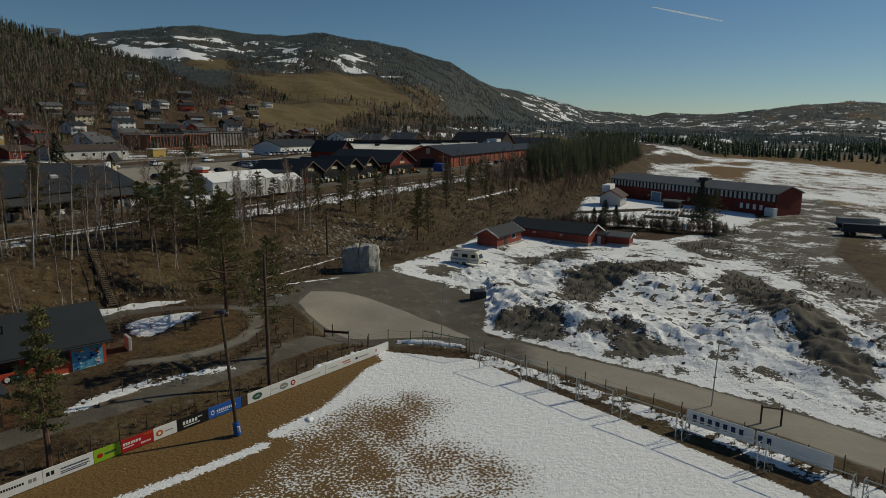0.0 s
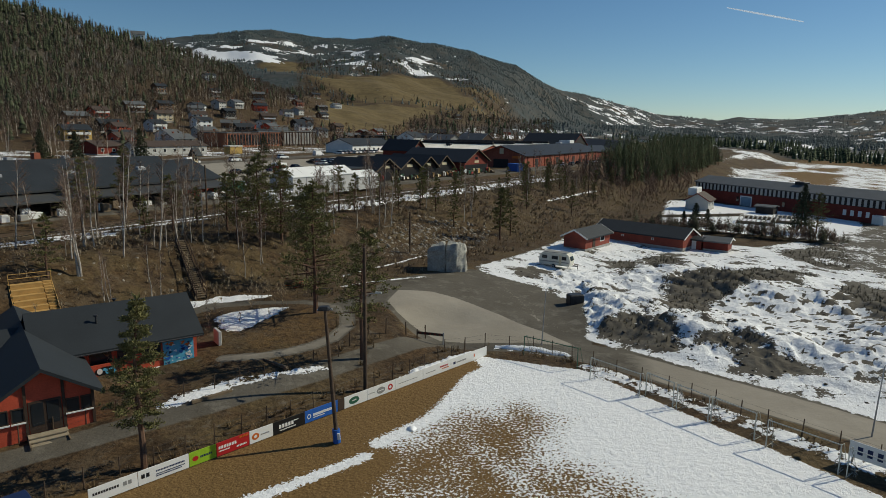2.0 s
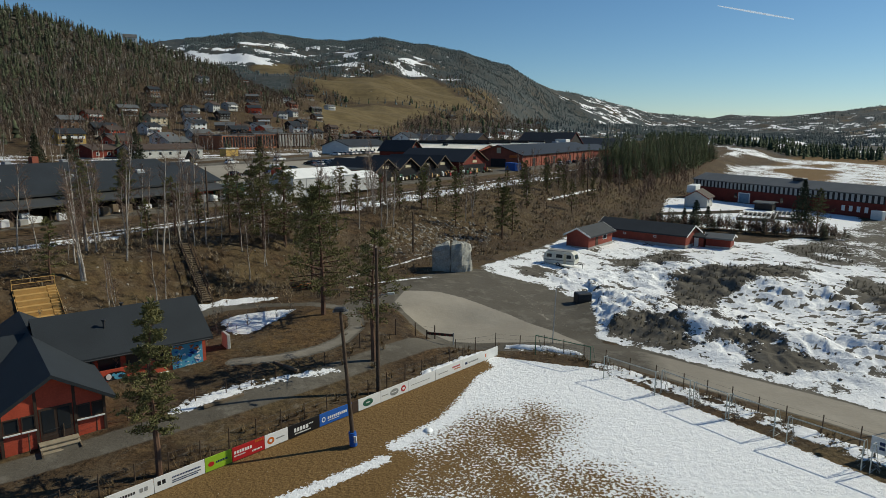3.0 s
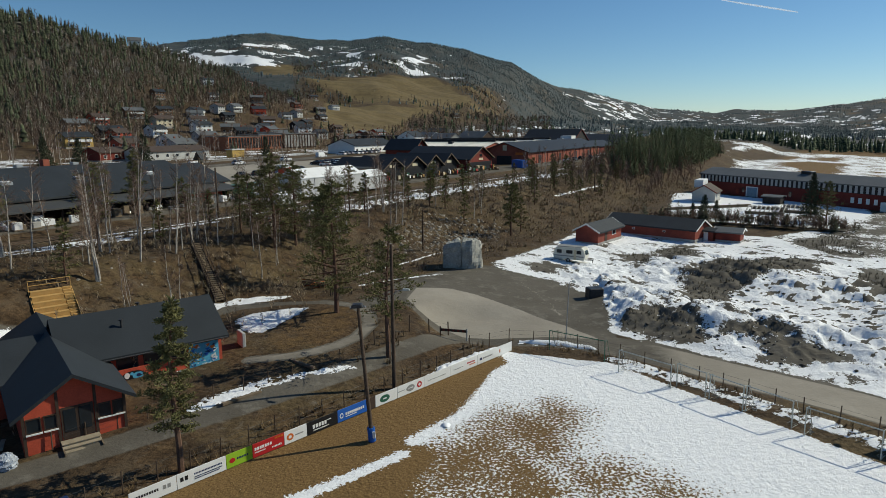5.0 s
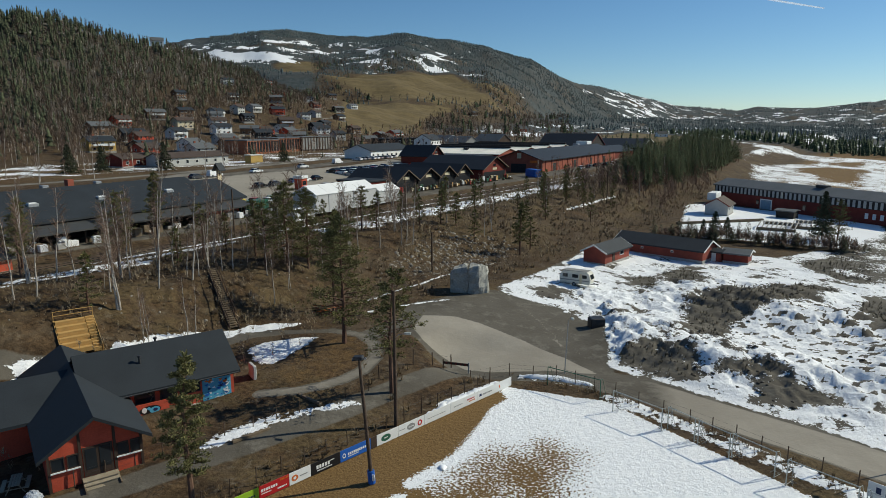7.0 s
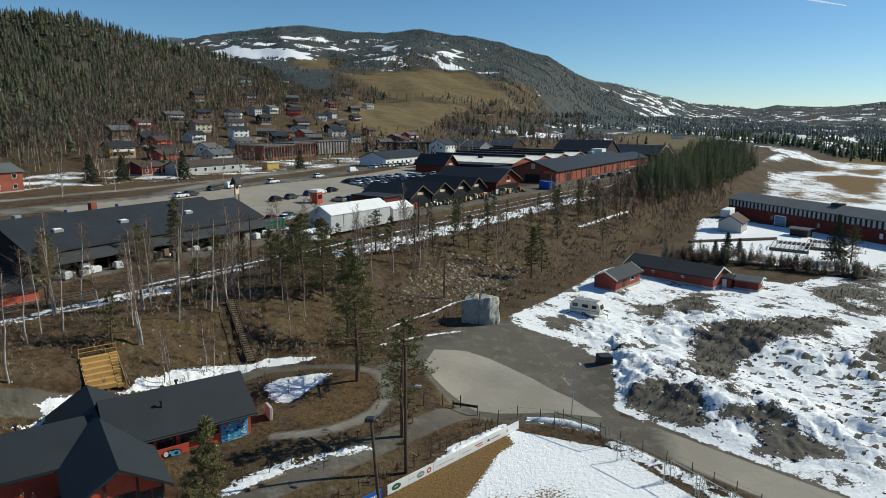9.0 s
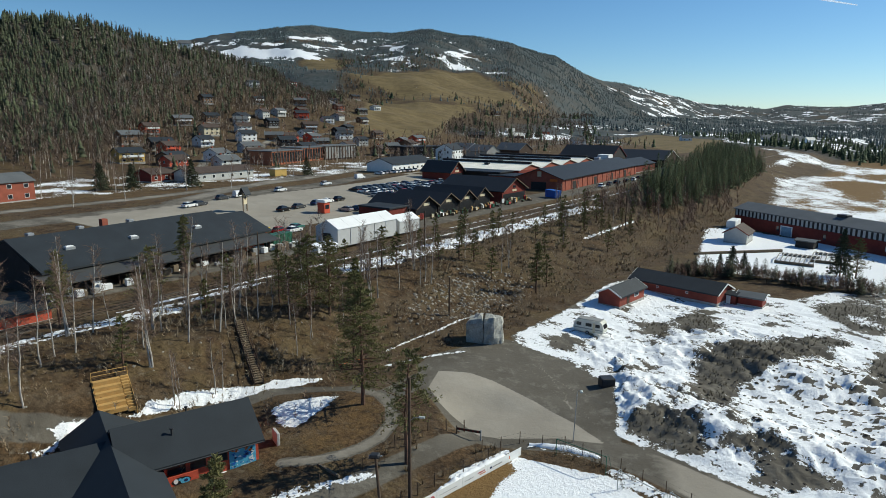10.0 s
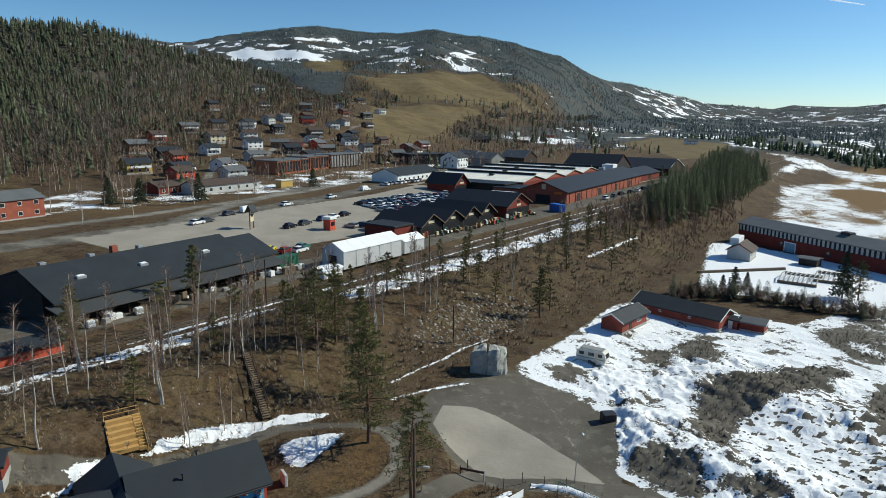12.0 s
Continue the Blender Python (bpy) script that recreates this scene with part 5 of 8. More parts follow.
def market_gable(s, u, W, D, eave, ridge, wall, group="row of gabled market halls"):
    """A hall with its gable to the railway."""
    x, y = rail(s, u)
    h = thing("market_hall", x, y, gz(x, y), RAIL_DEG + 90, "dark timber market hall with a steep black roof and open front", "building", group)
    part("wall", wall_shape(D, W, eave, ridge), wall, h)
    part("roof", roof_shape(D, W, eave, ridge, 0.6, 0.9), ROOF_BLACK, h)
    # black sheet over the solid gable stands for the shade within the front
    part("front_shade_panel", Shape().box(-D / 2 - 0.05, -W / 2 + 0.5, 0, -D / 2 - 0.004, W / 2 - 0.5, 2.7), BLACK, h, "black panel standing for the shaded inside of the shop front")
    k = (ridge - eave) / (W / 2)
    for sy in (-1, 1):
        yo = sy * (W / 2 + 0.6)
        e = eave - 0.6 * k
        b = Shape().add([(-D / 2 - 0.93, 0, ridge - 0.15), (-D / 2 - 0.93, yo, e - 0.15), (-D / 2 - 0.93, yo, e + 0.1), (-D / 2 - 0.93, 0, ridge + 0.1),
                         (-D / 2 - 0.89, 0, ridge - 0.15), (-D / 2 - 0.89, yo, e - 0.15), (-D / 2 - 0.89, yo, e + 0.1), (-D / 2 - 0.89, 0, ridge + 0.1)],
                        [(0, 1, 2, 3), (7, 6, 5, 4), (0, 4, 5, 1), (1, 5, 6, 2), (2, 6, 7, 3), (3, 7, 4, 0)])
        part("bargeboard", b, WOOD, h)
    part("sign_board", Shape().box(-D / 2 - 0.1, -1.3, 3.2, -D / 2 - 0.01, 1.3, 3.9), CREAM, h, "pale sign board")
    part("window", Shape().box(-D / 2 - 0.06, -0.8, 4.3, -D / 2 - 0.006, 0.8, 5.1), GLASS, h)
    return h


for s, u, W, D, e, r in ((58.2, 22.6, 9.4, 16, 3.0, 5.7), (68.3, 23.0, 9.6, 17, 3.0, 5.7), (77.4, 23.4, 8.6, 18, 3.0, 5.8), (86.2, 23.6, 8.6, 18, 3.0, 5.9), (104.5, 26.0, 15, 24, 3.9, 7.4)):
    market_gable(s, u, W, D, e, r, DARKWALL if W < 12 else RED_DARK)
market_gable(137, 66, 9.5, 14, 3.6, 7.4, RED_DARK, "gabled shop entrances at the car park")
flat_house("dark_kiosk", *rail(49.6, 22.5), RAIL_DEG, 7.2, 10.5, 3.2, RED_DARK, ROOF, "low dark red shop wing with a flat roof", "building")

# goods set out in front of the market halls
rng = random.Random(5)
for i in range(64):
    x, y = rail(rng.uniform(51, 110), rng.uniform(10.2, 13.4))
    w, d, hh = rng.uniform(0.5, 1.4), rng.uniform(0.4, 0.9), rng.uniform(0.5, 1.7)
    m, what = rng.choice(((WHITE, "white"), (WOOD, "brown wooden"), (TIMBER, "pale timber"), (GREEN_METAL, "green"), (CREAM, "cream"), (SIGNRED, "red")))
    h = thing("goods_rack", x, y, gz(x, y), RAIL_DEG + rng.uniform(-20, 20), what + " goods rack set out before the market hall", "rack", "goods before the market halls")
    part("shelf", Shape().box(-w / 2, -d / 2, 0.3, w / 2, d / 2, 0.36).box(-w / 2, -d / 2, 0, -w / 2 + 0.05, d / 2, hh).box(w / 2 - 0.05, -d / 2, 0, w / 2, d / 2, hh), WOOD, h)
    part("ware", Shape().bevel_box(-w / 2 + 0.06, -d / 2, 0.361, w / 2 - 0.06, d / 2, hh, 0.05), m, h)


def brick_hall():
    x, y = rail(188.5, 26.8)
    h = thing("brick_hall", x, y, gz(x, y), RAIL_DEG + 3.7, "long red hall with a black sheet roof", "building")
    L, W = 97, 19
    part("wall", wall_shape(L, W, 4.6, 8.0), BRICK, h, "red brick and board walls")
    rf = part("roof", roof_shape(L, W, 4.6, 8.0, 0.7, 0.8), ROOF_BLACK, h, "black sheet roof")
    for i in range(16):
        px = -L / 2 + 3 + i * 6.06
        part("pilaster", Shape().box(px - 0.2, -W / 2 - 0.14, -0.3, px + 0.2, -W / 2 - 0.003, 4.2), RED_DARK, h)
    for px in (-36, -12, 10, 30):
        part("loading_door", Shape().box(px - 1.6, -W / 2 - 0.08, 0, px + 1.6, -W / 2 - 0.005, 3.0), DARKWALL, h)
    part("gable_door", Shape().box(-L / 2 - 0.08, -3, 0, -L / 2 - 0.005, 3, 3.0), DARKWALL, h, "dark glazed shop front")
    part("sign_panel", Shape().box(-L / 2 - 0.09, -7.5, 3.4, -L / 2 - 0.005, -4.5, 4.3), ORANGE, h, "orange sign panel")
    part("gable_panel", Shape().box(-L / 2 - 0.09, -1.0, 5.0, -L / 2 - 0.005, 0.6, 7.0), CREAM, h, "pale upright panel")
    part("wing_wall", Shape().box(-L / 2 + 0.4, W / 2 + 0.004, -0.5, -L / 2 + 14, W / 2 + 12, 4.3), BRICK, h, "red brick side wing")
    part("wing_roof", Shape().bevel_box(-L / 2 - 0.2, W / 2 + 0.75, 4.303, -L / 2 + 14.4, W / 2 + 12.4, 4.7, 0.08), ROOF_BLACK, h)
    part("canopy", Shape().bevel_box(-L / 2 - 3.4, W / 2 + 1.2, 3.0, -L / 2 - 0.21, W / 2 + 11.5, 3.4, 0.05), ROOF_PALE, h, "pale canopy before the side wing")
    for py in (W / 2 + 1.6, W / 2 + 11.0):
        part("canopy_post", Shape().box(-L / 2 - 3.2, py - 0.1, -0.2, -L / 2 - 3.0, py + 0.1, 2.999), STEEL, h)
    part("rear_block", Shape().bevel_box(38, 1.5, 6.4, 45, 7, 9.4, 0.1), WHITE, rf)
    part("vent_box", Shape().bevel_box(30, 3.5, 6.0, 33, 6, 8.4, 0.1), STEEL, rf)


brick_hall()


def factory_bays():
    x, y = rail(196, 64)
    h = thing("factory_hall", x, y, gz(x, y), RAIL_DEG + 2, "factory of parallel bays with pale corrugated roofs", "building")
    n, B, D = 4, 21.0, 44.0
    part("wall", Shape().box(-n * B / 2, -D / 2, -0.8, n * B / 2, D / 2, 3.6), RED_DARK, h)
    for i in range(n):
        x0, d0 = -n * B / 2 + i * B, D / 2 + 2.5 * i
        s = Shape().extrude_x([(-B / 2, 3.6), (0, 5.7), (B / 2, 3.6)], -D / 2, d0)
        part("gable", Shape().add([(x0 + B / 2 + vy, vx, vz) for vx, vy, vz in s.v], [tuple(reversed(f)) for f in s.f]), BRICK, h, "red gable wall")
        r = roof_shape(D / 2 + d0, B, 3.7, 5.8, 0.0, 0.5, 0.15)
        rf = part("roof", Shape().add([(x0 + B / 2 + vy, vx + (d0 - D / 2) / 2, vz) for vx, vy, vz in r.v], [tuple(reversed(f)) for f in r.f]), ROOF_PALE, h, "pale corrugated roof")
        ribs = Shape()
        for k in range(44):
            yy = -D / 2 + (D / 2 + d0) * (k + 0.5) / 44
            for sgn in (-1, 1):
                xa, xb = x0 + B / 2, x0 + B / 2 + sgn * B / 2
                ribs.add([(xa, yy - 0.12, 5.87), (xb, yy - 0.12, 3.77), (xb, yy + 0.12, 3.77), (xa, yy + 0.12, 5.87), (xa, yy, 6.0), (xb, yy, 3.9)], [(0, 1, 5, 4), (4, 5, 2, 3)])
        part("roof_ribs", ribs, ROOF_PALE, rf)
        part("ridge_cap", Shape().bevel_box(x0 + B / 2 - 0.5, -D / 2 - 0.4, 5.9, x0 + B / 2 + 0.9, d0 + 0.3, 6.75, 0.15), DARKWALL, rf, "dark raised ridge cap")
        part("roof_vent", Shape().bevel_box(x0 + B * 0.3, -4 + 5 * (i % 3), 4.6, x0 + B * 0.3 + 1.6, -2 + 5 * (i % 3), 6.0, 0.1), DARK_METAL, rf)
    part("front_canopy", Shape().bevel_box(-n * B / 2 - 12, -D / 2 + 2, 3.2, -n * B / 2 - 0.1, D / 2 - 14, 3.7, 0.05), ROOF_BLACK, h)
    part("front_wall", Shape().box(-n * B / 2 - 11, -D / 2 + 3, -0.3, -n * B / 2 - 0.2, D / 2 - 15, 3.19), DARKWALL, h)


factory_bays()
gable_house("black_barn", *rail(262, 54), RAIL_DEG - 90, 30, 22, 5.5, 11.5, DARKWALL, ROOF_BLACK, "tall black-roofed barn behind the factory", "barn", trim=RED_DARK)
gable_house("black_barn", *rail(294, 42), RAIL_DEG - 90, 44, 28, 4.5, 9.2, BROWN, ROOF_BLACK, "wide black-roofed barn with a pale gable edge", "barn", trim=WHITE)
gable_house("red_annex", *rail(256, 30), RAIL_DEG, 30, 16, 4.0, 6.6, RED_DARK, ROOF_BLACK, "dark-roofed red annex beside the long hall", "building")


def container(s, u, turn, m, label):
    x, y = rail(s, u)
    h = thing("shipping_container", x, y, gz(x, y), RAIL_DEG + turn, label, "container")
    part("body", Shape().box(-3.0, -1.2, 0.1, 3.0, 1.2, 2.6), m, h)
    for i in range(14):
        part("rib", Shape().box(-2.9 + i * 0.43, -1.26, 0.2, -2.72 + i * 0.43, -1.203, 2.5), m, h)
    part("door_bar", Shape().box(-3.05, -0.6, 0.2, -3.003, -0.5, 2.5).box(-3.05, 0.5, 0.2, -3.003, 0.6, 2.5), STEEL, h)


container(121, 8.2, 60, BLUE, "bright blue shipping container beside the track")
container(8, 15, 10, GREEN_METAL, "green skip container behind the hall")


def sign_tower():
    h = on_rail("sign_tower", 30.4, 54.9, 20, "small roofed sign tower in the car park", "sign")
    for sx in (-0.9, 0.9):
        part("post", Shape().box(sx - 0.12, -0.12, -0.2, sx + 0.12, 0.12, 5.2), WOOD, h)
    part("sign_panel", Shape().box(-0.78, -0.15, 2.0, 0.78, 0.15, 5.0), CREAM, h)
    part("emblem", Shape().tube((0, -0.16, 3.7), (0, -0.19, 3.7), 0.45, n=16), BROWN, h)
    part("roof", roof_shape(2.6, 1.6, 5.2, 6.6, 0.3, 0.2), ROOF, h)


sign_tower()


def kiosk():
    h = on_rail("ticket_kiosk", 45.8, 40.9, 8, "small red kiosk with a white flat roof", "kiosk")
    part("body", Shape().bevel_box(-1.2, -1.2, 0, 1.2, 1.2, 3.0, 0.05), RED, h)
    part("roof", Shape().bevel_box(-1.5, -1.5, 3.003, 1.5, 1.5, 3.7, 0.12), WHITE, h)
    part("window", Shape().box(-0.8, -1.24, 1.2, 0.8, -1.203, 2.3), GLASS, h)


kiosk()

# ---- railway ----
def railway():
    h = thing("railway_track", *rail(0, 0), 7.03, RAIL_DEG, "single railway track on grey ballast", "railway", kind="structure")
    for sy in (-0.72, 0.72):
        part("steel_rail", Shape().extrude_x([(sy - 0.07, 0.12), (sy - 0.035, 0.28), (sy + 0.035, 0.28), (sy + 0.07, 0.12)], -110, 420), WOOD_POLE, h, "rusty steel rail")
    sl = Shape().bevel_box(-0.12, -1.25, -0.13, 0.12, 1.25, 0.03, 0.02).mesh("sleeper")
    sl.materials.append(WOOD)
    for i in range(260):
        ob = new("sleeper", sl)
        ob.parent = h
        ob.location = (-80 + i * 0.75, 0, 0)


railway()


# ---- a vapour trail high in the sky ----
def vapour_trail():
    m = bpy.data.materials.new("thin_vapour")
    m.use_nodes = True
    n, l = m.node_tree.nodes, m.node_tree.links
    blend, clear, white = n.new("ShaderNodeMixShader"), n.new("ShaderNodeBsdfTransparent"), n.new("ShaderNodeBsdfTranslucent")
    white.inputs["Color"].default_value = (0.9, 0.9, 0.92, 1)
    blend.inputs[0].default_value = 0.3
    l.new(clear.outputs[0], blend.inputs[1])
    l.new(white.outputs[0], blend.inputs[2])
    l.new(blend.outputs[0], n["Material Output"].inputs["Surface"])
    a, b, shape = Vector((1320, 4027, 745)), Vector((1700, 3900, 648)), Shape()
    for i in range(8):
        shape.tube(a.lerp(b, i / 8), a.lerp(b, (i + 1) / 8), 1.5 + 4.0 * math.sin(0.2 + 2.6 * i / 8), 1.5 + 4.0 * math.sin(0.2 + 2.6 * (i + 1) / 8), 8)
    solid("backdrop_vapour_trail", shape, m, "thin white vapour trail high in the blue sky", "cloud", kind="structure")


vapour_trail()


# ---- parked cars ----
def car_meshes(L=4.3, van=False):
    H = 1.95 if van else 1.46
    prof = [(-L / 2, 0.35), (-L / 2 - 0.02, 0.75), (-L / 2 + 0.15, 0.92), (L / 2 - 1.25, 0.95), (L / 2 - 0.1, 0.78), (L / 2, 0.4), (L / 2 - 0.1, 0.25), (-L / 2 + 0.1, 0.25)]
    s = Shape().extrude_x(prof, -0.86, 0.86)
    body = Shape().add([(y, -x, z) for x, y, z in s.v], s.f)
    if van:
        cab = [(-L / 2 + 0.05, 0.93), (-L / 2 + 0.12, H), (L / 2 - 1.7, H), (L / 2 - 0.95, 0.97)]
    else:
        cab = [(-L / 2 + 0.25, 0.93), (-L / 2 + 0.7, H - 0.06), (L / 2 - 2.1, H), (L / 2 - 1.15, 0.97)]
    v = []
    for sgn in (-1, 1):
        for i, (x, z) in enumerate(cab):
            w = 0.82 if i in (0, 3) else 0.64
            v.append((x, sgn * w, z))
    glasshouse = Shape().add(v, [(0, 1, 2, 3), (7, 6, 5, 4), (0, 4, 5, 1), (3, 2, 6, 7)])
    (ax, az), (bx, bz) = cab[1], cab[2]
    roof = Shape().bevel_box(ax - 0.02, -0.66, H - 0.08, bx + 0.02, 0.66, H + 0.03, 0.06)
    wheel = Shape().tube((0, -0.1, 0), (0, 0.1, 0), 0.32, n=12)
    rim = Shape().tube((0, -0.115, 0), (0, 0.115, 0), 0.19, n=10)
    return body, glasshouse, roof, wheel, rim


CAR_PAINT = [("white", mat("car_white", (0.75, 0.75, 0.75), 0.05, 0.3)), ("silver grey", mat("car_silver", (0.35, 0.36, 0.37), 0.05, 0.3, metal=0.5)), ("dark grey", mat("car_grey", (0.06, 0.062, 0.066), 0.05, 0.3)),
             ("black", mat("car_black", (0.012, 0.012, 0.014), 0.05, 0.25)), ("dark blue", mat("car_blue", (0.015, 0.035, 0.10), 0.05, 0.3)), ("red", mat("car_red", (0.30, 0.015, 0.015), 0.05, 0.3)), ("green", mat("car_green", (0.05, 0.16, 0.13), 0.05, 0.3)), ("yellow", mat("car_yellow", (0.6, 0.45, 0.03), 0.05, 0.3))]
CARS = {}


def car(x, y, turn, paint, van=False, z=None):
    key = (paint, van)
    z = gz(x, y) + 0.02 if z is None else z
    if key in CARS:
        return copy_thing(CARS[key], pose(x, y, z, 0, 0, turn))
    word, m = CAR_PAINT[paint]
    h = thing("van" if van else "car", x, y, z, turn, f"{word} {'van' if van else 'car'} standing on the tarmac", "van" if van else "car", "cars about the shops")
    body, cabin, roof, wheel, rim = car_meshes(4.9 if van else 4.3, van)
    b = part("body", body, m, h)
    part("glasshouse", cabin, m if van and paint == 0 else GLASS, h, "dark windows")
    part("roof", roof, m, h)
    L = 4.9 if van else 4.3
    for sx in (-1, 1):
        part("lamp", Shape().box(sx * L / 2 - 0.03, -0.8, 0.6, sx * L / 2 + 0.03, -0.45, 0.75), WHITE if sx > 0 else SIGNRED, b)
        part("lamp", Shape().box(sx * L / 2 - 0.03, 0.45, 0.6, sx * L / 2 + 0.03, 0.8, 0.75), WHITE if sx > 0 else SIGNRED, b)
        for sy in (-1, 1):
            mw = Shape().add([(px + sx * L * 0.31, py + sy * 0.78, pz + 0.32) for px, py, pz in wheel.v], wheel.f)
            w = part("wheel", mw, RUBBER, h)
            mr = Shape().add([(px + sx * L * 0.31, py + sy * 0.78, pz + 0.32) for px, py, pz in rim.v], rim.f)
            part("rim", mr, STEEL, w)
    CARS[key] = h
    return h


rng = random.Random(21)
for s, u, turn, p in ((42.5, 53.5, 8, 3), (49, 54.5, 5, 2), (58, 56.5, 10, 4), (63, 57, 12, 0), (69, 58, 8, 3), (53.5, 40, 95, 1), (56.5, 39, 92, 4), (60, 38.6, 96, 2), (63.5, 38.4, 90, 3), (67, 38.2, 93, 5), (70, 38, 90, 3), (18.5, 27, 15, 5), (21, 25, 5, 0), (24, 27.5, 12, 6), (17, 31, 30, 7), (30, 80, 8, 0), (34, 81, 6, 2)):
    car(*settle(*rail(s, u)), RAIL_DEG + turn, p)
for row, (u, s0, s1) in enumerate(((50, 84, 140), (55.5, 84, 146), (61.5, 88, 146), (67, 90, 140), (73, 92, 128), (44, 78, 112))):
    s = s0
    while s < s1:
        if rng.random() < 0.85:
            car(*settle(*rail(s, u + rng.uniform(-0.4, 0.4))), RAIL_DEG + 90 + rng.uniform(-5, 5) + (180 if rng.random() < 0.5 else 0), rng.choice((0, 0, 0, 0, 0, 1, 1, 1, 2, 3, 3, 4, 5)))
        s += rng.uniform(2.7, 3.4)
for s, u, p, v in ((47, 88, 2, False), (55, 89.5, 0, True), (74, 92, 0, False), (100, 96, 0, False), (128, 104, 0, True)):
    car(*settle(*rail(s, u)), RAIL_DEG + 4, p, v)
for i in range(9):
    car(*settle(*rail(150 + i * 3.3, 112 + 0.4 * (i % 3))), RAIL_DEG + 95, rng.choice((0, 1, 2, 3)))
for i in range(10):
    car(*settle(*rail(165 + i * 9, rng.uniform(8.5, 9.5))), RAIL_DEG + rng.uniform(-5, 5), rng.choice((0, 1, 2, 3)))

# ---- across the main road ----
def long_row(name, x, y, turn, L, W, H, wall, roof, label, n, pitched=True):
    wins = []
    for i in range(n):
        px = -L / 2 + L * (i + 0.5) / n
        for zz in ([1.0, 3.8] if H > 5 else [1.0]):
            wins.append(("F", px, zz, 1.3, 1.2))
    if pitched:
        return gable_house(name, x, y, turn, L, W, H, H + W * 0.18, wall, roof, label, "building", windows=wins)
    return flat_house(name, x, y, turn, L, W, H, wall, roof, label, "building", windows=wins)


def wx(s, u):
    return settle(*rail(s, u))


long_row("low_service_building", *wx(179, 123), RAIL_DEG + 6, 34, 14, 3.8, WHITE, ROOF, "white low building with a grey hipped roof by the main road", 9)
long_row("dark_workshop", *wx(290, 185), RAIL_DEG - 30, 46, 18, 6, DARKWALL, ROOF, "dark workshop building with a pale roof edge", 6, False)
gable_house("white_villa", *wx(265, 153), RAIL_DEG + 8, 14, 11, 6.5, 9.5, WHITE, ROOF, "tall white wooden house with a dark roof", windows=tuple(("F", p, z, 1.1, 1.3) for p in (-5, -1.7, 1.7, 5) for z in (1.0, 4.0)) + tuple(("L", p, z, 1.1, 1.3) for p in (-2.5, 2.5) for z in (1.0, 4.0)), chimney=(1, 0))
gable_house("grey_house", *wx(300, 150), RAIL_DEG + 80, 18, 12, 4.5, 8, GREYWALL, ROOF_GREY, "grey house with a pale roof", windows=(("F", 0, 1, 1.4, 1.2),))
gable_house("dark_house", *wx(322, 138), RAIL_DEG + 80, 20, 13, 5, 9, BROWN, ROOF_GREY, "brown house with a pale metal roof", windows=(("L", 0, 2, 1.4, 1.2),))
gable_house("dark_house", *wx(305, 168), RAIL_DEG + 75, 18, 12, 5, 8.5, DARKWALL, ROOF_GREY, "dark timber house with a grey roof", windows=(("L", 0, 2, 1.4, 1.2),), trim=WHITE)


def school_block(s, u, turn, L, W, H, wall, label, frames=True):
    x, y = settle(*rail(s, u))
    h = flat_house("school_block", x, y, RAIL_DEG + turn, L, W, H, wall, ROOF_GREY, label, "building", "school blocks across the road", base=-3)
    n = int(L / 2.2)
    for i in range(n):
        px = -L / 2 + L * (i + 0.5) / n
        part("facade_bay", Shape().box(px - 0.75, -W / 2 - 0.06, 0.6, px + 0.75, -W / 2 - 0.004, H - 0.5), GLASS if frames else GREYWALL, h)
        part("upright_fin", Shape().box(px + 0.85, -W / 2 - 0.3, 0.0, px + 1.05, -W / 2 - 0.004, H), wall, h)


WOODRED = mat("red_larch", (0.33, 0.12, 0.06), 0.2, 0.8, 0.8, 9)
school_block(160, 196, 14, 26, 13, 6.2, WOODRED, "long school block with red timber fins")
school_block(188, 204, 12, 24, 13, 6.6, WOODRED, "school block with red timber fins")
school_block(212, 206, 4, 26, 14, 7.2, BROWN, "dark school block with a broad flat roof", False)
long_row("terraced_row", *wx(88, 150), RAIL_DEG + 4, 30, 9, 3.4, VILLA_GREY, ROOF_BROWN, "row of pale terraced flats with brown roofs", 7)
long_row("terraced_row", *wx(70, 160), RAIL_DEG + 10, 18, 9, 3.2, RED_DARK, ROOF_BROWN, "red terraced houses with brown roofs", 4)
long_row("red_flats", *wx(-16, 133), RAIL_DEG + 10, 46, 11, 5.8, BRICK, ROOF_GREY, "two-storey red block of flats with a grey roof", 10)
flat_house("bus_shelter", *wx(116, 143), RAIL_DEG, 6, 3.5, 2.8, YELLOW, ROOF_PALE, "small yellow shelter by the road", "shelter")
gable_house("roadside_hut", *wx(-33, 62), RAIL_DEG + 30, 5, 5, 2.3, 3.6, GREYWALL, ROOF_PALE, "small pale hut at the end of the hall", "hut", plinth=False)

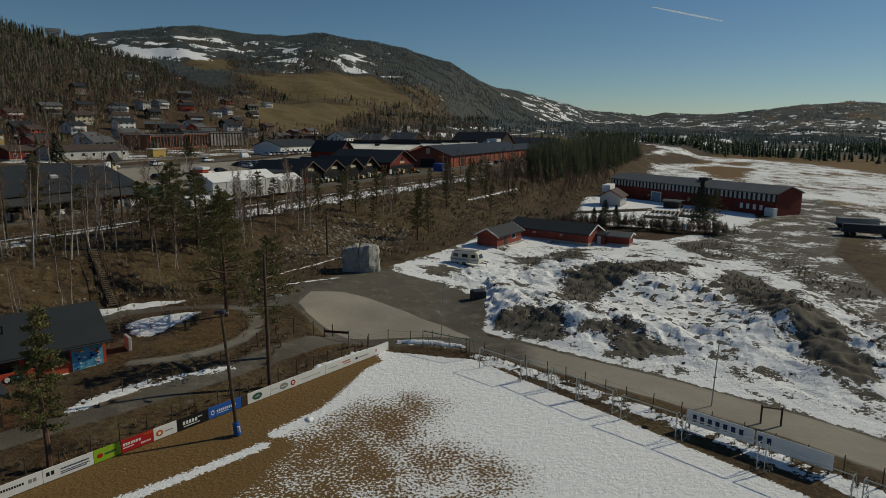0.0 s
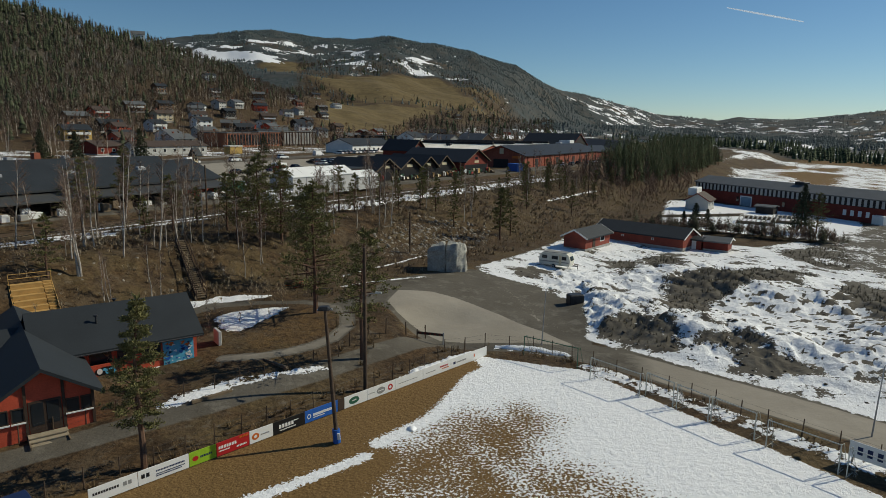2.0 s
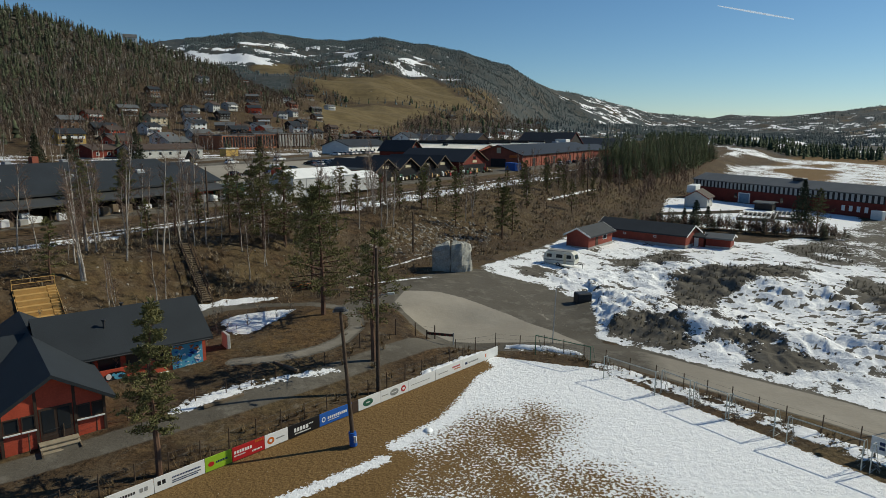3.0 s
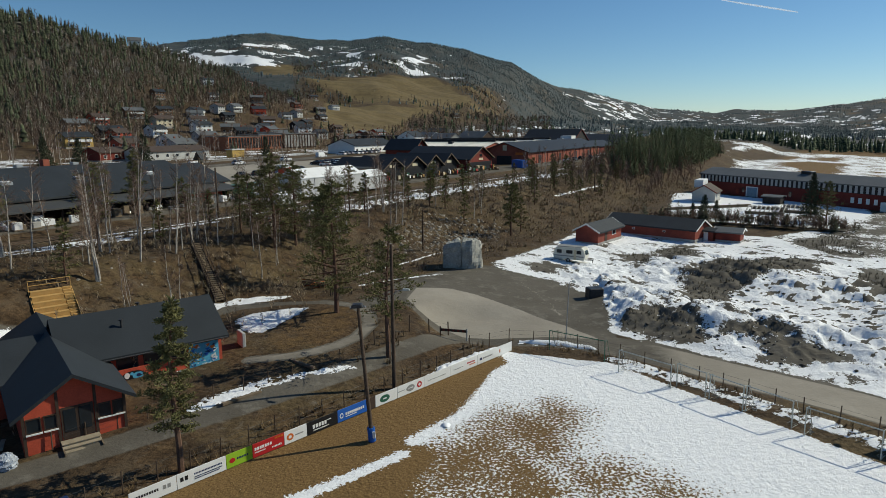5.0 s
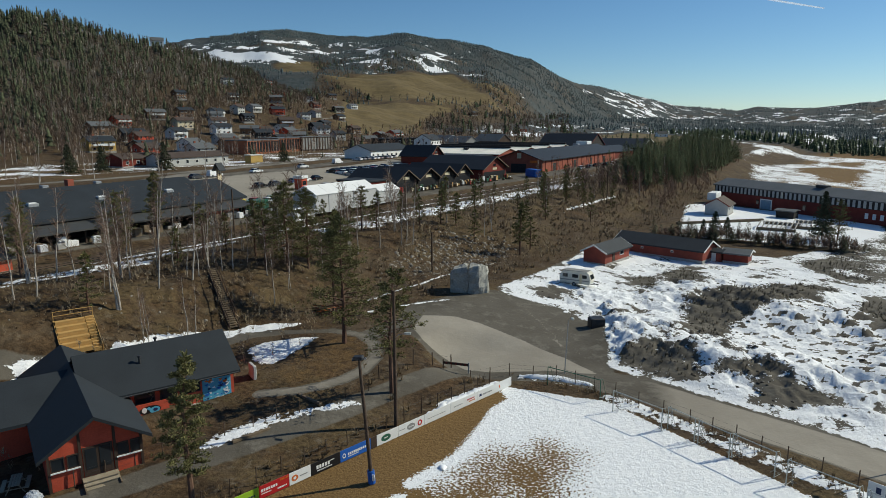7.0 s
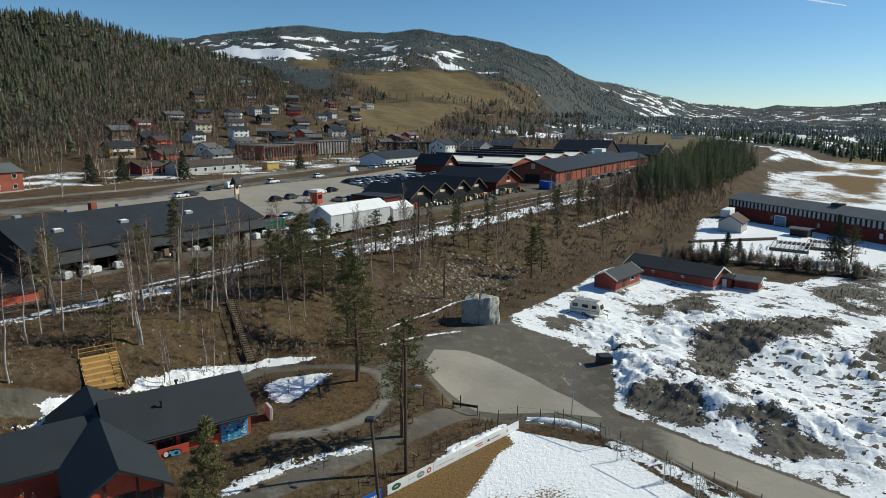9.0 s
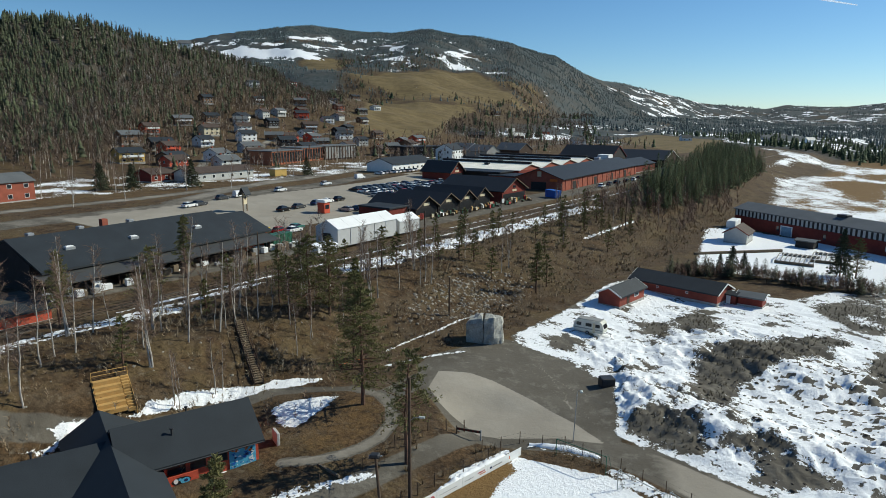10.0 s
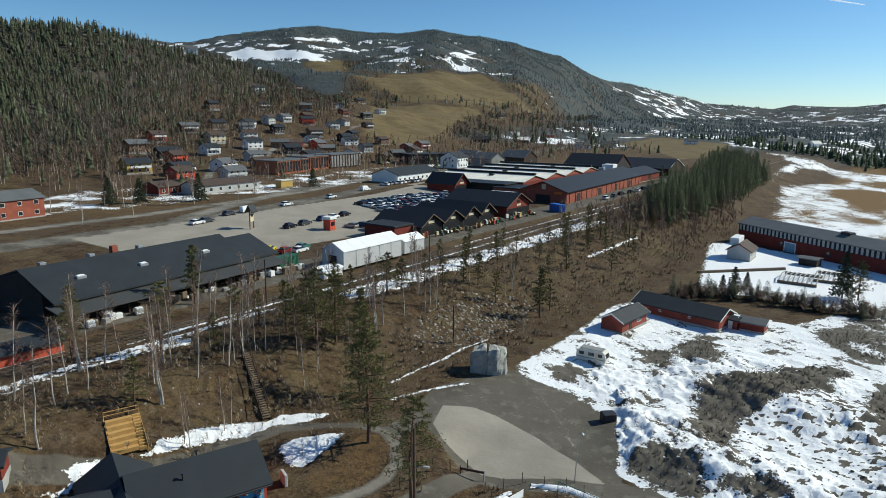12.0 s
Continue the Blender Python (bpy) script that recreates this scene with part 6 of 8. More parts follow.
# villas on the hillside
VILLAS = [(-245.5, 387.8, 20, RED, ROOF_BROWN), (-250, 436, 10, VILLA_BROWN, ROOF_GREY), (-206.3, 381.4, 25, WHITE, ROOF), (-171.1, 328.8, 35, WHITE, ROOF_GREY), (-202.4, 335.1, 30, RED, ROOF_BROWN),
          (-215.9, 459.9, 5, WHITE, ROOF_BROWN), (-175.9, 380.9, 15, VILLA_GREY, ROOF_GREY), (-239.4, 647.1, -10, VILLA_BROWN, ROOF_GREY), (-215.5, 513.3, 12, DARKWALL, ROOF), (-187.9, 516.4, 25, WHITE, ROOF),
          (-197.4, 290.8, 20, YELLOW, ROOF), (-170.9, 285.4, 28, RED, ROOF_BROWN), (-205, 760, 10, DARKWALL, ROOF_GREY), (-255, 700, 0, BRICK, ROOF_BROWN), (-260.8, 591.9, 8, VILLA_BROWN, ROOF),
          (-228, 560, 30, VILLA_GREY, ROOF_GREY), (-246, 470, 15, VILLA_BROWN, ROOF), (-186, 445, -15, VILLA_BROWN, ROOF_GREY), (-222, 420, 20, CREAM, ROOF_BROWN), (-160, 352, 10, VILLA_BROWN, ROOF_BROWN),
          (-180, 300, 40, VILLA_BROWN, ROOF), (-152, 300, 25, VILLA_GREY, ROOF_GREY), (-225, 610, 20, RED, ROOF_BROWN), (-196, 600, 5, WHITE, ROOF), (-178, 660, 15, VILLA_BROWN, ROOF), (-215, 700, 25, BRICK, ROOF_BROWN),
          (-240, 760, 5, WHITE, ROOF), (-275, 520, 18, VILLA_BROWN, ROOF), (-160, 470, 5, VILLA_BROWN, ROOF_GREY), (-168, 545, 12, DARKWALL, ROOF), (-150, 410, 20, VILLA_BROWN, ROOF), (-213, 345, 15, DARKWALL, ROOF), (-232, 345, 20, VILLA_BROWN, ROOF_GREY),
          (-286, 640, 10, WHITE, ROOF), (-290, 760, 10, RED, ROOF), (-205, 830, 20, WHITE, ROOF_GREY), (-240, 860, 10, VILLA_BROWN, ROOF)]
VILLAS = [(*settle(x, y), turn, wall, roof) for x, y, turn, wall, roof in VILLAS]
rng = random.Random(77)
for _ in range(1500):
    vs, vu = rng.uniform(140, 470), rng.uniform(150, 350)
    x, y = rail(vs, vu)
    woods_from = float(np.interp(vs, [80, 150, 230, 330, 420], [170, 235, 300, 330, 380]))
    if len(VILLAS) >= 74 or vu < 170 + 0.75 * max(0, vs - 250) or vu > woods_from + 20 or min(math.hypot(x - v[0], y - v[1]) for v in VILLAS) < 21:
        continue
    if float(inside(np.array([x]), np.array([y]), GOLD_FIELD)[0]) > -8 or float(seg_dist(np.array([x]), np.array([y]), HILL_ROAD)[0]) < 8 or min(math.hypot(x - b[0], y - b[1]) for b in (wx(150, 192), wx(186, 204), wx(212, 206), wx(88, 150), wx(179, 123), wx(290, 185), wx(265, 153))) < 26:
        continue
    VILLAS.append((x, y, rng.uniform(-10, 40), rng.choice((VILLA_BROWN, VILLA_BROWN, DARKWALL, WHITE, RED, VILLA_GREY, BRICK, CREAM)), rng.choice((ROOF, ROOF_GREY, ROOF_BROWN))))
rng = random.Random(8)
for x, y, turn, wall, roof in VILLAS:
    L, W = rng.uniform(8, 11.5), rng.uniform(7, 8.4)
    e = rng.uniform(4.2, 5.2)
    word = {RED: "red", WHITE: "white", VILLA_BROWN: "brown", VILLA_GREY: "grey", DARKWALL: "dark", YELLOW: "yellow", CREAM: "cream", BRICK: "rust-red"}[wall]
    wins = tuple(("F", p, z, 1.4, 1.1) for p in (-L * 0.32, 0.0, L * 0.32) for z in (0.8, 3.0)) + (("R", 0, 2.9, 1.3, 1.1), ("L", 0, 2.9, 1.3, 1.1))
    v = gable_house("villa", x, y, RAIL_DEG - 24 + turn, L, W, e, e + W * 0.23, wall, roof, f"{word} wooden villa with a pitched roof on the hillside", group="villas on the hillside", windows=wins, chimney=(rng.uniform(-3, 3), 0.6), over=0.8)
    if rng.random() < 0.6:
        part("balcony", Shape().box(-L * 0.4, -W / 2 - 1.6, 2.5, L * 0.4, -W / 2 - 0.005, 2.65).box(-L * 0.4, -W / 2 - 1.6, 2.66, L * 0.4, -W / 2 - 1.52, 3.5), WHITE if rng.random() < 0.5 else wall, v)

# farms and houses further off
FARMS = [(40, 640, 30, WHITE), (70, 700, 20, CREAM), (275, 800, 0, WHITE), (180, 820, 15, WHITE), (300, 900, 5, GREYWALL), (-20, 700, 25, BROWN), (-60, 660, 10, DARKWALL), (340, 870, 20, WHITE), (-30, 780, 10, WHITE), (10, 820, 10, BRICK)]
for x, y, turn, wall in FARMS:
    gable_house("farmhouse", x, y, turn, rng.uniform(10, 16), 8, 4, 7, wall, rng.choice((ROOF, ROOF_GREY, ROOF_PALE)), "farm building on the valley floor", group="farms on the valley floor", windows=(("F", -3, 1, 1.4, 1.2), ("F", 3, 1, 1.4, 1.2)))
rng = random.Random(9)
for i in range(70):
    a, r = radians(rng.uniform(3, 24)), rng.uniform(1080, 2100)
    x, y = -math.sin(a) * r, math.cos(a) * r
    if max(float(inside(np.array([x]), np.array([y]), p)[0]) for p in [GOLD_FIELD, HILL_FIELD, HIGH_FIELD] + HIGH_SNOW) > -25 or float(to_rail(x, y)[1]) > 660:
        continue
    gable_house("hill_farm", x, y, rng.uniform(30, 80), rng.uniform(10, 17), 9, 5, 8, rng.choice((WHITE, WHITE, RED, BROWN, GREYWALL, CREAM)), rng.choice((ROOF, ROOF_GREY, ROOF_BROWN)), "small farmhouse on the mountainside", group="farms on the mountainside")
gable_house("hilltop_house", *rail(287, 470), 30, 11, 8, 6.5, 9.5, WHITE, ROOF_GREY, "white house on the wooded hilltop", "house", windows=tuple(("F", q, z, 1.2, 1.2) for q in (-3.5, 0, 3.5) for z in (1.2, 4.0)))

# ---- playing field ----
BOARD_A, BOARD_B = Vector((-25.6, 33.2)), Vector((-4.4, 59.5))
BOARD_DIR = (BOARD_B - BOARD_A).normalized()
BOARD_TURN = math.degrees(math.atan2(BOARD_DIR.y, BOARD_DIR.x))


def ad_board(k0, k1, base, label, marks=(), half=False):
    """An advertising board along the touchline. marks: x0, z0, x1, z1 as shares of the board, and a material; or a disc."""
    p = BOARD_A + BOARD_DIR * ((k0 + k1) / 2)
    L, H = (k1 - k0) - 0.03, 0.98
    h = thing("advertising_board", p.x, p.y, 0.0, BOARD_TURN, label, "board", "advertising boards along the touchline")
    face = part("panel", Shape().bevel_box(-L / 2, -0.02, 0.06, L / 2, 0.02, H, 0.006), base, h)
    for i, (shape, a, b, c, d, m) in enumerate(marks):
        y = -0.022 - 0.003 * (i + 1)
        if shape == "bar":
            tall = (d - b) * H
            count = max(1, round((c - a) * L / (tall * 0.95)))
            for q in range(count if tall < 0.35 else 1):
                x0, x1 = -L / 2 + (a + (c - a) * q / count) * L, -L / 2 + (a + (c - a) * (q + 0.72) / count) * L
                part("lettering", Shape().box(x0, y, b * H, x1 if count > 1 and tall < 0.35 else -L / 2 + c * L, -0.0205, d * H), m, face, "unreadable lettering")
        else:
            cx, cz = -L / 2 + a * L, b * H
            n = 18
            v = [(cx + c * math.cos(6.28319 * q / n), yy, cz + d * math.sin(6.28319 * q / n)) for yy in (-0.0205, y) for q in range(n)]
            part("emblem", Shape().add(v, [tuple(range(n, 2 * n))] + [(q, (q + 1) % n, n + (q + 1) % n, n + q) for q in range(n)]), m, face, "round emblem")
    for sx in (-1, 1):
        part("post", Shape().box(sx * (L / 2 - 0.25) - 0.04, 0.021, -0.15, sx * (L / 2 - 0.25) + 0.04, 0.1, 0.95), WOOD, h)


ad_board(-0.4, 2.3, WHITE, "white advertising board with dark lettering beside the pitch", (("bar", 0.08, 0.5, 0.62, 0.66, BLACK), ("bar", 0.7, 0.45, 0.9, 0.7, GREYWALL)))
ad_board(2.3, 5.4, WHITE, "white advertising board with a blue roof outline", (("bar", 0.06, 0.45, 0.24, 0.72, BLACK), ("bar", 0.34, 0.58, 0.92, 0.68, NAVY), ("bar", 0.34, 0.4, 0.92, 0.46, NAVY), ("bar", 0.34, 0.28, 0.86, 0.34, NAVY)))
ad_board(5.4, 7.2, GREEN, "lime green advertising board with a small dark emblem", (("disc", 0.22, 0.5, 0.2, 0.16, SIGNRED), ("bar", 0.4, 0.45, 0.85, 0.58, NAVY)))
ad_board(7.2, 9.55, SIGNRED, "dark red advertising board with white lettering", (("bar", 0.06, 0.52, 0.62, 0.72, WHITE), ("bar", 0.06, 0.34, 0.4, 0.42, WHITE), ("bar", 0.6, 0.25, 0.92, 0.36, WHITE), ("bar", 0.7, 0.8, 0.99, 0.93, ORANGE)))
ad_board(9.55, 11.35, WHITE, "white advertising board with an orange disc", (("disc", 0.25, 0.5, 0.27, 0.24, ORANGE), ("disc", 0.25, 0.5, 0.12, 0.11, WHITE), ("bar", 0.48, 0.46, 0.85, 0.54, GREYWALL)))
ad_board(11.35, 13.95, BLACK, "black advertising board with large white lettering", (("bar", 0.18, 0.4, 0.66, 0.68, WHITE), ("bar", 0.66, 0.62, 0.8, 0.7, WHITE), ("bar", 0.2, 0.22, 0.72, 0.3, WHITE)))
ad_board(13.95, 16.9, BLUE, "bright blue advertising board with white lettering", (("disc", 0.12, 0.5, 0.16, 0.2, WHITE), ("disc", 0.12, 0.5, 0.1, 0.12, BLUE), ("bar", 0.24, 0.42, 0.85, 0.62, WHITE), ("bar", 0.24, 0.28, 0.6, 0.34, WHITE)))
ad_board(16.9, 17.5, BROWN, "short dark brown board end beside the pitch")
ad_board(17.5, 19.75, WHITE, "white advertising board with a green oval emblem", (("disc", 0.42, 0.5, 0.5, 0.28, GREEN_METAL), ("bar", 0.34, 0.45, 0.52, 0.55, WHITE)))
ad_board(19.75, 22.7, WHITE, "white advertising board with a grey oval and red disc", (("bar", 0.03, 0.5, 0.26, 0.56, GREYWALL), ("disc", 0.48, 0.5, 0.45, 0.27, GREYWALL), ("bar", 0.38, 0.46, 0.58, 0.54, WHITE), ("disc", 0.82, 0.5, 0.26, 0.25, SIGNRED), ("disc", 0.82, 0.5, 0.13, 0.12, WHITE)))
ad_board(22.7, 25.9, WHITE, "plain weathered white advertising board", (("bar", 0.1, 0.45, 0.8, 0.5, GREYWALL),))
ad_board(25.9, 29.4, WHITE, "white advertising board with small red lettering", (("bar", 0.1, 0.46, 0.45, 0.52, GREYWALL), ("bar", 0.6, 0.55, 0.9, 0.68, SIGNRED), ("bar", 0.68, 0.35, 0.92, 0.45, ORANGE)))
ad_board(29.4, 34.4, WHITE, "white advertising board with faint blue lettering", (("bar", 0.06, 0.4, 0.12, 0.62, NAVY), ("bar", 0.15, 0.44, 0.42, 0.56, GREYWALL), ("bar", 0.62, 0.4, 0.65, 0.7, ORANGE)))


def snow_bank(name, line, w, hgt, seed, label):
    """A melting heap of snow along a line on the ground."""
    rng = random.Random(seed)
    pts = []
    for (ax, ay), (bx, by) in zip(line[:-1], line[1:]):
        n = max(2, int(math.hypot(bx - ax, by - ay) / 0.35))
        pts += [(ax + (bx - ax) * i / n, ay + (by - ay) * i / n) for i in range(n)]
    pts.append(line[-1])
    v, f = [], []
    for i, (px, py) in enumerate(pts):
        qx, qy = pts[min(i + 1, len(pts) - 1)]
        rx, ry = pts[max(i - 1, 0)]
        d = Vector((qx - rx, qy - ry)).normalized()
        fade = math.sin(math.pi * min(1, max(0.03, i / (len(pts) - 1)))) ** 0.35
        ww = w * fade * (0.75 + 0.5 * rng.random())
        hh = hgt * fade * (0.6 + 0.7 * rng.random())
        for k, (o, hk) in enumerate(((-1, -0.05), (-0.75, 0.5), (-0.25, 1.0), (0.3, 0.9), (0.75, 0.45), (1, -0.05))):
            x, y = px - d.y * o * ww, py + d.x * o * ww
            v.append((x, y, gz(x, y) + hh * hk + 0.02))
    for i in range(len(pts) - 1):
        f += [(i * 6 + k, (i + 1) * 6 + k, (i + 1) * 6 + k + 1, i * 6 + k + 1) for k in range(5)]
    ob = solid(name, Shape().add(v, f), SNOW, label, "snow", "melting banks of snow")
    for p in ob.data.polygons:
        p.use_smooth = True
    return ob


def off(k, d):
    p = BOARD_A + BOARD_DIR * k
    return (p.x - BOARD_DIR.y * d, p.y + BOARD_DIR.x * d)


snow_bank("snow_bank", [off(23, 0.75), off(28, 0.85), off(33.2, 0.8)], 0.6, 0.75, 1, "white snow heaped behind the boards")
snow_bank("snow_bank", [off(11, 0.5), off(14, 0.6)], 0.3, 0.5, 2, "narrow strip of snow behind the boards")
snow_bank("snow_bank", [(-3.2, 62.2), (0.5, 61.9), (4.0, 60.4)], 0.55, 0.3, 6, "snow lying along the fence")
snow_bank("snow_bank", [off(18.6, -6.2), off(19.2, -5.6)], 0.35, 0.2, 13, "small heap of snow on the grass")


def tilted(name, x, y, z, lean_x, lean_y, label, category, group=""):
    h = thing(name, x, y, z, 0, label, category, group)
    h.matrix_basis = pose(x, y, z, lean_x, lean_y, 0)
    return h


def floodlight():
    h = tilted("floodlight_pole", -13.9, 41.6, 0, 0.5, -4.0, "wooden floodlight pole with a blue padded foot", "floodlight")
    part("pole", Shape().tube((0, 0, -0.2), (0, 0, 9.5), 0.15, 0.10, 10), WOOD_POLE, h)
    arm = part("crossarm", Shape().box(-0.5, -0.05, 9.3, 0.5, 0.05, 9.4), STEEL, h)
    part("lamp_head", Shape().bevel_box(-0.35, -0.45, 9.42, 0.35, 0.1, 9.62, 0.06), DARK_METAL, h, "grey floodlight housing")
    part("lamp_glass", Shape().box(-0.4, -0.5, 9.4, 0.4, 0.05, 9.419), GLASS, h)
    pad = part("pad", Shape().tube((0, 0, 0.05), (0, 0, 1.0), 0.26, n=14), BLUE, h, "blue foam padding")
    part("pad_label", Shape().box(0.12, -0.29, 0.35, 0.3, -0.2, 0.8), WHITE, pad)


floodlight()


def wooden_pole(x, y, hgt, arm=True, label="tall brown wooden utility pole"):
    h = thing("utility_pole", x, y, gz(x, y), 0, label, "pole", "wooden utility poles")
    part("pole", Shape().tube((0, 0, -0.3), (0, 0, hgt), 0.17, 0.11, 10), WOOD_POLE, h)
    if arm:
        part("lamp_arm", Shape().pipe([(0, 0, 7.7), (0.35, -0.1, 8.1), (0.95, -0.2, 8.25)], 0.035), STEEL, h)
        part("lamp", Shape().bevel_box(0.85, -0.32, 8.2, 1.4, -0.1, 8.34, 0.03), ALU, h)


wooden_pole(-13.7, 50.4, 11.8)
for x, y, hh in ((-16.5, 100.5, 6.5), (23.0, 184.4, 9), (-57.4, 85, 8), (-25.6, 131, 8), (-49, 100.5, 8)):
    wooden_pole(x, y, hh, False, "thin dark wooden pole on the railway bank")


def street_lamp(x, y, hgt, lean, label):
    h = tilted("street_lamp", x, y, gz(x, y), 0, lean, label, "lamp")
    part("pole", Shape().tube((0, 0, -0.2), (0, 0, hgt), 0.06, 0.04, 8), STEEL, h)
    part("arm", Shape().pipe([(0, 0, hgt), (0.1, -0.1, hgt + 0.25), (0.35, -0.35, hgt + 0.35)], 0.03), STEEL, h)
    part("lamp_head", Shape().bevel_box(0.2, -0.75, hgt + 0.3, 0.5, -0.25, hgt + 0.45, 0.05), ALU, h, "white lamp head")


street_lamp(1.4, 63.4, 5.6, 2, "slender grey street lamp at the road junction")
street_lamp(23.2, 46.2, 5.2, 2, "slender grey street lamp beside the road")


def goal(p, q, H, depth, label, net=True, m=None):
    """A goal between two posts, with its frame behind them."""
    m = m or ALU
    p, q = Vector(p), Vector(q)
    L = (q - p).length
    c = (p + q) / 2
    turn = math.degrees(math.atan2(q.y - p.y, q.x - p.x))
    h = thing("football_goal", c.x, c.y, 0.02, turn, label, "goal", "goals along the field's end")
    for sx in (-1, 1):
        part("post", Shape().tube((sx * L / 2, 0, 0), (sx * L / 2, 0, H), 0.04, n=8), m, h)
        part("stay", Shape().pipe([(sx * L / 2, 0, H), (sx * L / 2, depth * 0.35, H - 0.05), (sx * L / 2, depth, 0.05), (sx * L / 2, 0, 0.05)], 0.018), m, h)
    part("crossbar", Shape().tube((-L / 2, 0, H), (L / 2, 0, H), 0.04, n=8), m, h)
    part("ground_bar", Shape().tube((-L / 2, depth, 0.05), (L / 2, depth, 0.05), 0.02, n=6), m, h)
    if net:
        n = 9
        for sx in (-1, 1):
            s = Shape()
            rng = random.Random(int(L * 100) + sx)
            pts = []
            for i in range(26):
                k = i / 25
                pts.append((sx * (L / 2 - 0.05) + rng.uniform(-0.5, 0.12) * sx * (1.1 - k), depth * 0.1 + rng.random() * depth * 0.6 * (1.1 - k), H * 0.95 * k ** 1.8 + rng.random() * 0.25))
            s.pipe(pts, 0.024, 4)
            part("gathered_net", s, NET, h, "grey net gathered at the post")
    return h


goal((-0.5, 60.2), (4.1, 57.3), 2.0, 1.3, "green-framed training goal at the field corner", False, GREEN_METAL)
goal((4.9, 55.0), (8.3, 51.6), 2.0, 1.2, "white training goal standing by the fence")
goal((8.9, 52.0), (10.5, 50.0), 2.0, 1.0, "small white training goal by the fence")
goal((10.7, 49.7), (12.4, 47.6), 2.0, 1.0, "small white training goal by the fence")
goal((12.6, 47.6), (14.7, 45.0), 2.0, 1.2, "white training goal by the fence")
goal((15.1, 44.0), (18.2, 40.8), 2.0, 1.4, "white training goal before the large sign")
goal((18.5, 40.4), (22.0, 36.4), 2.0, 1.4, "white training goal before the large sign")
goal((22.3, 36.0), (25.6, 32.2), 2.0, 1.4, "white training goal further along the fence")
goal((26.0, 31.8), (29.0, 28.2), 2.0, 1.4, "white training goal at the far end of the fence")


def net_grid(p, q, H, depth):
    """The knotted net of the corner goal."""
    p, q = Vector(p), Vector(q)
    d = (q - p).normalized()
    b = Vector((-d.y, d.x))
    s, L = Shape(), (q - p).length
    for i in range(19):
        k = L * i / 18
        a = p + d * k + b * depth
        c = p + d * k + b * depth * 0.4
        s.tube((a.x, a.y, 0.06), (c.x, c.y, H - 0.05), 0.008, 0.008, 3)
    for j in range(8):
        z = 0.1 + (H - 0.15) * j / 7
        o = depth * (1 - 0.6 * j / 7)
        a, c = p + b * o, q + b * o
        s.tube((a.x, a.y, z), (c.x, c.y, z), 0.008, 0.008, 3)
    solid("goal_net", s, NET, "dark knotted net hung behind the corner goal", "net")


net_grid((-0.5, 60.2), (4.1, 57.3), 2.0, 1.3)


def big_sign(p, q, marks, label):
    p, q = Vector(p), Vector(q)
    L, c = (q - p).length, (p + q) / 2
    h = thing("advertising_sign", c.x, c.y, 0.0, math.degrees(math.atan2(q.y - p.y, q.x - p.x)), label, "sign", "large signs behind the goals")
    face = part("panel", Shape().bevel_box(-L / 2, -0.03, 0.55, L / 2, 0.03, 1.65, 0.01), WHITE, h)
    for a, b, m in marks:
        part("lettering", Shape().bevel_box(-L / 2 + a * L, -0.045, 0.85, -L / 2 + b * L, -0.031, 1.38, 0.003), m, face, "dark blue block lettering")
    for k in (-0.45, 0, 0.45):
        part("leg", Shape().box(k * L - 0.05, 0.031, -0.1, k * L + 0.05, 0.11, 1.5), WOOD, h)


big_sign((19.6, 42.4), (23.0, 38.9), [(0.10 + 0.115 * i, 0.10 + 0.115 * i + 0.062, NAVY) for i in range(7)], "white sign with a row of dark blue block marks")
big_sign((23.1, 38.8), (26.4, 35.3), [(0.03, 0.09, NAVY), (0.15, 0.21, NAVY)], "white sign with two dark blue block marks")


def fence(line, step, hgt, label, wires=(0.35, 0.7, 1.05), seed=0, r=0.045):
    """Posts with wires along a line."""
    rng = random.Random(seed)
    h = thing("wire_fence", line[0][0], line[0][1], 0, 0, label, "fence")
    ox, oy = line[0]
    pts = []
    for (ax, ay), (bx, by) in zip(line[:-1], line[1:]):
        n = max(1, round(math.hypot(bx - ax, by - ay) / step))
        pts += [(ax + (bx - ax) * i / n, ay + (by - ay) * i / n) for i in range(n)]
    pts.append(line[-1])
    tops = []
    for px, py in pts:
        z = gz(px, py)
        hh = hgt * rng.uniform(0.9, 1.08)
        lx, ly = rng.uniform(-0.05, 0.05), rng.uniform(-0.05, 0.05)
        part("post", Shape().tube((px - ox, py - oy, z - 0.3), (px - ox + lx, py - oy + ly, z + hh), r, r * 0.85, 6), WOOD_POLE, h)
        tops.append((px - ox, py - oy, z))
    for w in wires:
        part("wire", Shape().pipe([(a, b, c + w * hgt / 1.2) for a, b, c in tops], 0.006, 3), DARK_METAL, h)


fence([(-8.0, 59.8), (-4.2, 62.3), (0.5, 61.9), (5.6, 58.2), (11.0, 53.1), (16.5, 47.2), (23, 40.4), (33, 29)], 2.3, 1.35, "wire fence on wooden posts between field and road", seed=1)
fence([off(33, 1.6), off(26, 1.7), off(18, 1.8), off(8, 1.8), off(-4, 2.0)], 2.0, 1.35, "wire fence on dark posts behind the advertising boards", seed=2)
fence([(-17.0, 55.0), (-20.5, 51.6), (-25.0, 47.6), (-30.2, 43.0), (-34.4, 38.8)], 2.2, 1.2, "low wire fence between footway and nursery garden", seed=3)
fence([(-10.2, 63.8), (-13.8, 61.2), (-16.5, 57.4)], 2.4, 1.5, "wooden posts along the edge of the gravel", wires=(0.9,), seed=4, r=0.07)
fence([(46, 139), (56, 135), (66, 141)], 2.5, 1.6, "dark fence before the garden", seed=6)


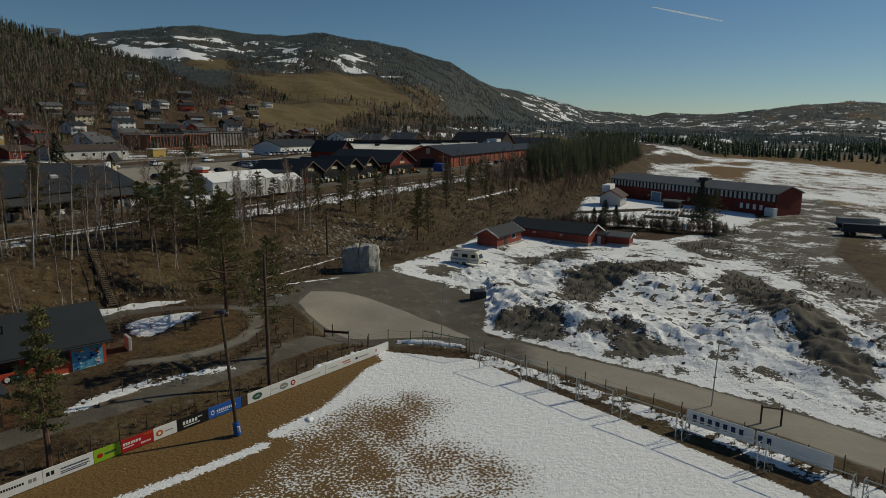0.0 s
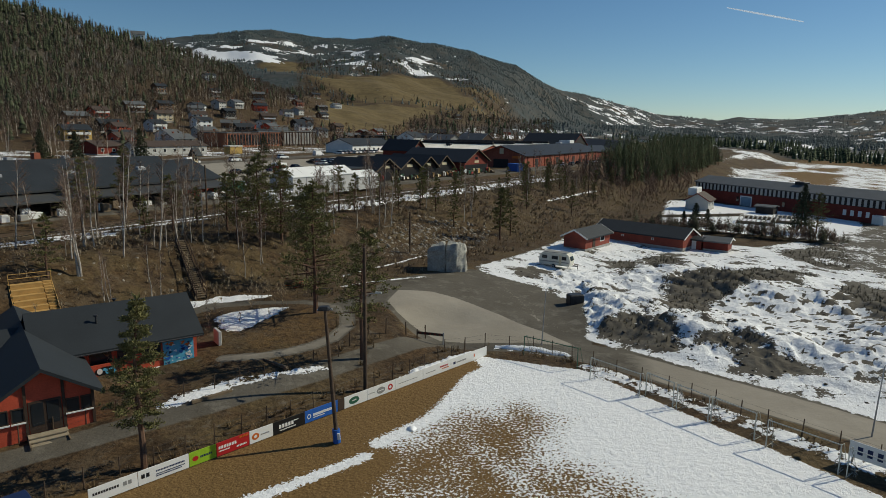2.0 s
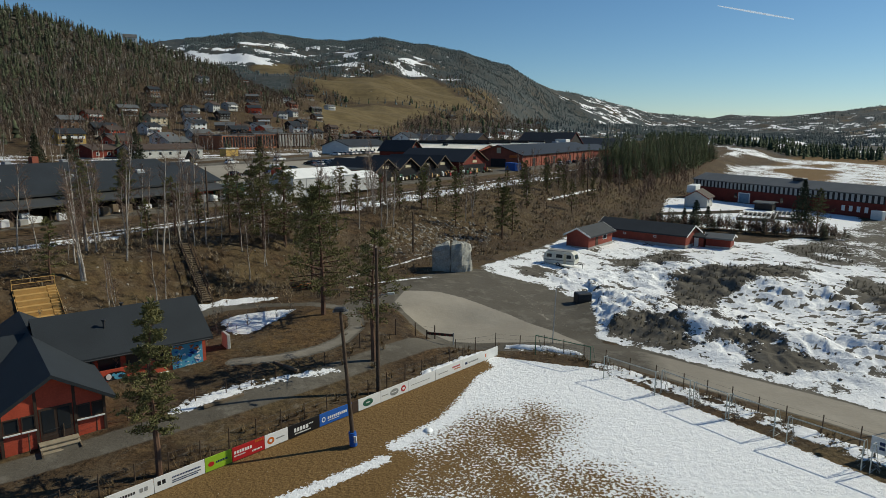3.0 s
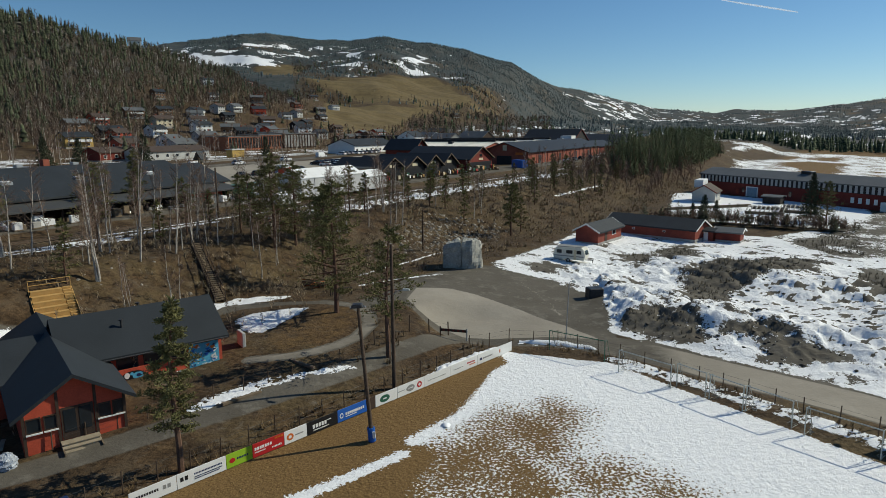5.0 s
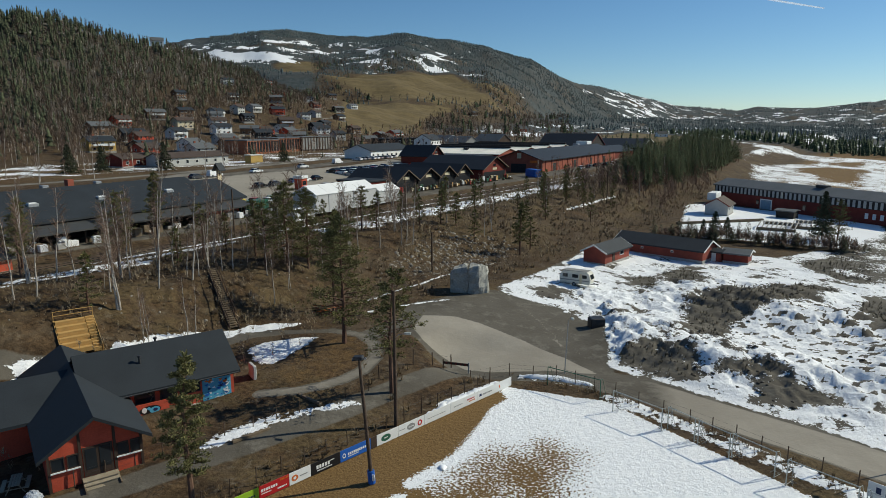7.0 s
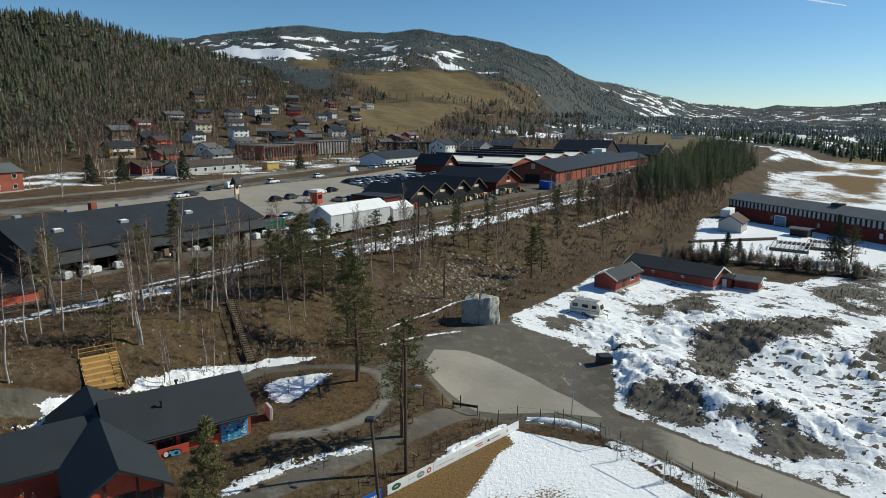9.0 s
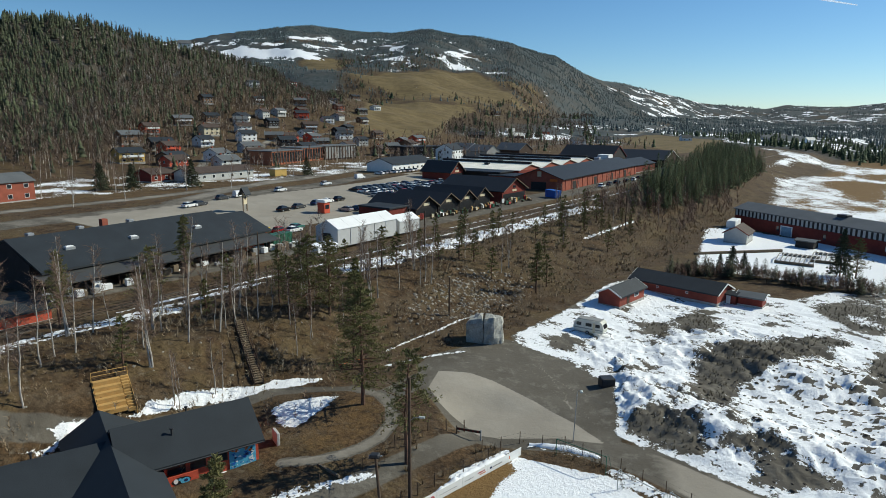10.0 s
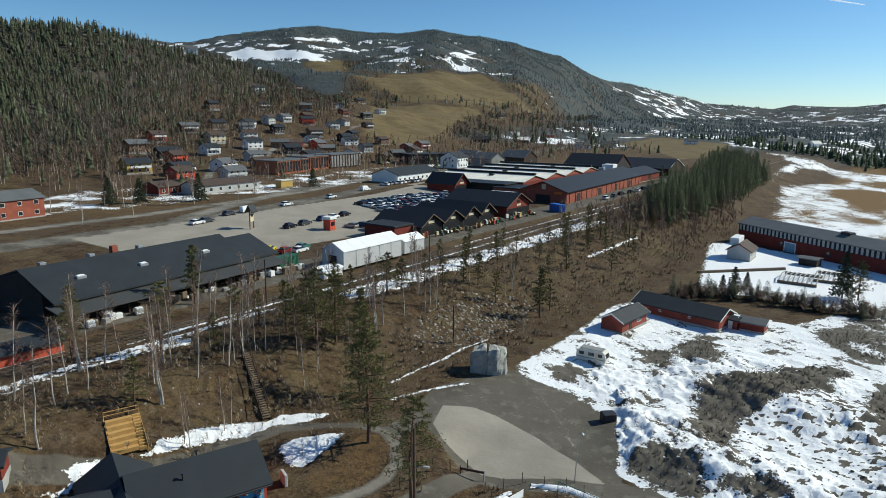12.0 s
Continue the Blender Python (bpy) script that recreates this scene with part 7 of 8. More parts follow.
def barrier():
    h = thing("road_barrier", -9.6, 62.4, gz(-9.6, 62.4), -12, "dark striped barrier gate across the footway", "gate")
    part("boom", Shape().box(-1.3, -0.05, 0.75, 1.3, 0.05, 1.0), BROWN, h)
    for i in range(5):
        part("stripe", Shape().box(-1.1 + i * 0.5, -0.056, 0.78, -0.9 + i * 0.5, -0.0505, 0.97), RED_DARK, h)
    part("post", Shape().tube((1.35, 0, -0.2), (1.35, 0, 1.15), 0.07, n=8), CONCRETE, h)
    part("post", Shape().tube((-1.35, 0, -0.2), (-1.35, 0, 1.2), 0.07, n=8), WOOD_POLE, h)


barrier()


def frame_gate(x, y, turn):
    h = thing("frame_gate", x, y, gz(x, y), turn, "small dark frame standing by the road", "gate")
    for sx in (-0.7, 0.7):
        part("post", Shape().box(sx - 0.06, -0.06, -0.2, sx + 0.06, 0.06, 1.5), BROWN, h)
    part("top_bar", Shape().box(-0.75, -0.05, 1.3, 0.75, 0.05, 1.42), WOOD, h)


frame_gate(26.3, 42.8, -20)


def slope_stairs():
    x0, y0, x1, y1 = -35.7, 68.9, -42.4, 78.0
    n = 30
    z0, z1 = gz(x0, y0), gz(x1, y1)
    turn = math.degrees(math.atan2(y1 - y0, x1 - x0))
    L = math.hypot(x1 - x0, y1 - y0)
    h = thing("slope_stairs", x0, y0, z0, turn, "long dark wooden stairs up the railway slope", "stairs")

    def zz(k):
        return (z1 - z0 + 0.5) * k

    tread = Shape().bevel_box(-0.16, -0.5, -0.05, 0.16, 0.5, 0.03, 0.01).mesh("tread")
    tread.materials.append(WOOD)
    for i in range(n):
        ob = new("tread", tread)
        ob.parent = h
        ob.location = (L * (i + 0.5) / n, 0, zz((i + 0.5) / n) + 0.2)
    for sy in (-0.55, 0.55):
        part("stringer", Shape().add([(0, sy - 0.04, -0.1), (L, sy - 0.04, zz(1) - 0.1), (L, sy - 0.04, zz(1) + 0.3), (0, sy - 0.04, 0.3), (0, sy + 0.04, -0.1), (L, sy + 0.04, zz(1) - 0.1), (L, sy + 0.04, zz(1) + 0.3), (0, sy + 0.04, 0.3)], [(0, 1, 2, 3), (7, 6, 5, 4), (0, 4, 5, 1), (3, 2, 6, 7), (0, 3, 7, 4), (1, 5, 6, 2)]), BROWN, h)
        part("handrail", Shape().tube((0, sy, 1.2), (L, sy, zz(1) + 1.2), 0.05, n=5), BROWN, h)
        for i in range(7):
            part("rail_post", Shape().tube((L * i / 6, sy, zz(i / 6)), (L * i / 6, sy, zz(i / 6) + 1.2), 0.04, n=5), BROWN, h)


slope_stairs()

# odds and ends
# plain box added in place of a dark lump of earth
solid("dark_lump_box", Shape().bevel_box(-0.9, -0.7, 0, 0.9, 0.7, 1.25, 0.1), DARK_METAL, "dark box standing for a lump of earth in the snow", "skip", at=(6.4, 77.8, gz(6.4, 77.8) - 0.1, 0, 0, 15))


def dugout():
    h = thing("team_shelter", -29.0, 29.6, -0.3, BOARD_TURN, "dark blue team shelter at the end of the boards", "shelter")
    part("back", Shape().box(-1.8, 0.55, 0, 1.8, 0.62, 1.9), NAVY, h)
    part("roof", Shape().bevel_box(-1.9, -0.75, 1.903, 1.9, 0.7, 2.0, 0.03), NAVY, h)
    for sx in (-1.8, 1.74):
        part("side", Shape().box(sx, -0.6, 0, sx + 0.06, 0.549, 1.9), NAVY, h)
    part("bench", Shape().box(-1.7, 0.1, 0.4, 1.7, 0.5, 0.46), WOOD, h)


dugout()


def wrapped_bale():
    rng = random.Random(2)
    v, f, n, rows = [], [], 26, 13
    for k in range(rows):
        t = k / (rows - 1)
        for i in range(n):
            a = 6.28319 * i / n
            r = 0.62 * (1 - (2 * t - 0.75) ** 2 * 0.42) * rng.uniform(0.84, 1.08) * (0.25 if k == rows - 1 else 1)
            v.append((r * math.cos(a), r * math.sin(a), -0.1 + 1.1 * t + rng.uniform(-0.05, 0.05)))
    f = [(k * n + i, k * n + (i + 1) % n, (k + 1) * n + (i + 1) % n, (k + 1) * n + i) for k in range(rows - 1) for i in range(n)]
    f.append(tuple(range((rows - 1) * n, rows * n)))
    solid("wrapped_bale", Shape().add(v, f), mat("crumpled_plastic", (0.34, 0.37, 0.42), 0.35, 0.35, 3, 14, 0.6), "bale wrapped in crumpled grey-white plastic beside the footway", "bale", at=(-35.9, 36.7, gz(-35.9, 36.7), 0, 0, 0))


wrapped_bale()


def picnic_bench(x, y, turn):
    h = thing("picnic_bench", x, y, gz(x, y), turn, "pale wooden picnic bench beside the nursery wall", "bench")
    for k in range(4):
        part("table_board", Shape().bevel_box(-0.9, -0.36 + 0.18 * k, 0.72, 0.9, -0.20 + 0.18 * k, 0.76, 0.008), STEP_WOOD, h)
    for sy in (-1, 1):
        part("seat_board", Shape().bevel_box(-0.9, sy * 0.74 - 0.14, 0.43, 0.9, sy * 0.74 + 0.14, 0.47, 0.008), STEP_WOOD, h)
    for px in (-0.65, 0.65):
        part("crossbar", Shape().box(px - 0.03, -0.85, 0.36, px + 0.03, 0.85, 0.429), STEP_WOOD, h)
        for sy in (-1, 1):
            part("leg", Shape().tube((px + 0.06, sy * 0.62, -0.08), (px + 0.06, sy * 0.2, 0.72), 0.045, n=4), STEP_WOOD, h)


BENCH = (NURSERY_C[0] - 5.4 * math.cos(radians(AX)) + 9.0 * math.sin(radians(AX)), NURSERY_C[1] - 5.4 * math.sin(radians(AX)) - 9.0 * math.cos(radians(AX)))
picnic_bench(*BENCH, AX + 80)
for i, (x, y, t) in enumerate(((-26.5, 75.6, 25), (-25.4, 76.6, 30), (-27.6, 76.3, 12))):
    h = thing("brushwood_pile", x, y, gz(x, y), t, "pile of cut branches with orange ends by the slope", "pile", "brushwood by the slope")
    rng = random.Random(i)
    for k in range(16):
        a = rng.uniform(-0.5, 0.5)
        part("branch", Shape().tube((-1.1 * math.cos(a), -1.1 * math.sin(a) + rng.uniform(-0.4, 0.4), 0.1 + 0.05 * k), (1.1 * math.cos(a), 1.1 * math.sin(a) + rng.uniform(-0.4, 0.4), 0.15 + 0.04 * k), 0.05, 0.02, 5), ORANGE if k % 7 == 0 else BROWN, h)
h = thing("kicksled_rack", -23.0, 72.3, gz(-23, 72.3), 20, "dark bicycle rack by the gravel", "rack")
part("frame", Shape().pipe([(-1.2, 0, 0), (-1.2, 0, 0.8), (1.2, 0, 0.8), (1.2, 0, 0)], 0.05), DARK_METAL, h)
for i in range(6):
    part("hoop", Shape().pipe([(-1 + 0.4 * i, -0.3, 0), (-1 + 0.4 * i, -0.3, 0.6), (-1 + 0.4 * i, 0.3, 0.6), (-1 + 0.4 * i, 0.3, 0)], 0.02, 4), DARK_METAL, h)
for i, (x, y, t) in enumerate(((-24.6, 46.2, 50), (-21.8, 52.4, -35))):
    solid("timber_beam", Shape().bevel_box(-1.6, -0.12, 0, 1.6, 0.12, 0.22, 0.02), WOOD, "weathered timber beam lying in the grass", "beam", at=(x, y, gz(x, y), 0, 0, t))

# ---- trees ----
def tuft(s, rng, c, size, n=9, up=0.35, wide=0.075):
    """A spray of needles: thin blades fanning from one place."""
    for _ in range(n):
        a, e = rng.uniform(0, 6.283), rng.uniform(-0.5, 1.0) + up
        d = Vector((math.cos(a) * math.cos(e), math.sin(a) * math.cos(e), math.sin(e)))
        b = d.cross(Vector((rng.uniform(-1, 1), rng.uniform(-1, 1), 0.3))).normalized() * size * wide
        p = Vector(c) + d * size * 0.1
        q = Vector(c) + d * size * rng.uniform(0.7, 1.2)
        k = len(s.v)
        s.v += [tuple(p - b * 0.5), tuple(p + b * 0.5), tuple(q + b), tuple(q - b)]
        s.f.append((k, k + 1, k + 2, k + 3))


def pine_tree(seed, H, start, spread, limbs, label, tufts=5, group="pines about the slope"):
    """A Scots pine: bare stem below, an uneven crown of limbs with needle sprays."""
    rng = random.Random(seed)
    h = thing("pine_tree", 0, 0, -200, 0, label, "tree", group)
    bend = [(0.25 * math.sin(seed + k * 0.9) * k / 6, 0.2 * math.cos(seed * 2 + k) * k / 6, H * k / 6) for k in range(7)]
    st = Shape()
    for k in range(6):
        r0, r1 = 0.018 * H * (1 - k / 6.6) + 0.02, 0.018 * H * (1 - (k + 1) / 6.6) + 0.02
        st.tube(Vector(bend[k]) - Vector((0, 0, 0.3 if k == 0 else 0)), bend[k + 1], r0, r1, 7)
    part("trunk", st, PINE_BARK, h)

    def stem(z):
        t = z / H * 6
        k = min(5, int(t))
        return Vector(bend[k]).lerp(Vector(bend[k + 1]), t - k)

    lb, crown = Shape(), Shape()
    for i in range(limbs):
        z = H * (start + (0.98 - start) * (i / limbs) ** 0.9)
        t = (z / H - start) / (1 - start)
        reach = spread * (0.25 + 0.95 * (1 - t) ** 0.8) * min(1.0, 0.55 + 2.2 * t) * rng.uniform(0.45, 1.2)
        a = i * 2.4 + rng.uniform(-0.6, 0.6)
        p = stem(z)
        q = p + Vector((math.cos(a) * reach, math.sin(a) * reach, reach * rng.uniform(-0.2, 0.35)))
        lb.tube(p, q, 0.012 + 0.02 * reach, 0.008, 4)
        for k in range(int(tufts * 4.2)):
            u = rng.uniform(0.3, 1.05)
            c = p.lerp(q, u) + Vector((rng.gauss(0, 0.16), rng.gauss(0, 0.16), rng.gauss(0.05, 0.14))) * reach * 0.55
            tuft(crown, rng, c, rng.uniform(0.13, 0.27) * (0.7 + 0.03 * H), 9, 0.35, 0.11)
    for k in range(8):
        tuft(crown, rng, stem(H * rng.uniform(0.93, 1.0)), 0.5)
    part("branchwork", lb, PINE_BARK, h)
    part("crown", crown, NEEDLES, h, "grey-green needles")
    return h


def spruce_tree(seed, H, spread, label, m=None, group="spruces about the slope"):
    rng = random.Random(seed)
    h = thing("spruce_tree", 0, 0, -200, 0, label, "tree", group)
    part("trunk", Shape().tube((0, 0, -0.3), (0, 0, H), 0.016 * H, 0.02, 7), PINE_BARK, h)
    crown = Shape()
    n = int(H * 11)
    for i in range(n):
        t = (i + 0.5) / n
        z = H * (0.07 + 0.93 * t)
        reach = spread * (1 - t) ** 0.8 * rng.uniform(0.75, 1.12) + 0.12
        a = i * 2.4 + rng.uniform(-0.3, 0.3)
        for k in range(3):
            u = (0.35, 0.7, 1.0)[k]
            tuft(crown, rng, (math.cos(a) * reach * u, math.sin(a) * reach * u, z - 0.22 * reach * u), 0.26 + 0.11 * reach, 10, 0.0, 0.18)
    part("crown", crown, m or NEEDLES_HILL, h, "dense dark needles")
    return h


def birch_tree(seed, H, label, forks=2, group="bare birches on the slope"):
    rng = random.Random(seed)
    h = thing("birch_tree", 0, 0, -200, 0, label, "tree", group)
    stems, lb, tw = Shape(), Shape(), Shape()
    for fork in range(forks):
        top = Vector((rng.uniform(-0.9, 0.9), rng.uniform(-0.9, 0.9), H * (1 - 0.13 * fork)))
        base = Vector((0.12 * fork, 0.08 * fork, -0.3))
        prev = base
        pts = [base]
        for k in range(1, 7):
            p = base.lerp(top, k / 6) + Vector((rng.gauss(0, 0.08), rng.gauss(0, 0.08), 0))
            stems.tube(prev, p, 0.0085 * H * (1 - (k - 1) / 6.3) + 0.012, 0.0085 * H * (1 - k / 6.3) + 0.012, 6)
            pts.append(p)
            prev = p
        for i in range(20):
            t = 0.3 + 0.68 * i / 20
            k = min(5, int(t * 6))
            p = pts[k].lerp(pts[k + 1], t * 6 - k)
            a, ln = rng.uniform(0, 6.283), H * 0.2 * (1.15 - t) * rng.uniform(0.7, 1.2) + 0.4
            q = p + Vector((math.cos(a) * ln * 0.6, math.sin(a) * ln * 0.6, ln * rng.uniform(0.6, 1.0)))
            lb.tube(p, q, 0.035, 0.015, 3)
            for _ in range(12):
                b = p.lerp(q, rng.uniform(0.3, 1.0))
                e = b + Vector((rng.gauss(0, 0.4), rng.gauss(0, 0.4), rng.uniform(-0.2, 0.75)))
                tw.tube(b, e, 0.014, 0.006, 3)
    part("trunk", stems, BIRCH, h, "white birch bark")
    part("branchwork", lb, TWIGS, h)
    part("crown", tw, TWIGS, h, "bare brown twigs")
    return h


def plant(ob, x, y, turn, k=1.0, sink=0.0, lean=(0, 0)):
    return copy_thing(ob, pose(x, y, gz(x, y) - sink, lean[0], lean[1], turn) @ Matrix.Scale(k, 4))


def first(ob, x, y, turn, k=1.0):
    ob.matrix_basis = pose(x, y, gz(x, y), 0, 0, turn) @ Matrix.Scale(k, 4)


PINES = [pine_tree(1, 13.4, 0.14, 3.9, 66, "dense grey-green pine on the lawn beside the path", 7), pine_tree(2, 10.8, 0.24, 1.85, 60, "slender pine with a bare lower trunk", 6), pine_tree(3, 11.5, 0.30, 3.2, 46, "tall open pine with a bare trunk", 5), pine_tree(4, 6.5, 0.12, 1.6, 30, "young bushy pine on the bank", 4)]
first(PINES[0], -21.8, 65.1, 0)
first(PINES[1], -24.9, 37.0, 40)
first(PINES[2], -14.9, 55.2, 0)
first(PINES[3], -28.0, 113.3, 0)
for i, x, y, t, k in ((0, -34.9, 85.4, 70, 0.92), (0, -33.0, 88.6, 160, 0.85), (2, -26.4, 78.2, 30, 1.05), (2, -37.2, 83.2, 200, 0.8), (1, -60.0, 96.6, 10, 0.95), (1, -66.0, 75.0, 120, 0.85), (3, -17.7, 125.8, 0, 1.0), (1, -2.2, 119.5, 80, 0.9),
                      (3, -0.2, 124.0, 60, 0.95), (2, -63.5, 71.5, 60, 0.75), (3, 4.2, 161, 10, 1.1), (3, 10.9, 174, 50, 1.0), (3, 14.7, 182, 80, 1.2), (3, -12.4, 149, 120, 0.9), (3, -23.9, 135, 200, 0.9), (3, -37, 110.4, 20, 0.8), (3, -8, 158, 20, 0.7), (3, 0, 167, 20, 0.8), (3, 6, 184, 70, 0.9), (3, -19, 146, 20, 0.6), (2, -40.5, 88.0, 90, 0.7), (1, -30.0, 92.0, 20, 0.8)):
    plant(PINES[i], x, y, t, k)
SPRUCES = [spruce_tree(6, 6.5, 1.9, "dark bushy spruce on the slope"), spruce_tree(7, 10.5, 2.6, "dense dark conifer beside the yard")]
first(SPRUCES[0], 42.5, 151.5, 20, 0.85)
plant(PINES[3], -48.6, 62.3, 0, 0.95)
first(SPRUCES[1], 64.5, 148.5, 0)
plant(PINES[0], 67.0, 146.8, 80, 0.66)
plant(SPRUCES[0], 45.5, 152.5, 90, 0.75)
plant(SPRUCES[0], 39.5, 150.0, 150, 0.7)
plant(SPRUCES[0], -141, 190, 60, 1.6)
plant(SPRUCES[0], -134, 196, 10, 1.5)
plant(SPRUCES[0], -118, 205, 100, 1.7)
plant(SPRUCES[0], -96, 258, 100, 1.4)
BIRCHES = [birch_tree(1, 13.0, "tall bare birch with a forked white trunk", 3), birch_tree(2, 11.5, "slim bare birch with a white trunk", 1), birch_tree(5, 10.0, "thin bare birch on the bank", 1)]
first(BIRCHES[0], -46.8, 64.4, 0)
first(BIRCHES[1], -45.5, 70.7, 30)
first(BIRCHES[2], -28.6, 96.0, 90)
rng = random.Random(17)
for x, y in ((-53.2, 52.9), (-55.2, 53.6), (-56.5, 59.6), (-55.9, 64.2), (-43.3, 74.7), (-57.1, 62.4), (-58.2, 70.5), (-38.2, 91.1), (-25.7, 104.3), (-22.2, 110.5), (-21.1, 110.3), (-58.3, 86.0), (-46.1, 104.0), (-62.0, 60.0), (-50.4, 73.0), (-40.6, 80.5), (-28.0, 98.5), (-46.6, 90.2), (-52.8, 83.4), (-60.4, 54.2), (-47.8, 78.6), (-35.6, 97.6), (-63, 50.5), (-58.0, 49.0), (-53, 90), (-43, 98)):
    plant(rng.choice(BIRCHES[1:]), x, y, rng.uniform(0, 360), rng.uniform(0.75, 1.12), lean=(rng.uniform(-4, 4), rng.uniform(-4, 4)))
for i in range(34):
    s, u = rng.uniform(15, 175), rng.uniform(-28, -5)
    x, y = rail(s, u)
    plant(BIRCHES[2], x, y, rng.uniform(0, 360), rng.uniform(0.55, 0.9))
for x, y in ((-122, 152), (-128, 160), (-104, 205), (-98, 214), (-115, 196), (-133, 186), (-150, 205), (-146, 170), (-95, 240), (-118, 168), (-108, 228)):
    plant(rng.choice(BIRCHES), x, y, rng.uniform(0, 360), rng.uniform(0.8, 1.2))


for i in range(32):
    s, u = rng.uniform(-42, 14), rng.uniform(-27, -6)
    x, y = rail(s, u)
    if math.hypot(x + 39.5, y - 74) > 4:
        plant(BIRCHES[2], x, y, rng.uniform(0, 360), rng.uniform(0.4, 0.75), lean=(rng.uniform(-3, 3), rng.uniform(-3, 3)))


for i, x, y in [(2 + k % 2, *rail(-34 + 5.3 * k, -9 - 6.5 * ((k * 37) % 10) / 10)) for k in range(10)]:
    plant(PINES[i], x, y, 47 * i + 29 * x, rng.uniform(0.6, 0.9))
for k in range(16):
    x, y = rail(-44 + 4.1 * k, -7 - 15 * ((k * 43) % 16) / 16)
    plant(BIRCHES[k % 2], x, y, 77 * k, rng.uniform(0.7, 1.05), lean=(rng.uniform(-3, 3), rng.uniform(-3, 3)))
for i in range(34):
    x, y = rail(rng.uniform(12, 135), rng.uniform(-31, -6))
    plant(PINES[3], x, y, rng.uniform(0, 360), rng.uniform(0.5, 1.0))


# woods that nobody could count
def stem_template(n=1, w=0.012):
    v = [(-w, 0, -0.03), (w * 0.5, w, -0.03), (w * 0.5, -w, -0.03), (0, 0, 0.95)]
    return np.array(v), np.array([(0, 1, 3), (1, 2, 3), (2, 0, 3)])


def bare_template(seed, n=26):
    """The twigs of a bare tree: thin rising slivers."""
    rng = random.Random(seed)
    v, f = [], []
    for i in range(n):
        z = rng.uniform(0.28, 0.9)
        a, ln = rng.uniform(0, 6.283), (1.05 - z) * rng.uniform(0.25, 0.5) + 0.08
        p = np.array((0.01 * math.cos(a), 0.01 * math.sin(a), z))
        q = p + np.array((math.cos(a) * ln * 0.6, math.sin(a) * ln * 0.6, ln * rng.uniform(0.5, 0.9)))
        b = np.array((-math.sin(a), math.cos(a), 0)) * 0.014
        k = len(v)
        v += [p - b, p + b, q]
        f.append((k, k + 1, k + 2))
        m = (p + q) / 2
        for _ in range(2):
            e = m + np.array((rng.gauss(0, 0.06), rng.gauss(0, 0.06), rng.uniform(0.03, 0.13)))
            k = len(v)
            v += [m - b * 0.6, m + b * 0.6, e]
            f.append((k, k + 1, k + 2))
    return np.array(v), np.array(f)


def scatter(name, templates, places, material, label, category, seed=1, wide=1.0):
    """One mesh of many copies: places are rows of x, y, z, height."""
    gen = np.random.default_rng(seed)
    vs, fs, k = [], [], 0
    for x, y, z, hgt in places:
        v, f = templates[gen.integers(len(templates))]
        a = gen.uniform(0, 6.283)
        c, s = math.cos(a), math.sin(a)
        w = hgt * gen.uniform(0.8, 1.25) * wide
        p = np.stack([(v[:, 0] * c - v[:, 1] * s) * w + x, (v[:, 0] * s + v[:, 1] * c) * w + y, v[:, 2] * hgt + z], -1)
        vs.append(p)
        fs.append(f + k)
        k += len(v)
    vs, fs = np.concatenate(vs), np.concatenate(fs)
    mesh = bpy.data.meshes.new(name)
    mesh.vertices.add(len(vs))
    mesh.vertices.foreach_set("co", vs.ravel())
    mesh.loops.add(fs.size)
    mesh.loops.foreach_set("vertex_index", fs.ravel().astype(np.int32))
    mesh.polygons.add(len(fs))
    mesh.polygons.foreach_set("loop_start", (np.arange(len(fs)) * 3).astype(np.int32))
    mesh.update(calc_edges=True)
    mesh.materials.append(material)
    return tagged(new(name, mesh), label, category, kind="stuff")


def spots(n, seed, box, keep, hgt):
    """Random places in a box of the railway's frame where keep(s, u, x, y) allows them."""
    gen = np.random.default_rng(seed)
    s, u = gen.uniform(box[0], box[1], n), gen.uniform(box[2], box[3], n)
    x, y = RAIL_O[0] + s * RAIL_D[0] + u * RAIL_N[0], RAIL_O[1] + s * RAIL_D[1] + u * RAIL_N[1]
    ok = gen.random(n) < keep(s, u, x, y)
    x, y = x[ok], y[ok]
    return np.stack([x, y, ground(x, y) - 0.15, gen.uniform(hgt[0], hgt[1], len(x))], -1)


def spire_template(seed, n=48, width=0.15, blade=0.10, low=0.05):
    """A pointed conifer of drooping sprays, feathered and uneven."""
    rng = random.Random(seed)
    v, f = [], []
    for i in range(n):
        z = low + (0.97 - low) * ((i + 0.5) / n) ** 1.15
        a = i * 2.4 + rng.uniform(-0.5, 0.5)
        r = width * (1 - z) ** 0.75 * rng.uniform(0.6, 1.25) + 0.015
        c, s_ = math.cos(a), math.sin(a)
        w = blade * (0.35 + 0.65 * (1 - z)) * rng.uniform(0.7, 1.2)
        k = len(v)
        v += [(0, 0, z + w * 0.75), (c * r - s_ * w * 0.4, s_ * r + c * w * 0.4, z - w * 0.25), (c * r * 1.1, s_ * r * 1.1, z - w * 0.55), (c * r + s_ * w * 0.4, s_ * r - c * w * 0.4, z - w * 0.25)]
        f += [(k, k + 1, k + 2), (k, k + 2, k + 3)]
    k = len(v)
    v += [(-0.008, 0, 0.9), (0.008, 0.006, 0.9), (0, 0, 1.0)]
    f.append((k, k + 1, k + 2))
    return np.array(v), np.array(f)


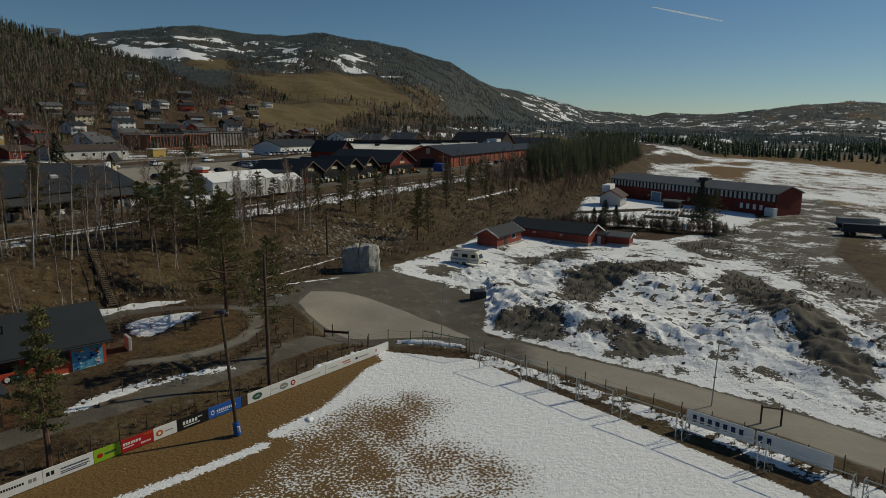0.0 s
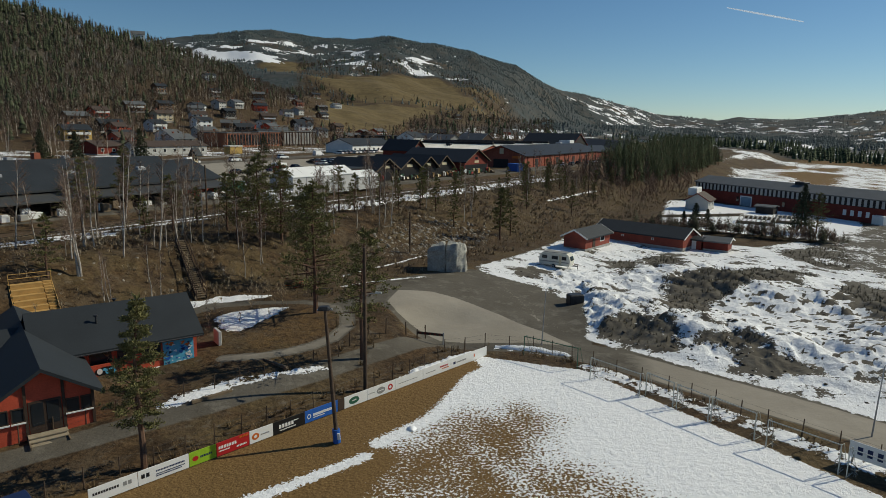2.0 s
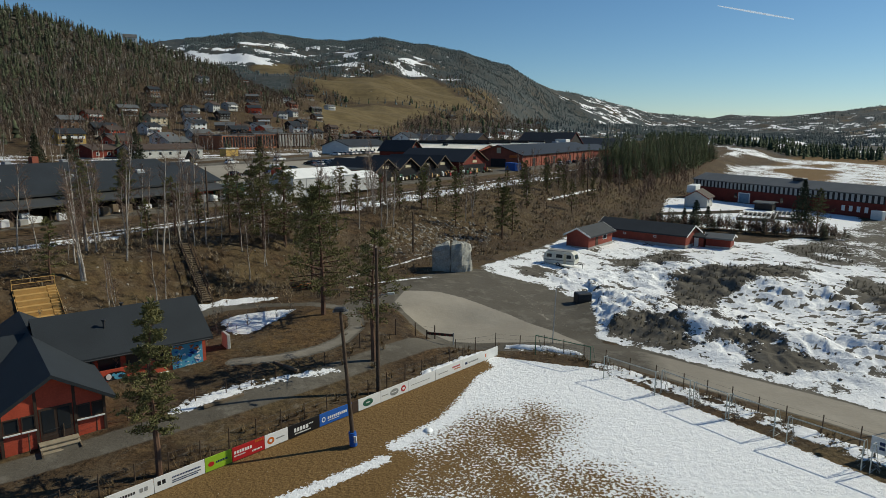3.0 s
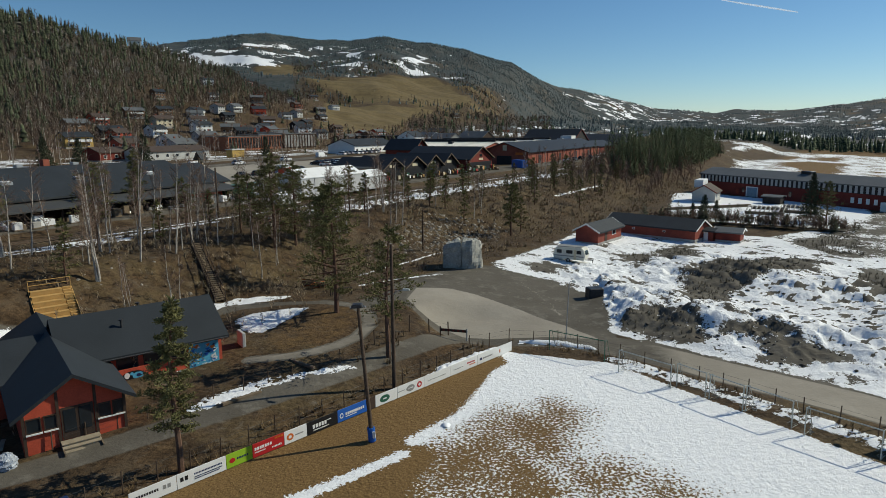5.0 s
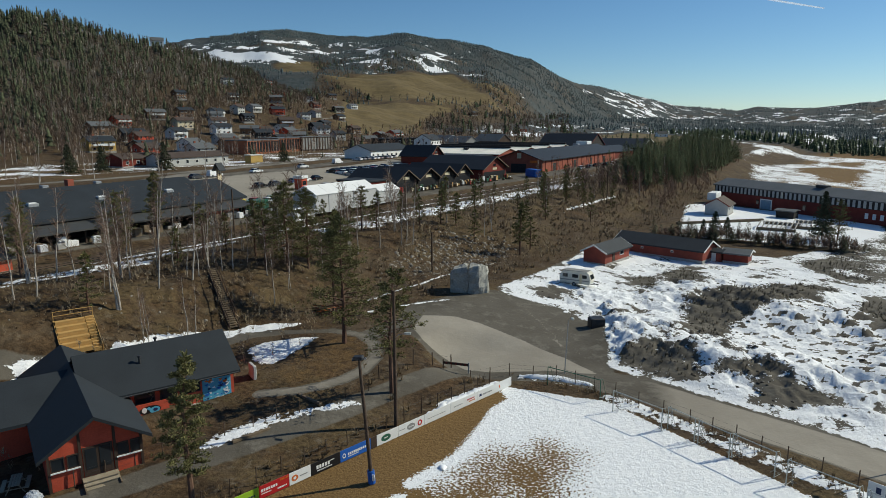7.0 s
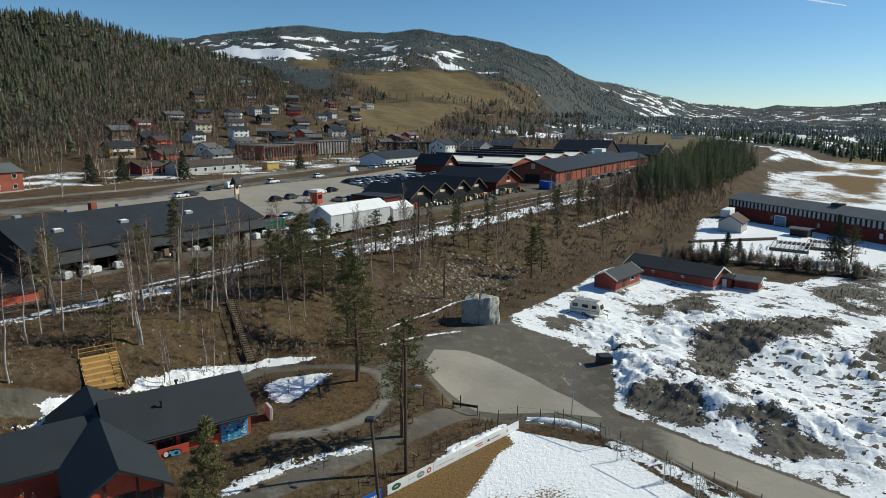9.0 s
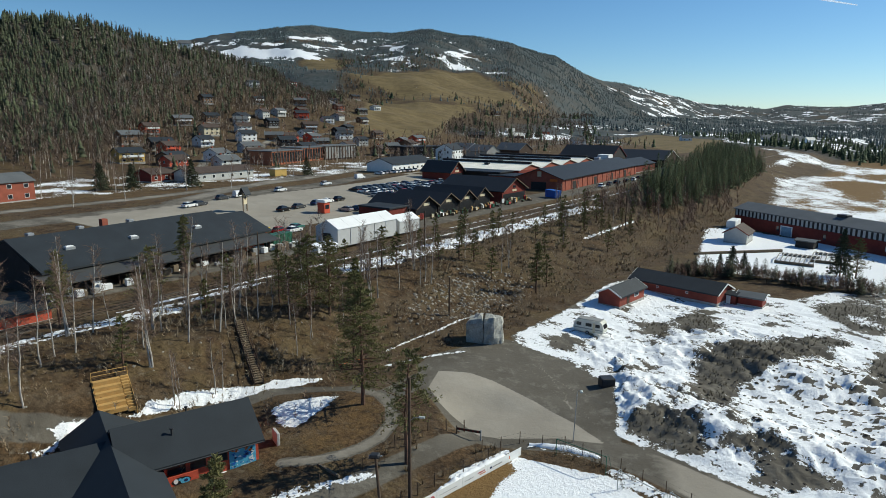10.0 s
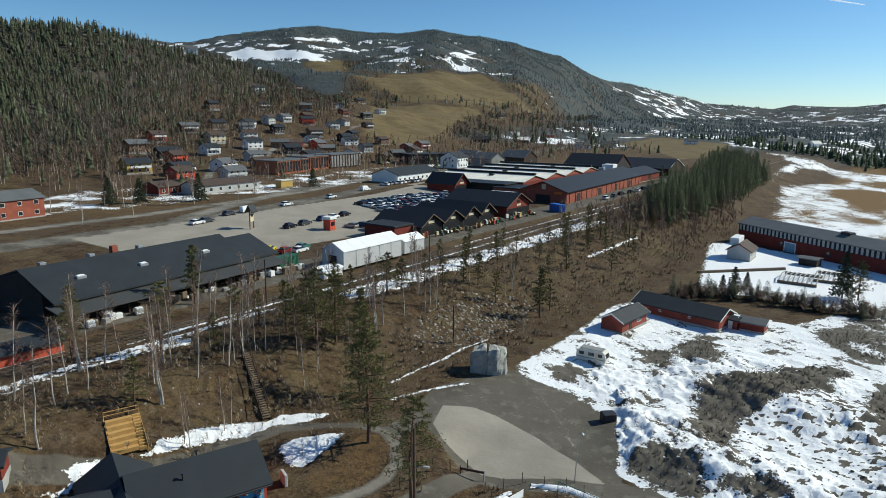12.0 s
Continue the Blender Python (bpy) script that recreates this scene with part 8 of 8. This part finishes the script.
def tier_template(seed, tiers=4, sides=5, width=0.17, low=0.06):
    """A spruce or pine far off: ragged tiers, each a shallow cone of its own."""
    rng = random.Random(seed)
    v, f = [], []
    for k in range(tiers):
        z0, z1 = low + (0.92 - low) * k / tiers, low + (0.94 - low) * (k + 1.7) / (tiers + 0.7) + 0.03
        r, a0 = width * (1 - 0.86 * k / tiers) * rng.uniform(0.8, 1.15), rng.uniform(0, 6.283)
        b = len(v)
        v.append((rng.uniform(-0.01, 0.01), rng.uniform(-0.01, 0.01), min(1.0, z1)))
        for q in range(sides):
            a, w = a0 + 6.283 * q / sides, rng.uniform(0.6, 1.25)
            v.append((math.cos(a) * r * w, math.sin(a) * r * w, z0 + rng.uniform(-0.05, 0.05)))
        f += [(b, b + 1 + q, b + 1 + (q + 1) % sides) for q in range(sides)]
    return np.array(v), np.array(f)


CONES = [tier_template(i, 4 + i % 3, 5, 0.15 + 0.02 * (i % 4), 0.08 + 0.05 * (i % 4)) for i in range(12)]
FEATHER = [spire_template(i + 40, 150, 0.15, 0.055, 0.16) for i in range(8)]
TINY = [tier_template(i + 60, 2, 4, 0.24, 0.0) for i in range(6)]
BARE = [bare_template(i, 13) for i in range(8)]
SPREAD = [bare_template(i + 9, 26) for i in range(5)]
STEM = [stem_template()]

# pines between railway and airfield
wedge = [(128, -14), (140, -27), (175, -30), (250, -27), (316, -24), (440, 16), (425, 30), (300, 8), (215, 0), (170, -6)]


def in_poly(poly):
    return lambda s, u, x, y: (inside(s, u, poly) > 0) * 1.0


PLANTATION = spots(1700, 3, (120, 450, -40, 35), in_poly(wedge), (7, 15))
scatter("plantation", FEATHER, PLANTATION, NEEDLES_GREEN, "dense young pine wood beside the railway", "woods", 3, 1.15)
scatter("plantation_stems", STEM, PLANTATION, PINE_BARK, "thin brown trunks of the pine wood", "woods", 3)
EDGE = spots(420, 4, (100, 200, -38, -6), lambda s, u, x, y: 0.55 * (inside(s, u, wedge) < 2), (3, 8))
scatter("bank_saplings", SPREAD, EDGE, TWIGS, "bare brown saplings on the railway bank", "saplings", 4)
VILLA_XY = np.array([(v[0], v[1]) for v in VILLAS] + [rail(287, 470)])


def clear_of_villas(x, y):
    """Keeps the ground before and round each villa open."""
    d = np.full(len(x), 1e9)
    for vx, vy in VILLA_XY:
        k = math.hypot(vx, vy)
        ahead = (x - vx) * vx / k + (y - vy) * vy / k
        side = np.abs((x - vx) * vy / k - (y - vy) * vx / k)
        d = np.minimum(d, np.where((ahead < 8) & (ahead > -15), side, 1e9))
    return d > 7.0


# the hill
def forest_keep(s, u, x, y):
    k = np.interp(s, [-300, 80, 150, 230, 330, 420], [150, 170, 235, 300, 330, 380])
    bearing = np.degrees(np.arctan2(-x, y))
    return smooth(u - k, -10, 45) * 0.95 * smooth(bearing, 15.2, 18.2) * clear_of_villas(x, y)


HILL = spots(40000, 5, (-180, 600, 140, 560), forest_keep, (5.0, 11.0))
gen = np.random.default_rng(5)
hs, hu = to_rail(HILL[:, 0], HILL[:, 1])
leafless = gen.random(len(HILL)) < np.interp(hu - np.interp(hs, [-300, 80, 150, 230, 330, 420], [150, 170, 235, 300, 330, 380]), [0, 60, 140, 230], [0.97, 0.88, 0.60, 0.12]) + 0.25 * wavy(HILL[:, 0], HILL[:, 1], 90, 0.4)
scatter("hill_conifers", CONES, HILL[~leafless], NEEDLES_HILL, "dark conifer wood on the hillside", "woods", 5, 0.95)
scatter("hill_birches", BARE, HILL[leafless], HILL_TWIGS, "bare brown birch wood on the hillside", "woods", 6)
pick = HILL[leafless][::3]
scatter("hill_birch_stems", STEM, pick, BIRCH, "pale birch trunks on the hillside", "woods", 7, 0.9)
# gardens, roadsides and the foot of the mountain
GARDENS = spots(7600, 8, (20, 560, 118, 420), lambda s, u, x, y: 0.5 * (1 - forest_keep(s, u, x, y)) * (inside(x, y, GOLD_FIELD) < 4) * (seg_dist(x, y, HILL_ROAD) > 5) * clear_of_villas(x, y), (3, 10))
scatter("garden_trees", BARE, GARDENS, TWIGS, "bare trees among the villas", "trees", 8)
scatter("garden_stems", STEM, GARDENS[::3], BIRCH, "pale trunks among the villas", "trees", 8)
scatter("garden_conifers", CONES, GARDENS[::15], NEEDLES_HILL, "dark spruces among the villas", "trees", 9, 1.1)


def polar_spots(n, seed, angles, radii, keep, hgt):
    gen = np.random.default_rng(seed)
    a, r = np.radians(gen.uniform(*angles, n)), np.sqrt(gen.uniform(radii[0] ** 2, radii[1] ** 2, n))
    x, y = -np.sin(a) * r, np.cos(a) * r
    ok = gen.random(n) < keep(x, y)
    x, y = x[ok], y[ok]
    return np.stack([x, y, ground(x, y) - 0.3, gen.uniform(hgt[0], hgt[1], len(x))], -1)


def open_land(x, y):
    d = np.maximum(np.maximum(inside(x, y, GOLD_FIELD), inside(x, y, BROWN_FIELD)), np.maximum(inside(x, y, HILL_FIELD), inside(x, y, AIR_SNOW)))
    return (d < -6) * (seg_dist(x, y, MAIN_ROAD) > 14)


FOOT = polar_spots(7000, 11, (-5, 17), (640, 1900), lambda x, y: open_land(x, y) * np.clip(0.42 + 0.9 * wavy(x, y, 260, 0.3), 0, 1), (9, 16))
scatter("mountain_foot_birches", BARE, FOOT, HILL_TWIGS, "bare woods at the foot of the mountain", "woods", 11, 1.3)
scatter("mountain_foot_conifers", CONES, FOOT[::9], NEEDLES_DARK, "conifers at the foot of the mountain", "woods", 12, 1.3)
VALLEY = polar_spots(36000, 13, (-40, 1), (540, 3000), lambda x, y: open_land(x, y) * np.clip(0.05 + 1.1 * wavy(x, y, 300, 0.2) + 0.2 * smooth(np.hypot(x, y), 800, 1400), 0, 1) * ((to_rail(x, y)[1] < 60) | (x > 0.07 * y)), (6, 11))
near_part = np.hypot(VALLEY[:, 0], VALLEY[:, 1]) < 1100
scatter("valley_conifers", CONES, VALLEY[near_part], NEEDLES_DARK, "dark conifer belts on the valley floor", "woods", 13, 1.2)
scatter("far_valley_conifers", TINY, VALLEY[~near_part], HAZED_NEEDLES, "dark conifer woods far along the valley, tinted for haze", "woods", 14, 1.3)
BELT = [(242, 790), (258, 700), (280, 634), (292, 568), (300, 480)]
SHORE = polar_spots(9000, 15, (-44, -15), (330, 900), lambda x, y: (inside(x, y, AIR_SNOW) < -14) * np.maximum(0.14 * smooth(to_rail(x, y)[1], -150, -190), 0.42 * smooth(seg_dist(x, y, BELT), 30, 12)), (6, 13))
scatter("shore_conifers", CONES, SHORE, NEEDLES_DARK, "belt of conifers beyond the airfield", "woods", 15, 1.2)


def mountain_keep(x, y):
    d = np.max([inside(x, y, p) for p in [GOLD_FIELD, HILL_FIELD, HIGH_FIELD] + HIGH_SNOW], axis=0)
    return (d < -8) * np.clip(0.62 + 0.6 * wavy(x, y, 300, 1.1) + 0.25 * smooth(ground(x, y), 240, 330), 0, 1) * (0.25 + 0.75 * smooth(ground(x, y), 95, 160)) * smooth(ground(x, y), 30, 60)


SLOPE = polar_spots(42000, 16, (-9, 25), (1100, 3230), mountain_keep, (5, 9))
scatter("mountain_conifers", TINY, SLOPE, HAZED_NEEDLES, "dark conifer woods over the mountainside, blued for haze", "woods", 16, 1.15)
FAR_WOODS = polar_spots(9000, 17, (-44, -6), (2700, 4500), lambda x, y: np.clip(0.3 + 0.9 * wavy(x, y, 420, 2.1), 0, 1), (6, 10))
scatter("far_hill_woods", TINY, FAR_WOODS, HAZED_NEEDLES, "dark woods on the far hills, hazed in their colour", "woods", 17, 2.2)


# undergrowth, stones and clods
def shrub_template(seed, n=54, wide=0.016):
    rng = random.Random(seed)
    v, f = [], []
    for i in range(n):
        a, e, ln = rng.uniform(0, 6.283), rng.uniform(0.35, 1.45), rng.uniform(0.5, 1.0)
        q = np.array((math.cos(a) * math.cos(e) * ln * 0.8, math.sin(a) * math.cos(e) * ln * 0.8, math.sin(e) * ln))
        p = q * 0.15
        b = np.array((-math.sin(a), math.cos(a), 0)) * wide
        k = len(v)
        v += [p - b * 1.1, p + b * 1.1, q]
        f.append((k, k + 1, k + 2))
    return np.array(v), np.array(f)


def stone_template(seed):
    rng = random.Random(seed)
    v = [(0.5, 0, 0), (0, 0.5, 0), (-0.5, 0, 0), (0, -0.5, 0), (0, 0, 0.45), (0.3, 0.3, 0.25), (-0.3, 0.3, 0.25), (-0.3, -0.3, 0.25), (0.3, -0.3, 0.25)]
    v = [tuple(c * rng.uniform(0.7, 1.3) for c in p) for p in v]
    return np.array(v), np.array([(4, 5, 6), (4, 6, 7), (4, 7, 8), (4, 8, 5), (0, 1, 5), (1, 6, 5), (1, 2, 6), (2, 7, 6), (2, 3, 7), (3, 8, 7), (3, 0, 8), (0, 5, 8)])


SHRUBS = [shrub_template(i, 26) for i in range(6)]
THICKET = [shrub_template(i + 20, 56, 0.03) for i in range(6)]
STONES = [stone_template(i) for i in range(5)]
CRAGS = spots(120, 33, (150, 215, 435, 468), lambda s, u, x, y: np.clip(0.2 + 1.2 * wavy(x, y, 30, 0.5), 0, 1), (1.5, 4.0))
scatter("hill_crags", STONES, CRAGS, ROCK, "bare grey rock outcrops near the wooded hilltop", "rocks", 33, 1.8)
BANK = spots(8500, 30, (-70, 190, -44, -4), lambda s, u, x, y: 0.75 * (np.abs(u) > 3) * (inside(x, y, LAWN_SNOW) < -1) * (inside(x, y, BACK_YARD) < 0) * (seg_dist(x, y, LOOP_PATH) > 2.2) * (inside(x, y, LAWN) < 0) * (inside(x, y, LOT_DARK) < -1) * (inside(x, y, SNOW_LOT) < -1) * ((x - NURSERY_C[0]) ** 2 + (y - NURSERY_C[1]) ** 2 > 190), (0.18, 0.8))
scatter("bank_heather", SHRUBS, BANK, SHRUB, "dry heather and brush on the railway bank", "undergrowth", 30)
BRUSH = spots(9000, 36, (-60, 170, -40, -5), lambda s, u, x, y: np.clip(0.38 + 0.9 * wavy(x, y, 17, 1.5), 0, 1) * (inside(x, y, LOT_DARK) < -2) * (inside(x, y, SNOW_LOT) < -2) * (seg_dist(x, y, LOOP_PATH) > 2), (0.6, 2.2))
scatter("bank_brush", BARE, BRUSH, BRUSHWOOD, "bare brown brush and seedlings on the railway bank", "undergrowth", 36, 1.2)
BUSHES = spots(7500, 37, (-62, 170, -42, -5), lambda s, u, x, y: np.clip(0.30 + 0.9 * wavy(x, y, 23, 0.6), 0, 1) * (inside(x, y, LOT_DARK) < -2) * (inside(x, y, SNOW_LOT) < -2) * (seg_dist(x, y, LOOP_PATH) > 2.5) * (inside(x, y, LAWN) < -1) * (inside(x, y, LAWN_SNOW) < -1.5) * (inside(x, y, HOUSE_SNOW) < -1) * (inside(x, y, BACK_YARD) < -0.5) * (seg_dist(x, y, FOOTWAY) > 3) * ((x - NURSERY_C[0]) ** 2 + (y - NURSERY_C[1]) ** 2 > 230), (0.35, 1.4))
scatter("bank_bushes", THICKET, BUSHES, BRUSHWOOD, "bare reddish-brown bushes on the railway bank", "undergrowth", 37, 0.9)
BANK_STONES = spots(2600, 34, (-60, 130, -33, -6), lambda s, u, x, y: np.clip(0.3 + 1.0 * wavy(x, y, 12, 0.5), 0, 1) * (inside(x, y, LOT_DARK) < -1), (0.12, 0.5))
scatter("bank_stones", STONES, BANK_STONES, ROCK, "grey stones scattered over the railway bank", "stones", 34)
SCREE = spots(5200, 31, (-8, 60, -40, -12), lambda s, u, x, y: smooth(np.hypot((s - 16) / 22, (u + 28) / 9), 1.0, 0.3), (0.2, 0.8))
scatter("slope_stones", STONES, SCREE, ROCK, "grey stones strewn over the slope", "stones", 31)
gen = np.random.default_rng(40)
hedge = []
for i in range(80):
    k = gen.uniform(-3, 33)
    p = off(k, gen.uniform(1.2, 3.2))
    hedge.append((p[0], p[1], gz(*p) - 0.05, gen.uniform(0.35, 1.1)))
for i in range(24):
    x, y = gen.uniform(-19, -14), gen.uniform(53.5, 62)
    hedge.append((x, y, gz(x, y) - 0.05, gen.uniform(0.5, 1.3)))
scatter("verge_shrubs", SHRUBS, np.array(hedge), SHRUB, "dry shrubs along the footway", "shrubs", 41, 1.2)
garden = []
for i in range(420):
    k = gen.random()
    x, y = 27 + 38 * k + gen.normal(0, 1.2), 141 - 2 * k + 5 * math.sin(k * 5) + gen.normal(0, 1.6)
    garden.append((x, y, gz(x, y) - 0.1, gen.uniform(1.2, 3.4)))
garden = np.array(garden)
scatter("garden_hedge", SPREAD, garden, TWIGS, "bare overgrown hedge before the snowy garden", "hedge", 42, 1.3)
scatter("hedge_conifers", FEATHER, garden[::6] * (1, 1, 1, 1.4), NEEDLES_HILL, "low dark conifers grown into the garden hedge", "hedge", 46, 1.8)
fenceline = []
for i in range(220):
    k = gen.random()
    x, y = np.interp(k, [0, 0.2, 0.6, 1], [-4, 4.6, 16.8, 32]), np.interp(k, [0, 0.2, 0.6, 1], [61.8, 58.6, 46.4, 29.6])
    x, y = x + gen.normal(0.2, 0.5), y + gen.normal(0.2, 0.5)
    fenceline.append((x, y, gz(x, y) - 0.03, gen.uniform(0.25, 0.7)))
scatter("fence_grass", SHRUBS, np.array(fenceline), SHRUB, "dead grass and weeds along the field fence", "grass", 43, 1.1)
clods = []
for i in range(4200):
    x, y = gen.uniform(-2, 58), gen.uniform(46, 112)
    near = max(float(inside(np.array([x]), np.array([y]), p)[0]) for p in PILES)
    if float(inside(np.array([x]), np.array([y]), SNOW_LOT)[0]) < 1 or gen.random() > (0.9 if near > -1 else 0.12):
        continue
    clods.append((x, y, gz(x, y) - 0.05, 0.10 + 0.32 * gen.random() ** 2))
scatter("earth_clods", STONES, np.array(clods), mat("dark_earth", (0.07, 0.058, 0.045), 0.35, 0.95, 1.5, 12, 0.3), "dark clods of earth and stones in the snow", "clods", 44, 1.2)
brush = []
for i in range(7000):
    x, y = gen.uniform(6, 62), gen.uniform(62, 128)
    if max(float(inside(np.array([x]), np.array([y]), p)[0]) for p in PILES + LOT_EARTH) > 0:
        brush.append((x, y, gz(x, y) - 0.05, gen.uniform(0.25, 0.8)))
scatter("pile_brush", SHRUBS, np.array(brush), mat("grey_weeds", (0.135, 0.118, 0.085), 0.4, 0.9, 0.8, 9, 0, island=0.4), "dry weeds on the earth piles", "weeds", 45, 1.0)
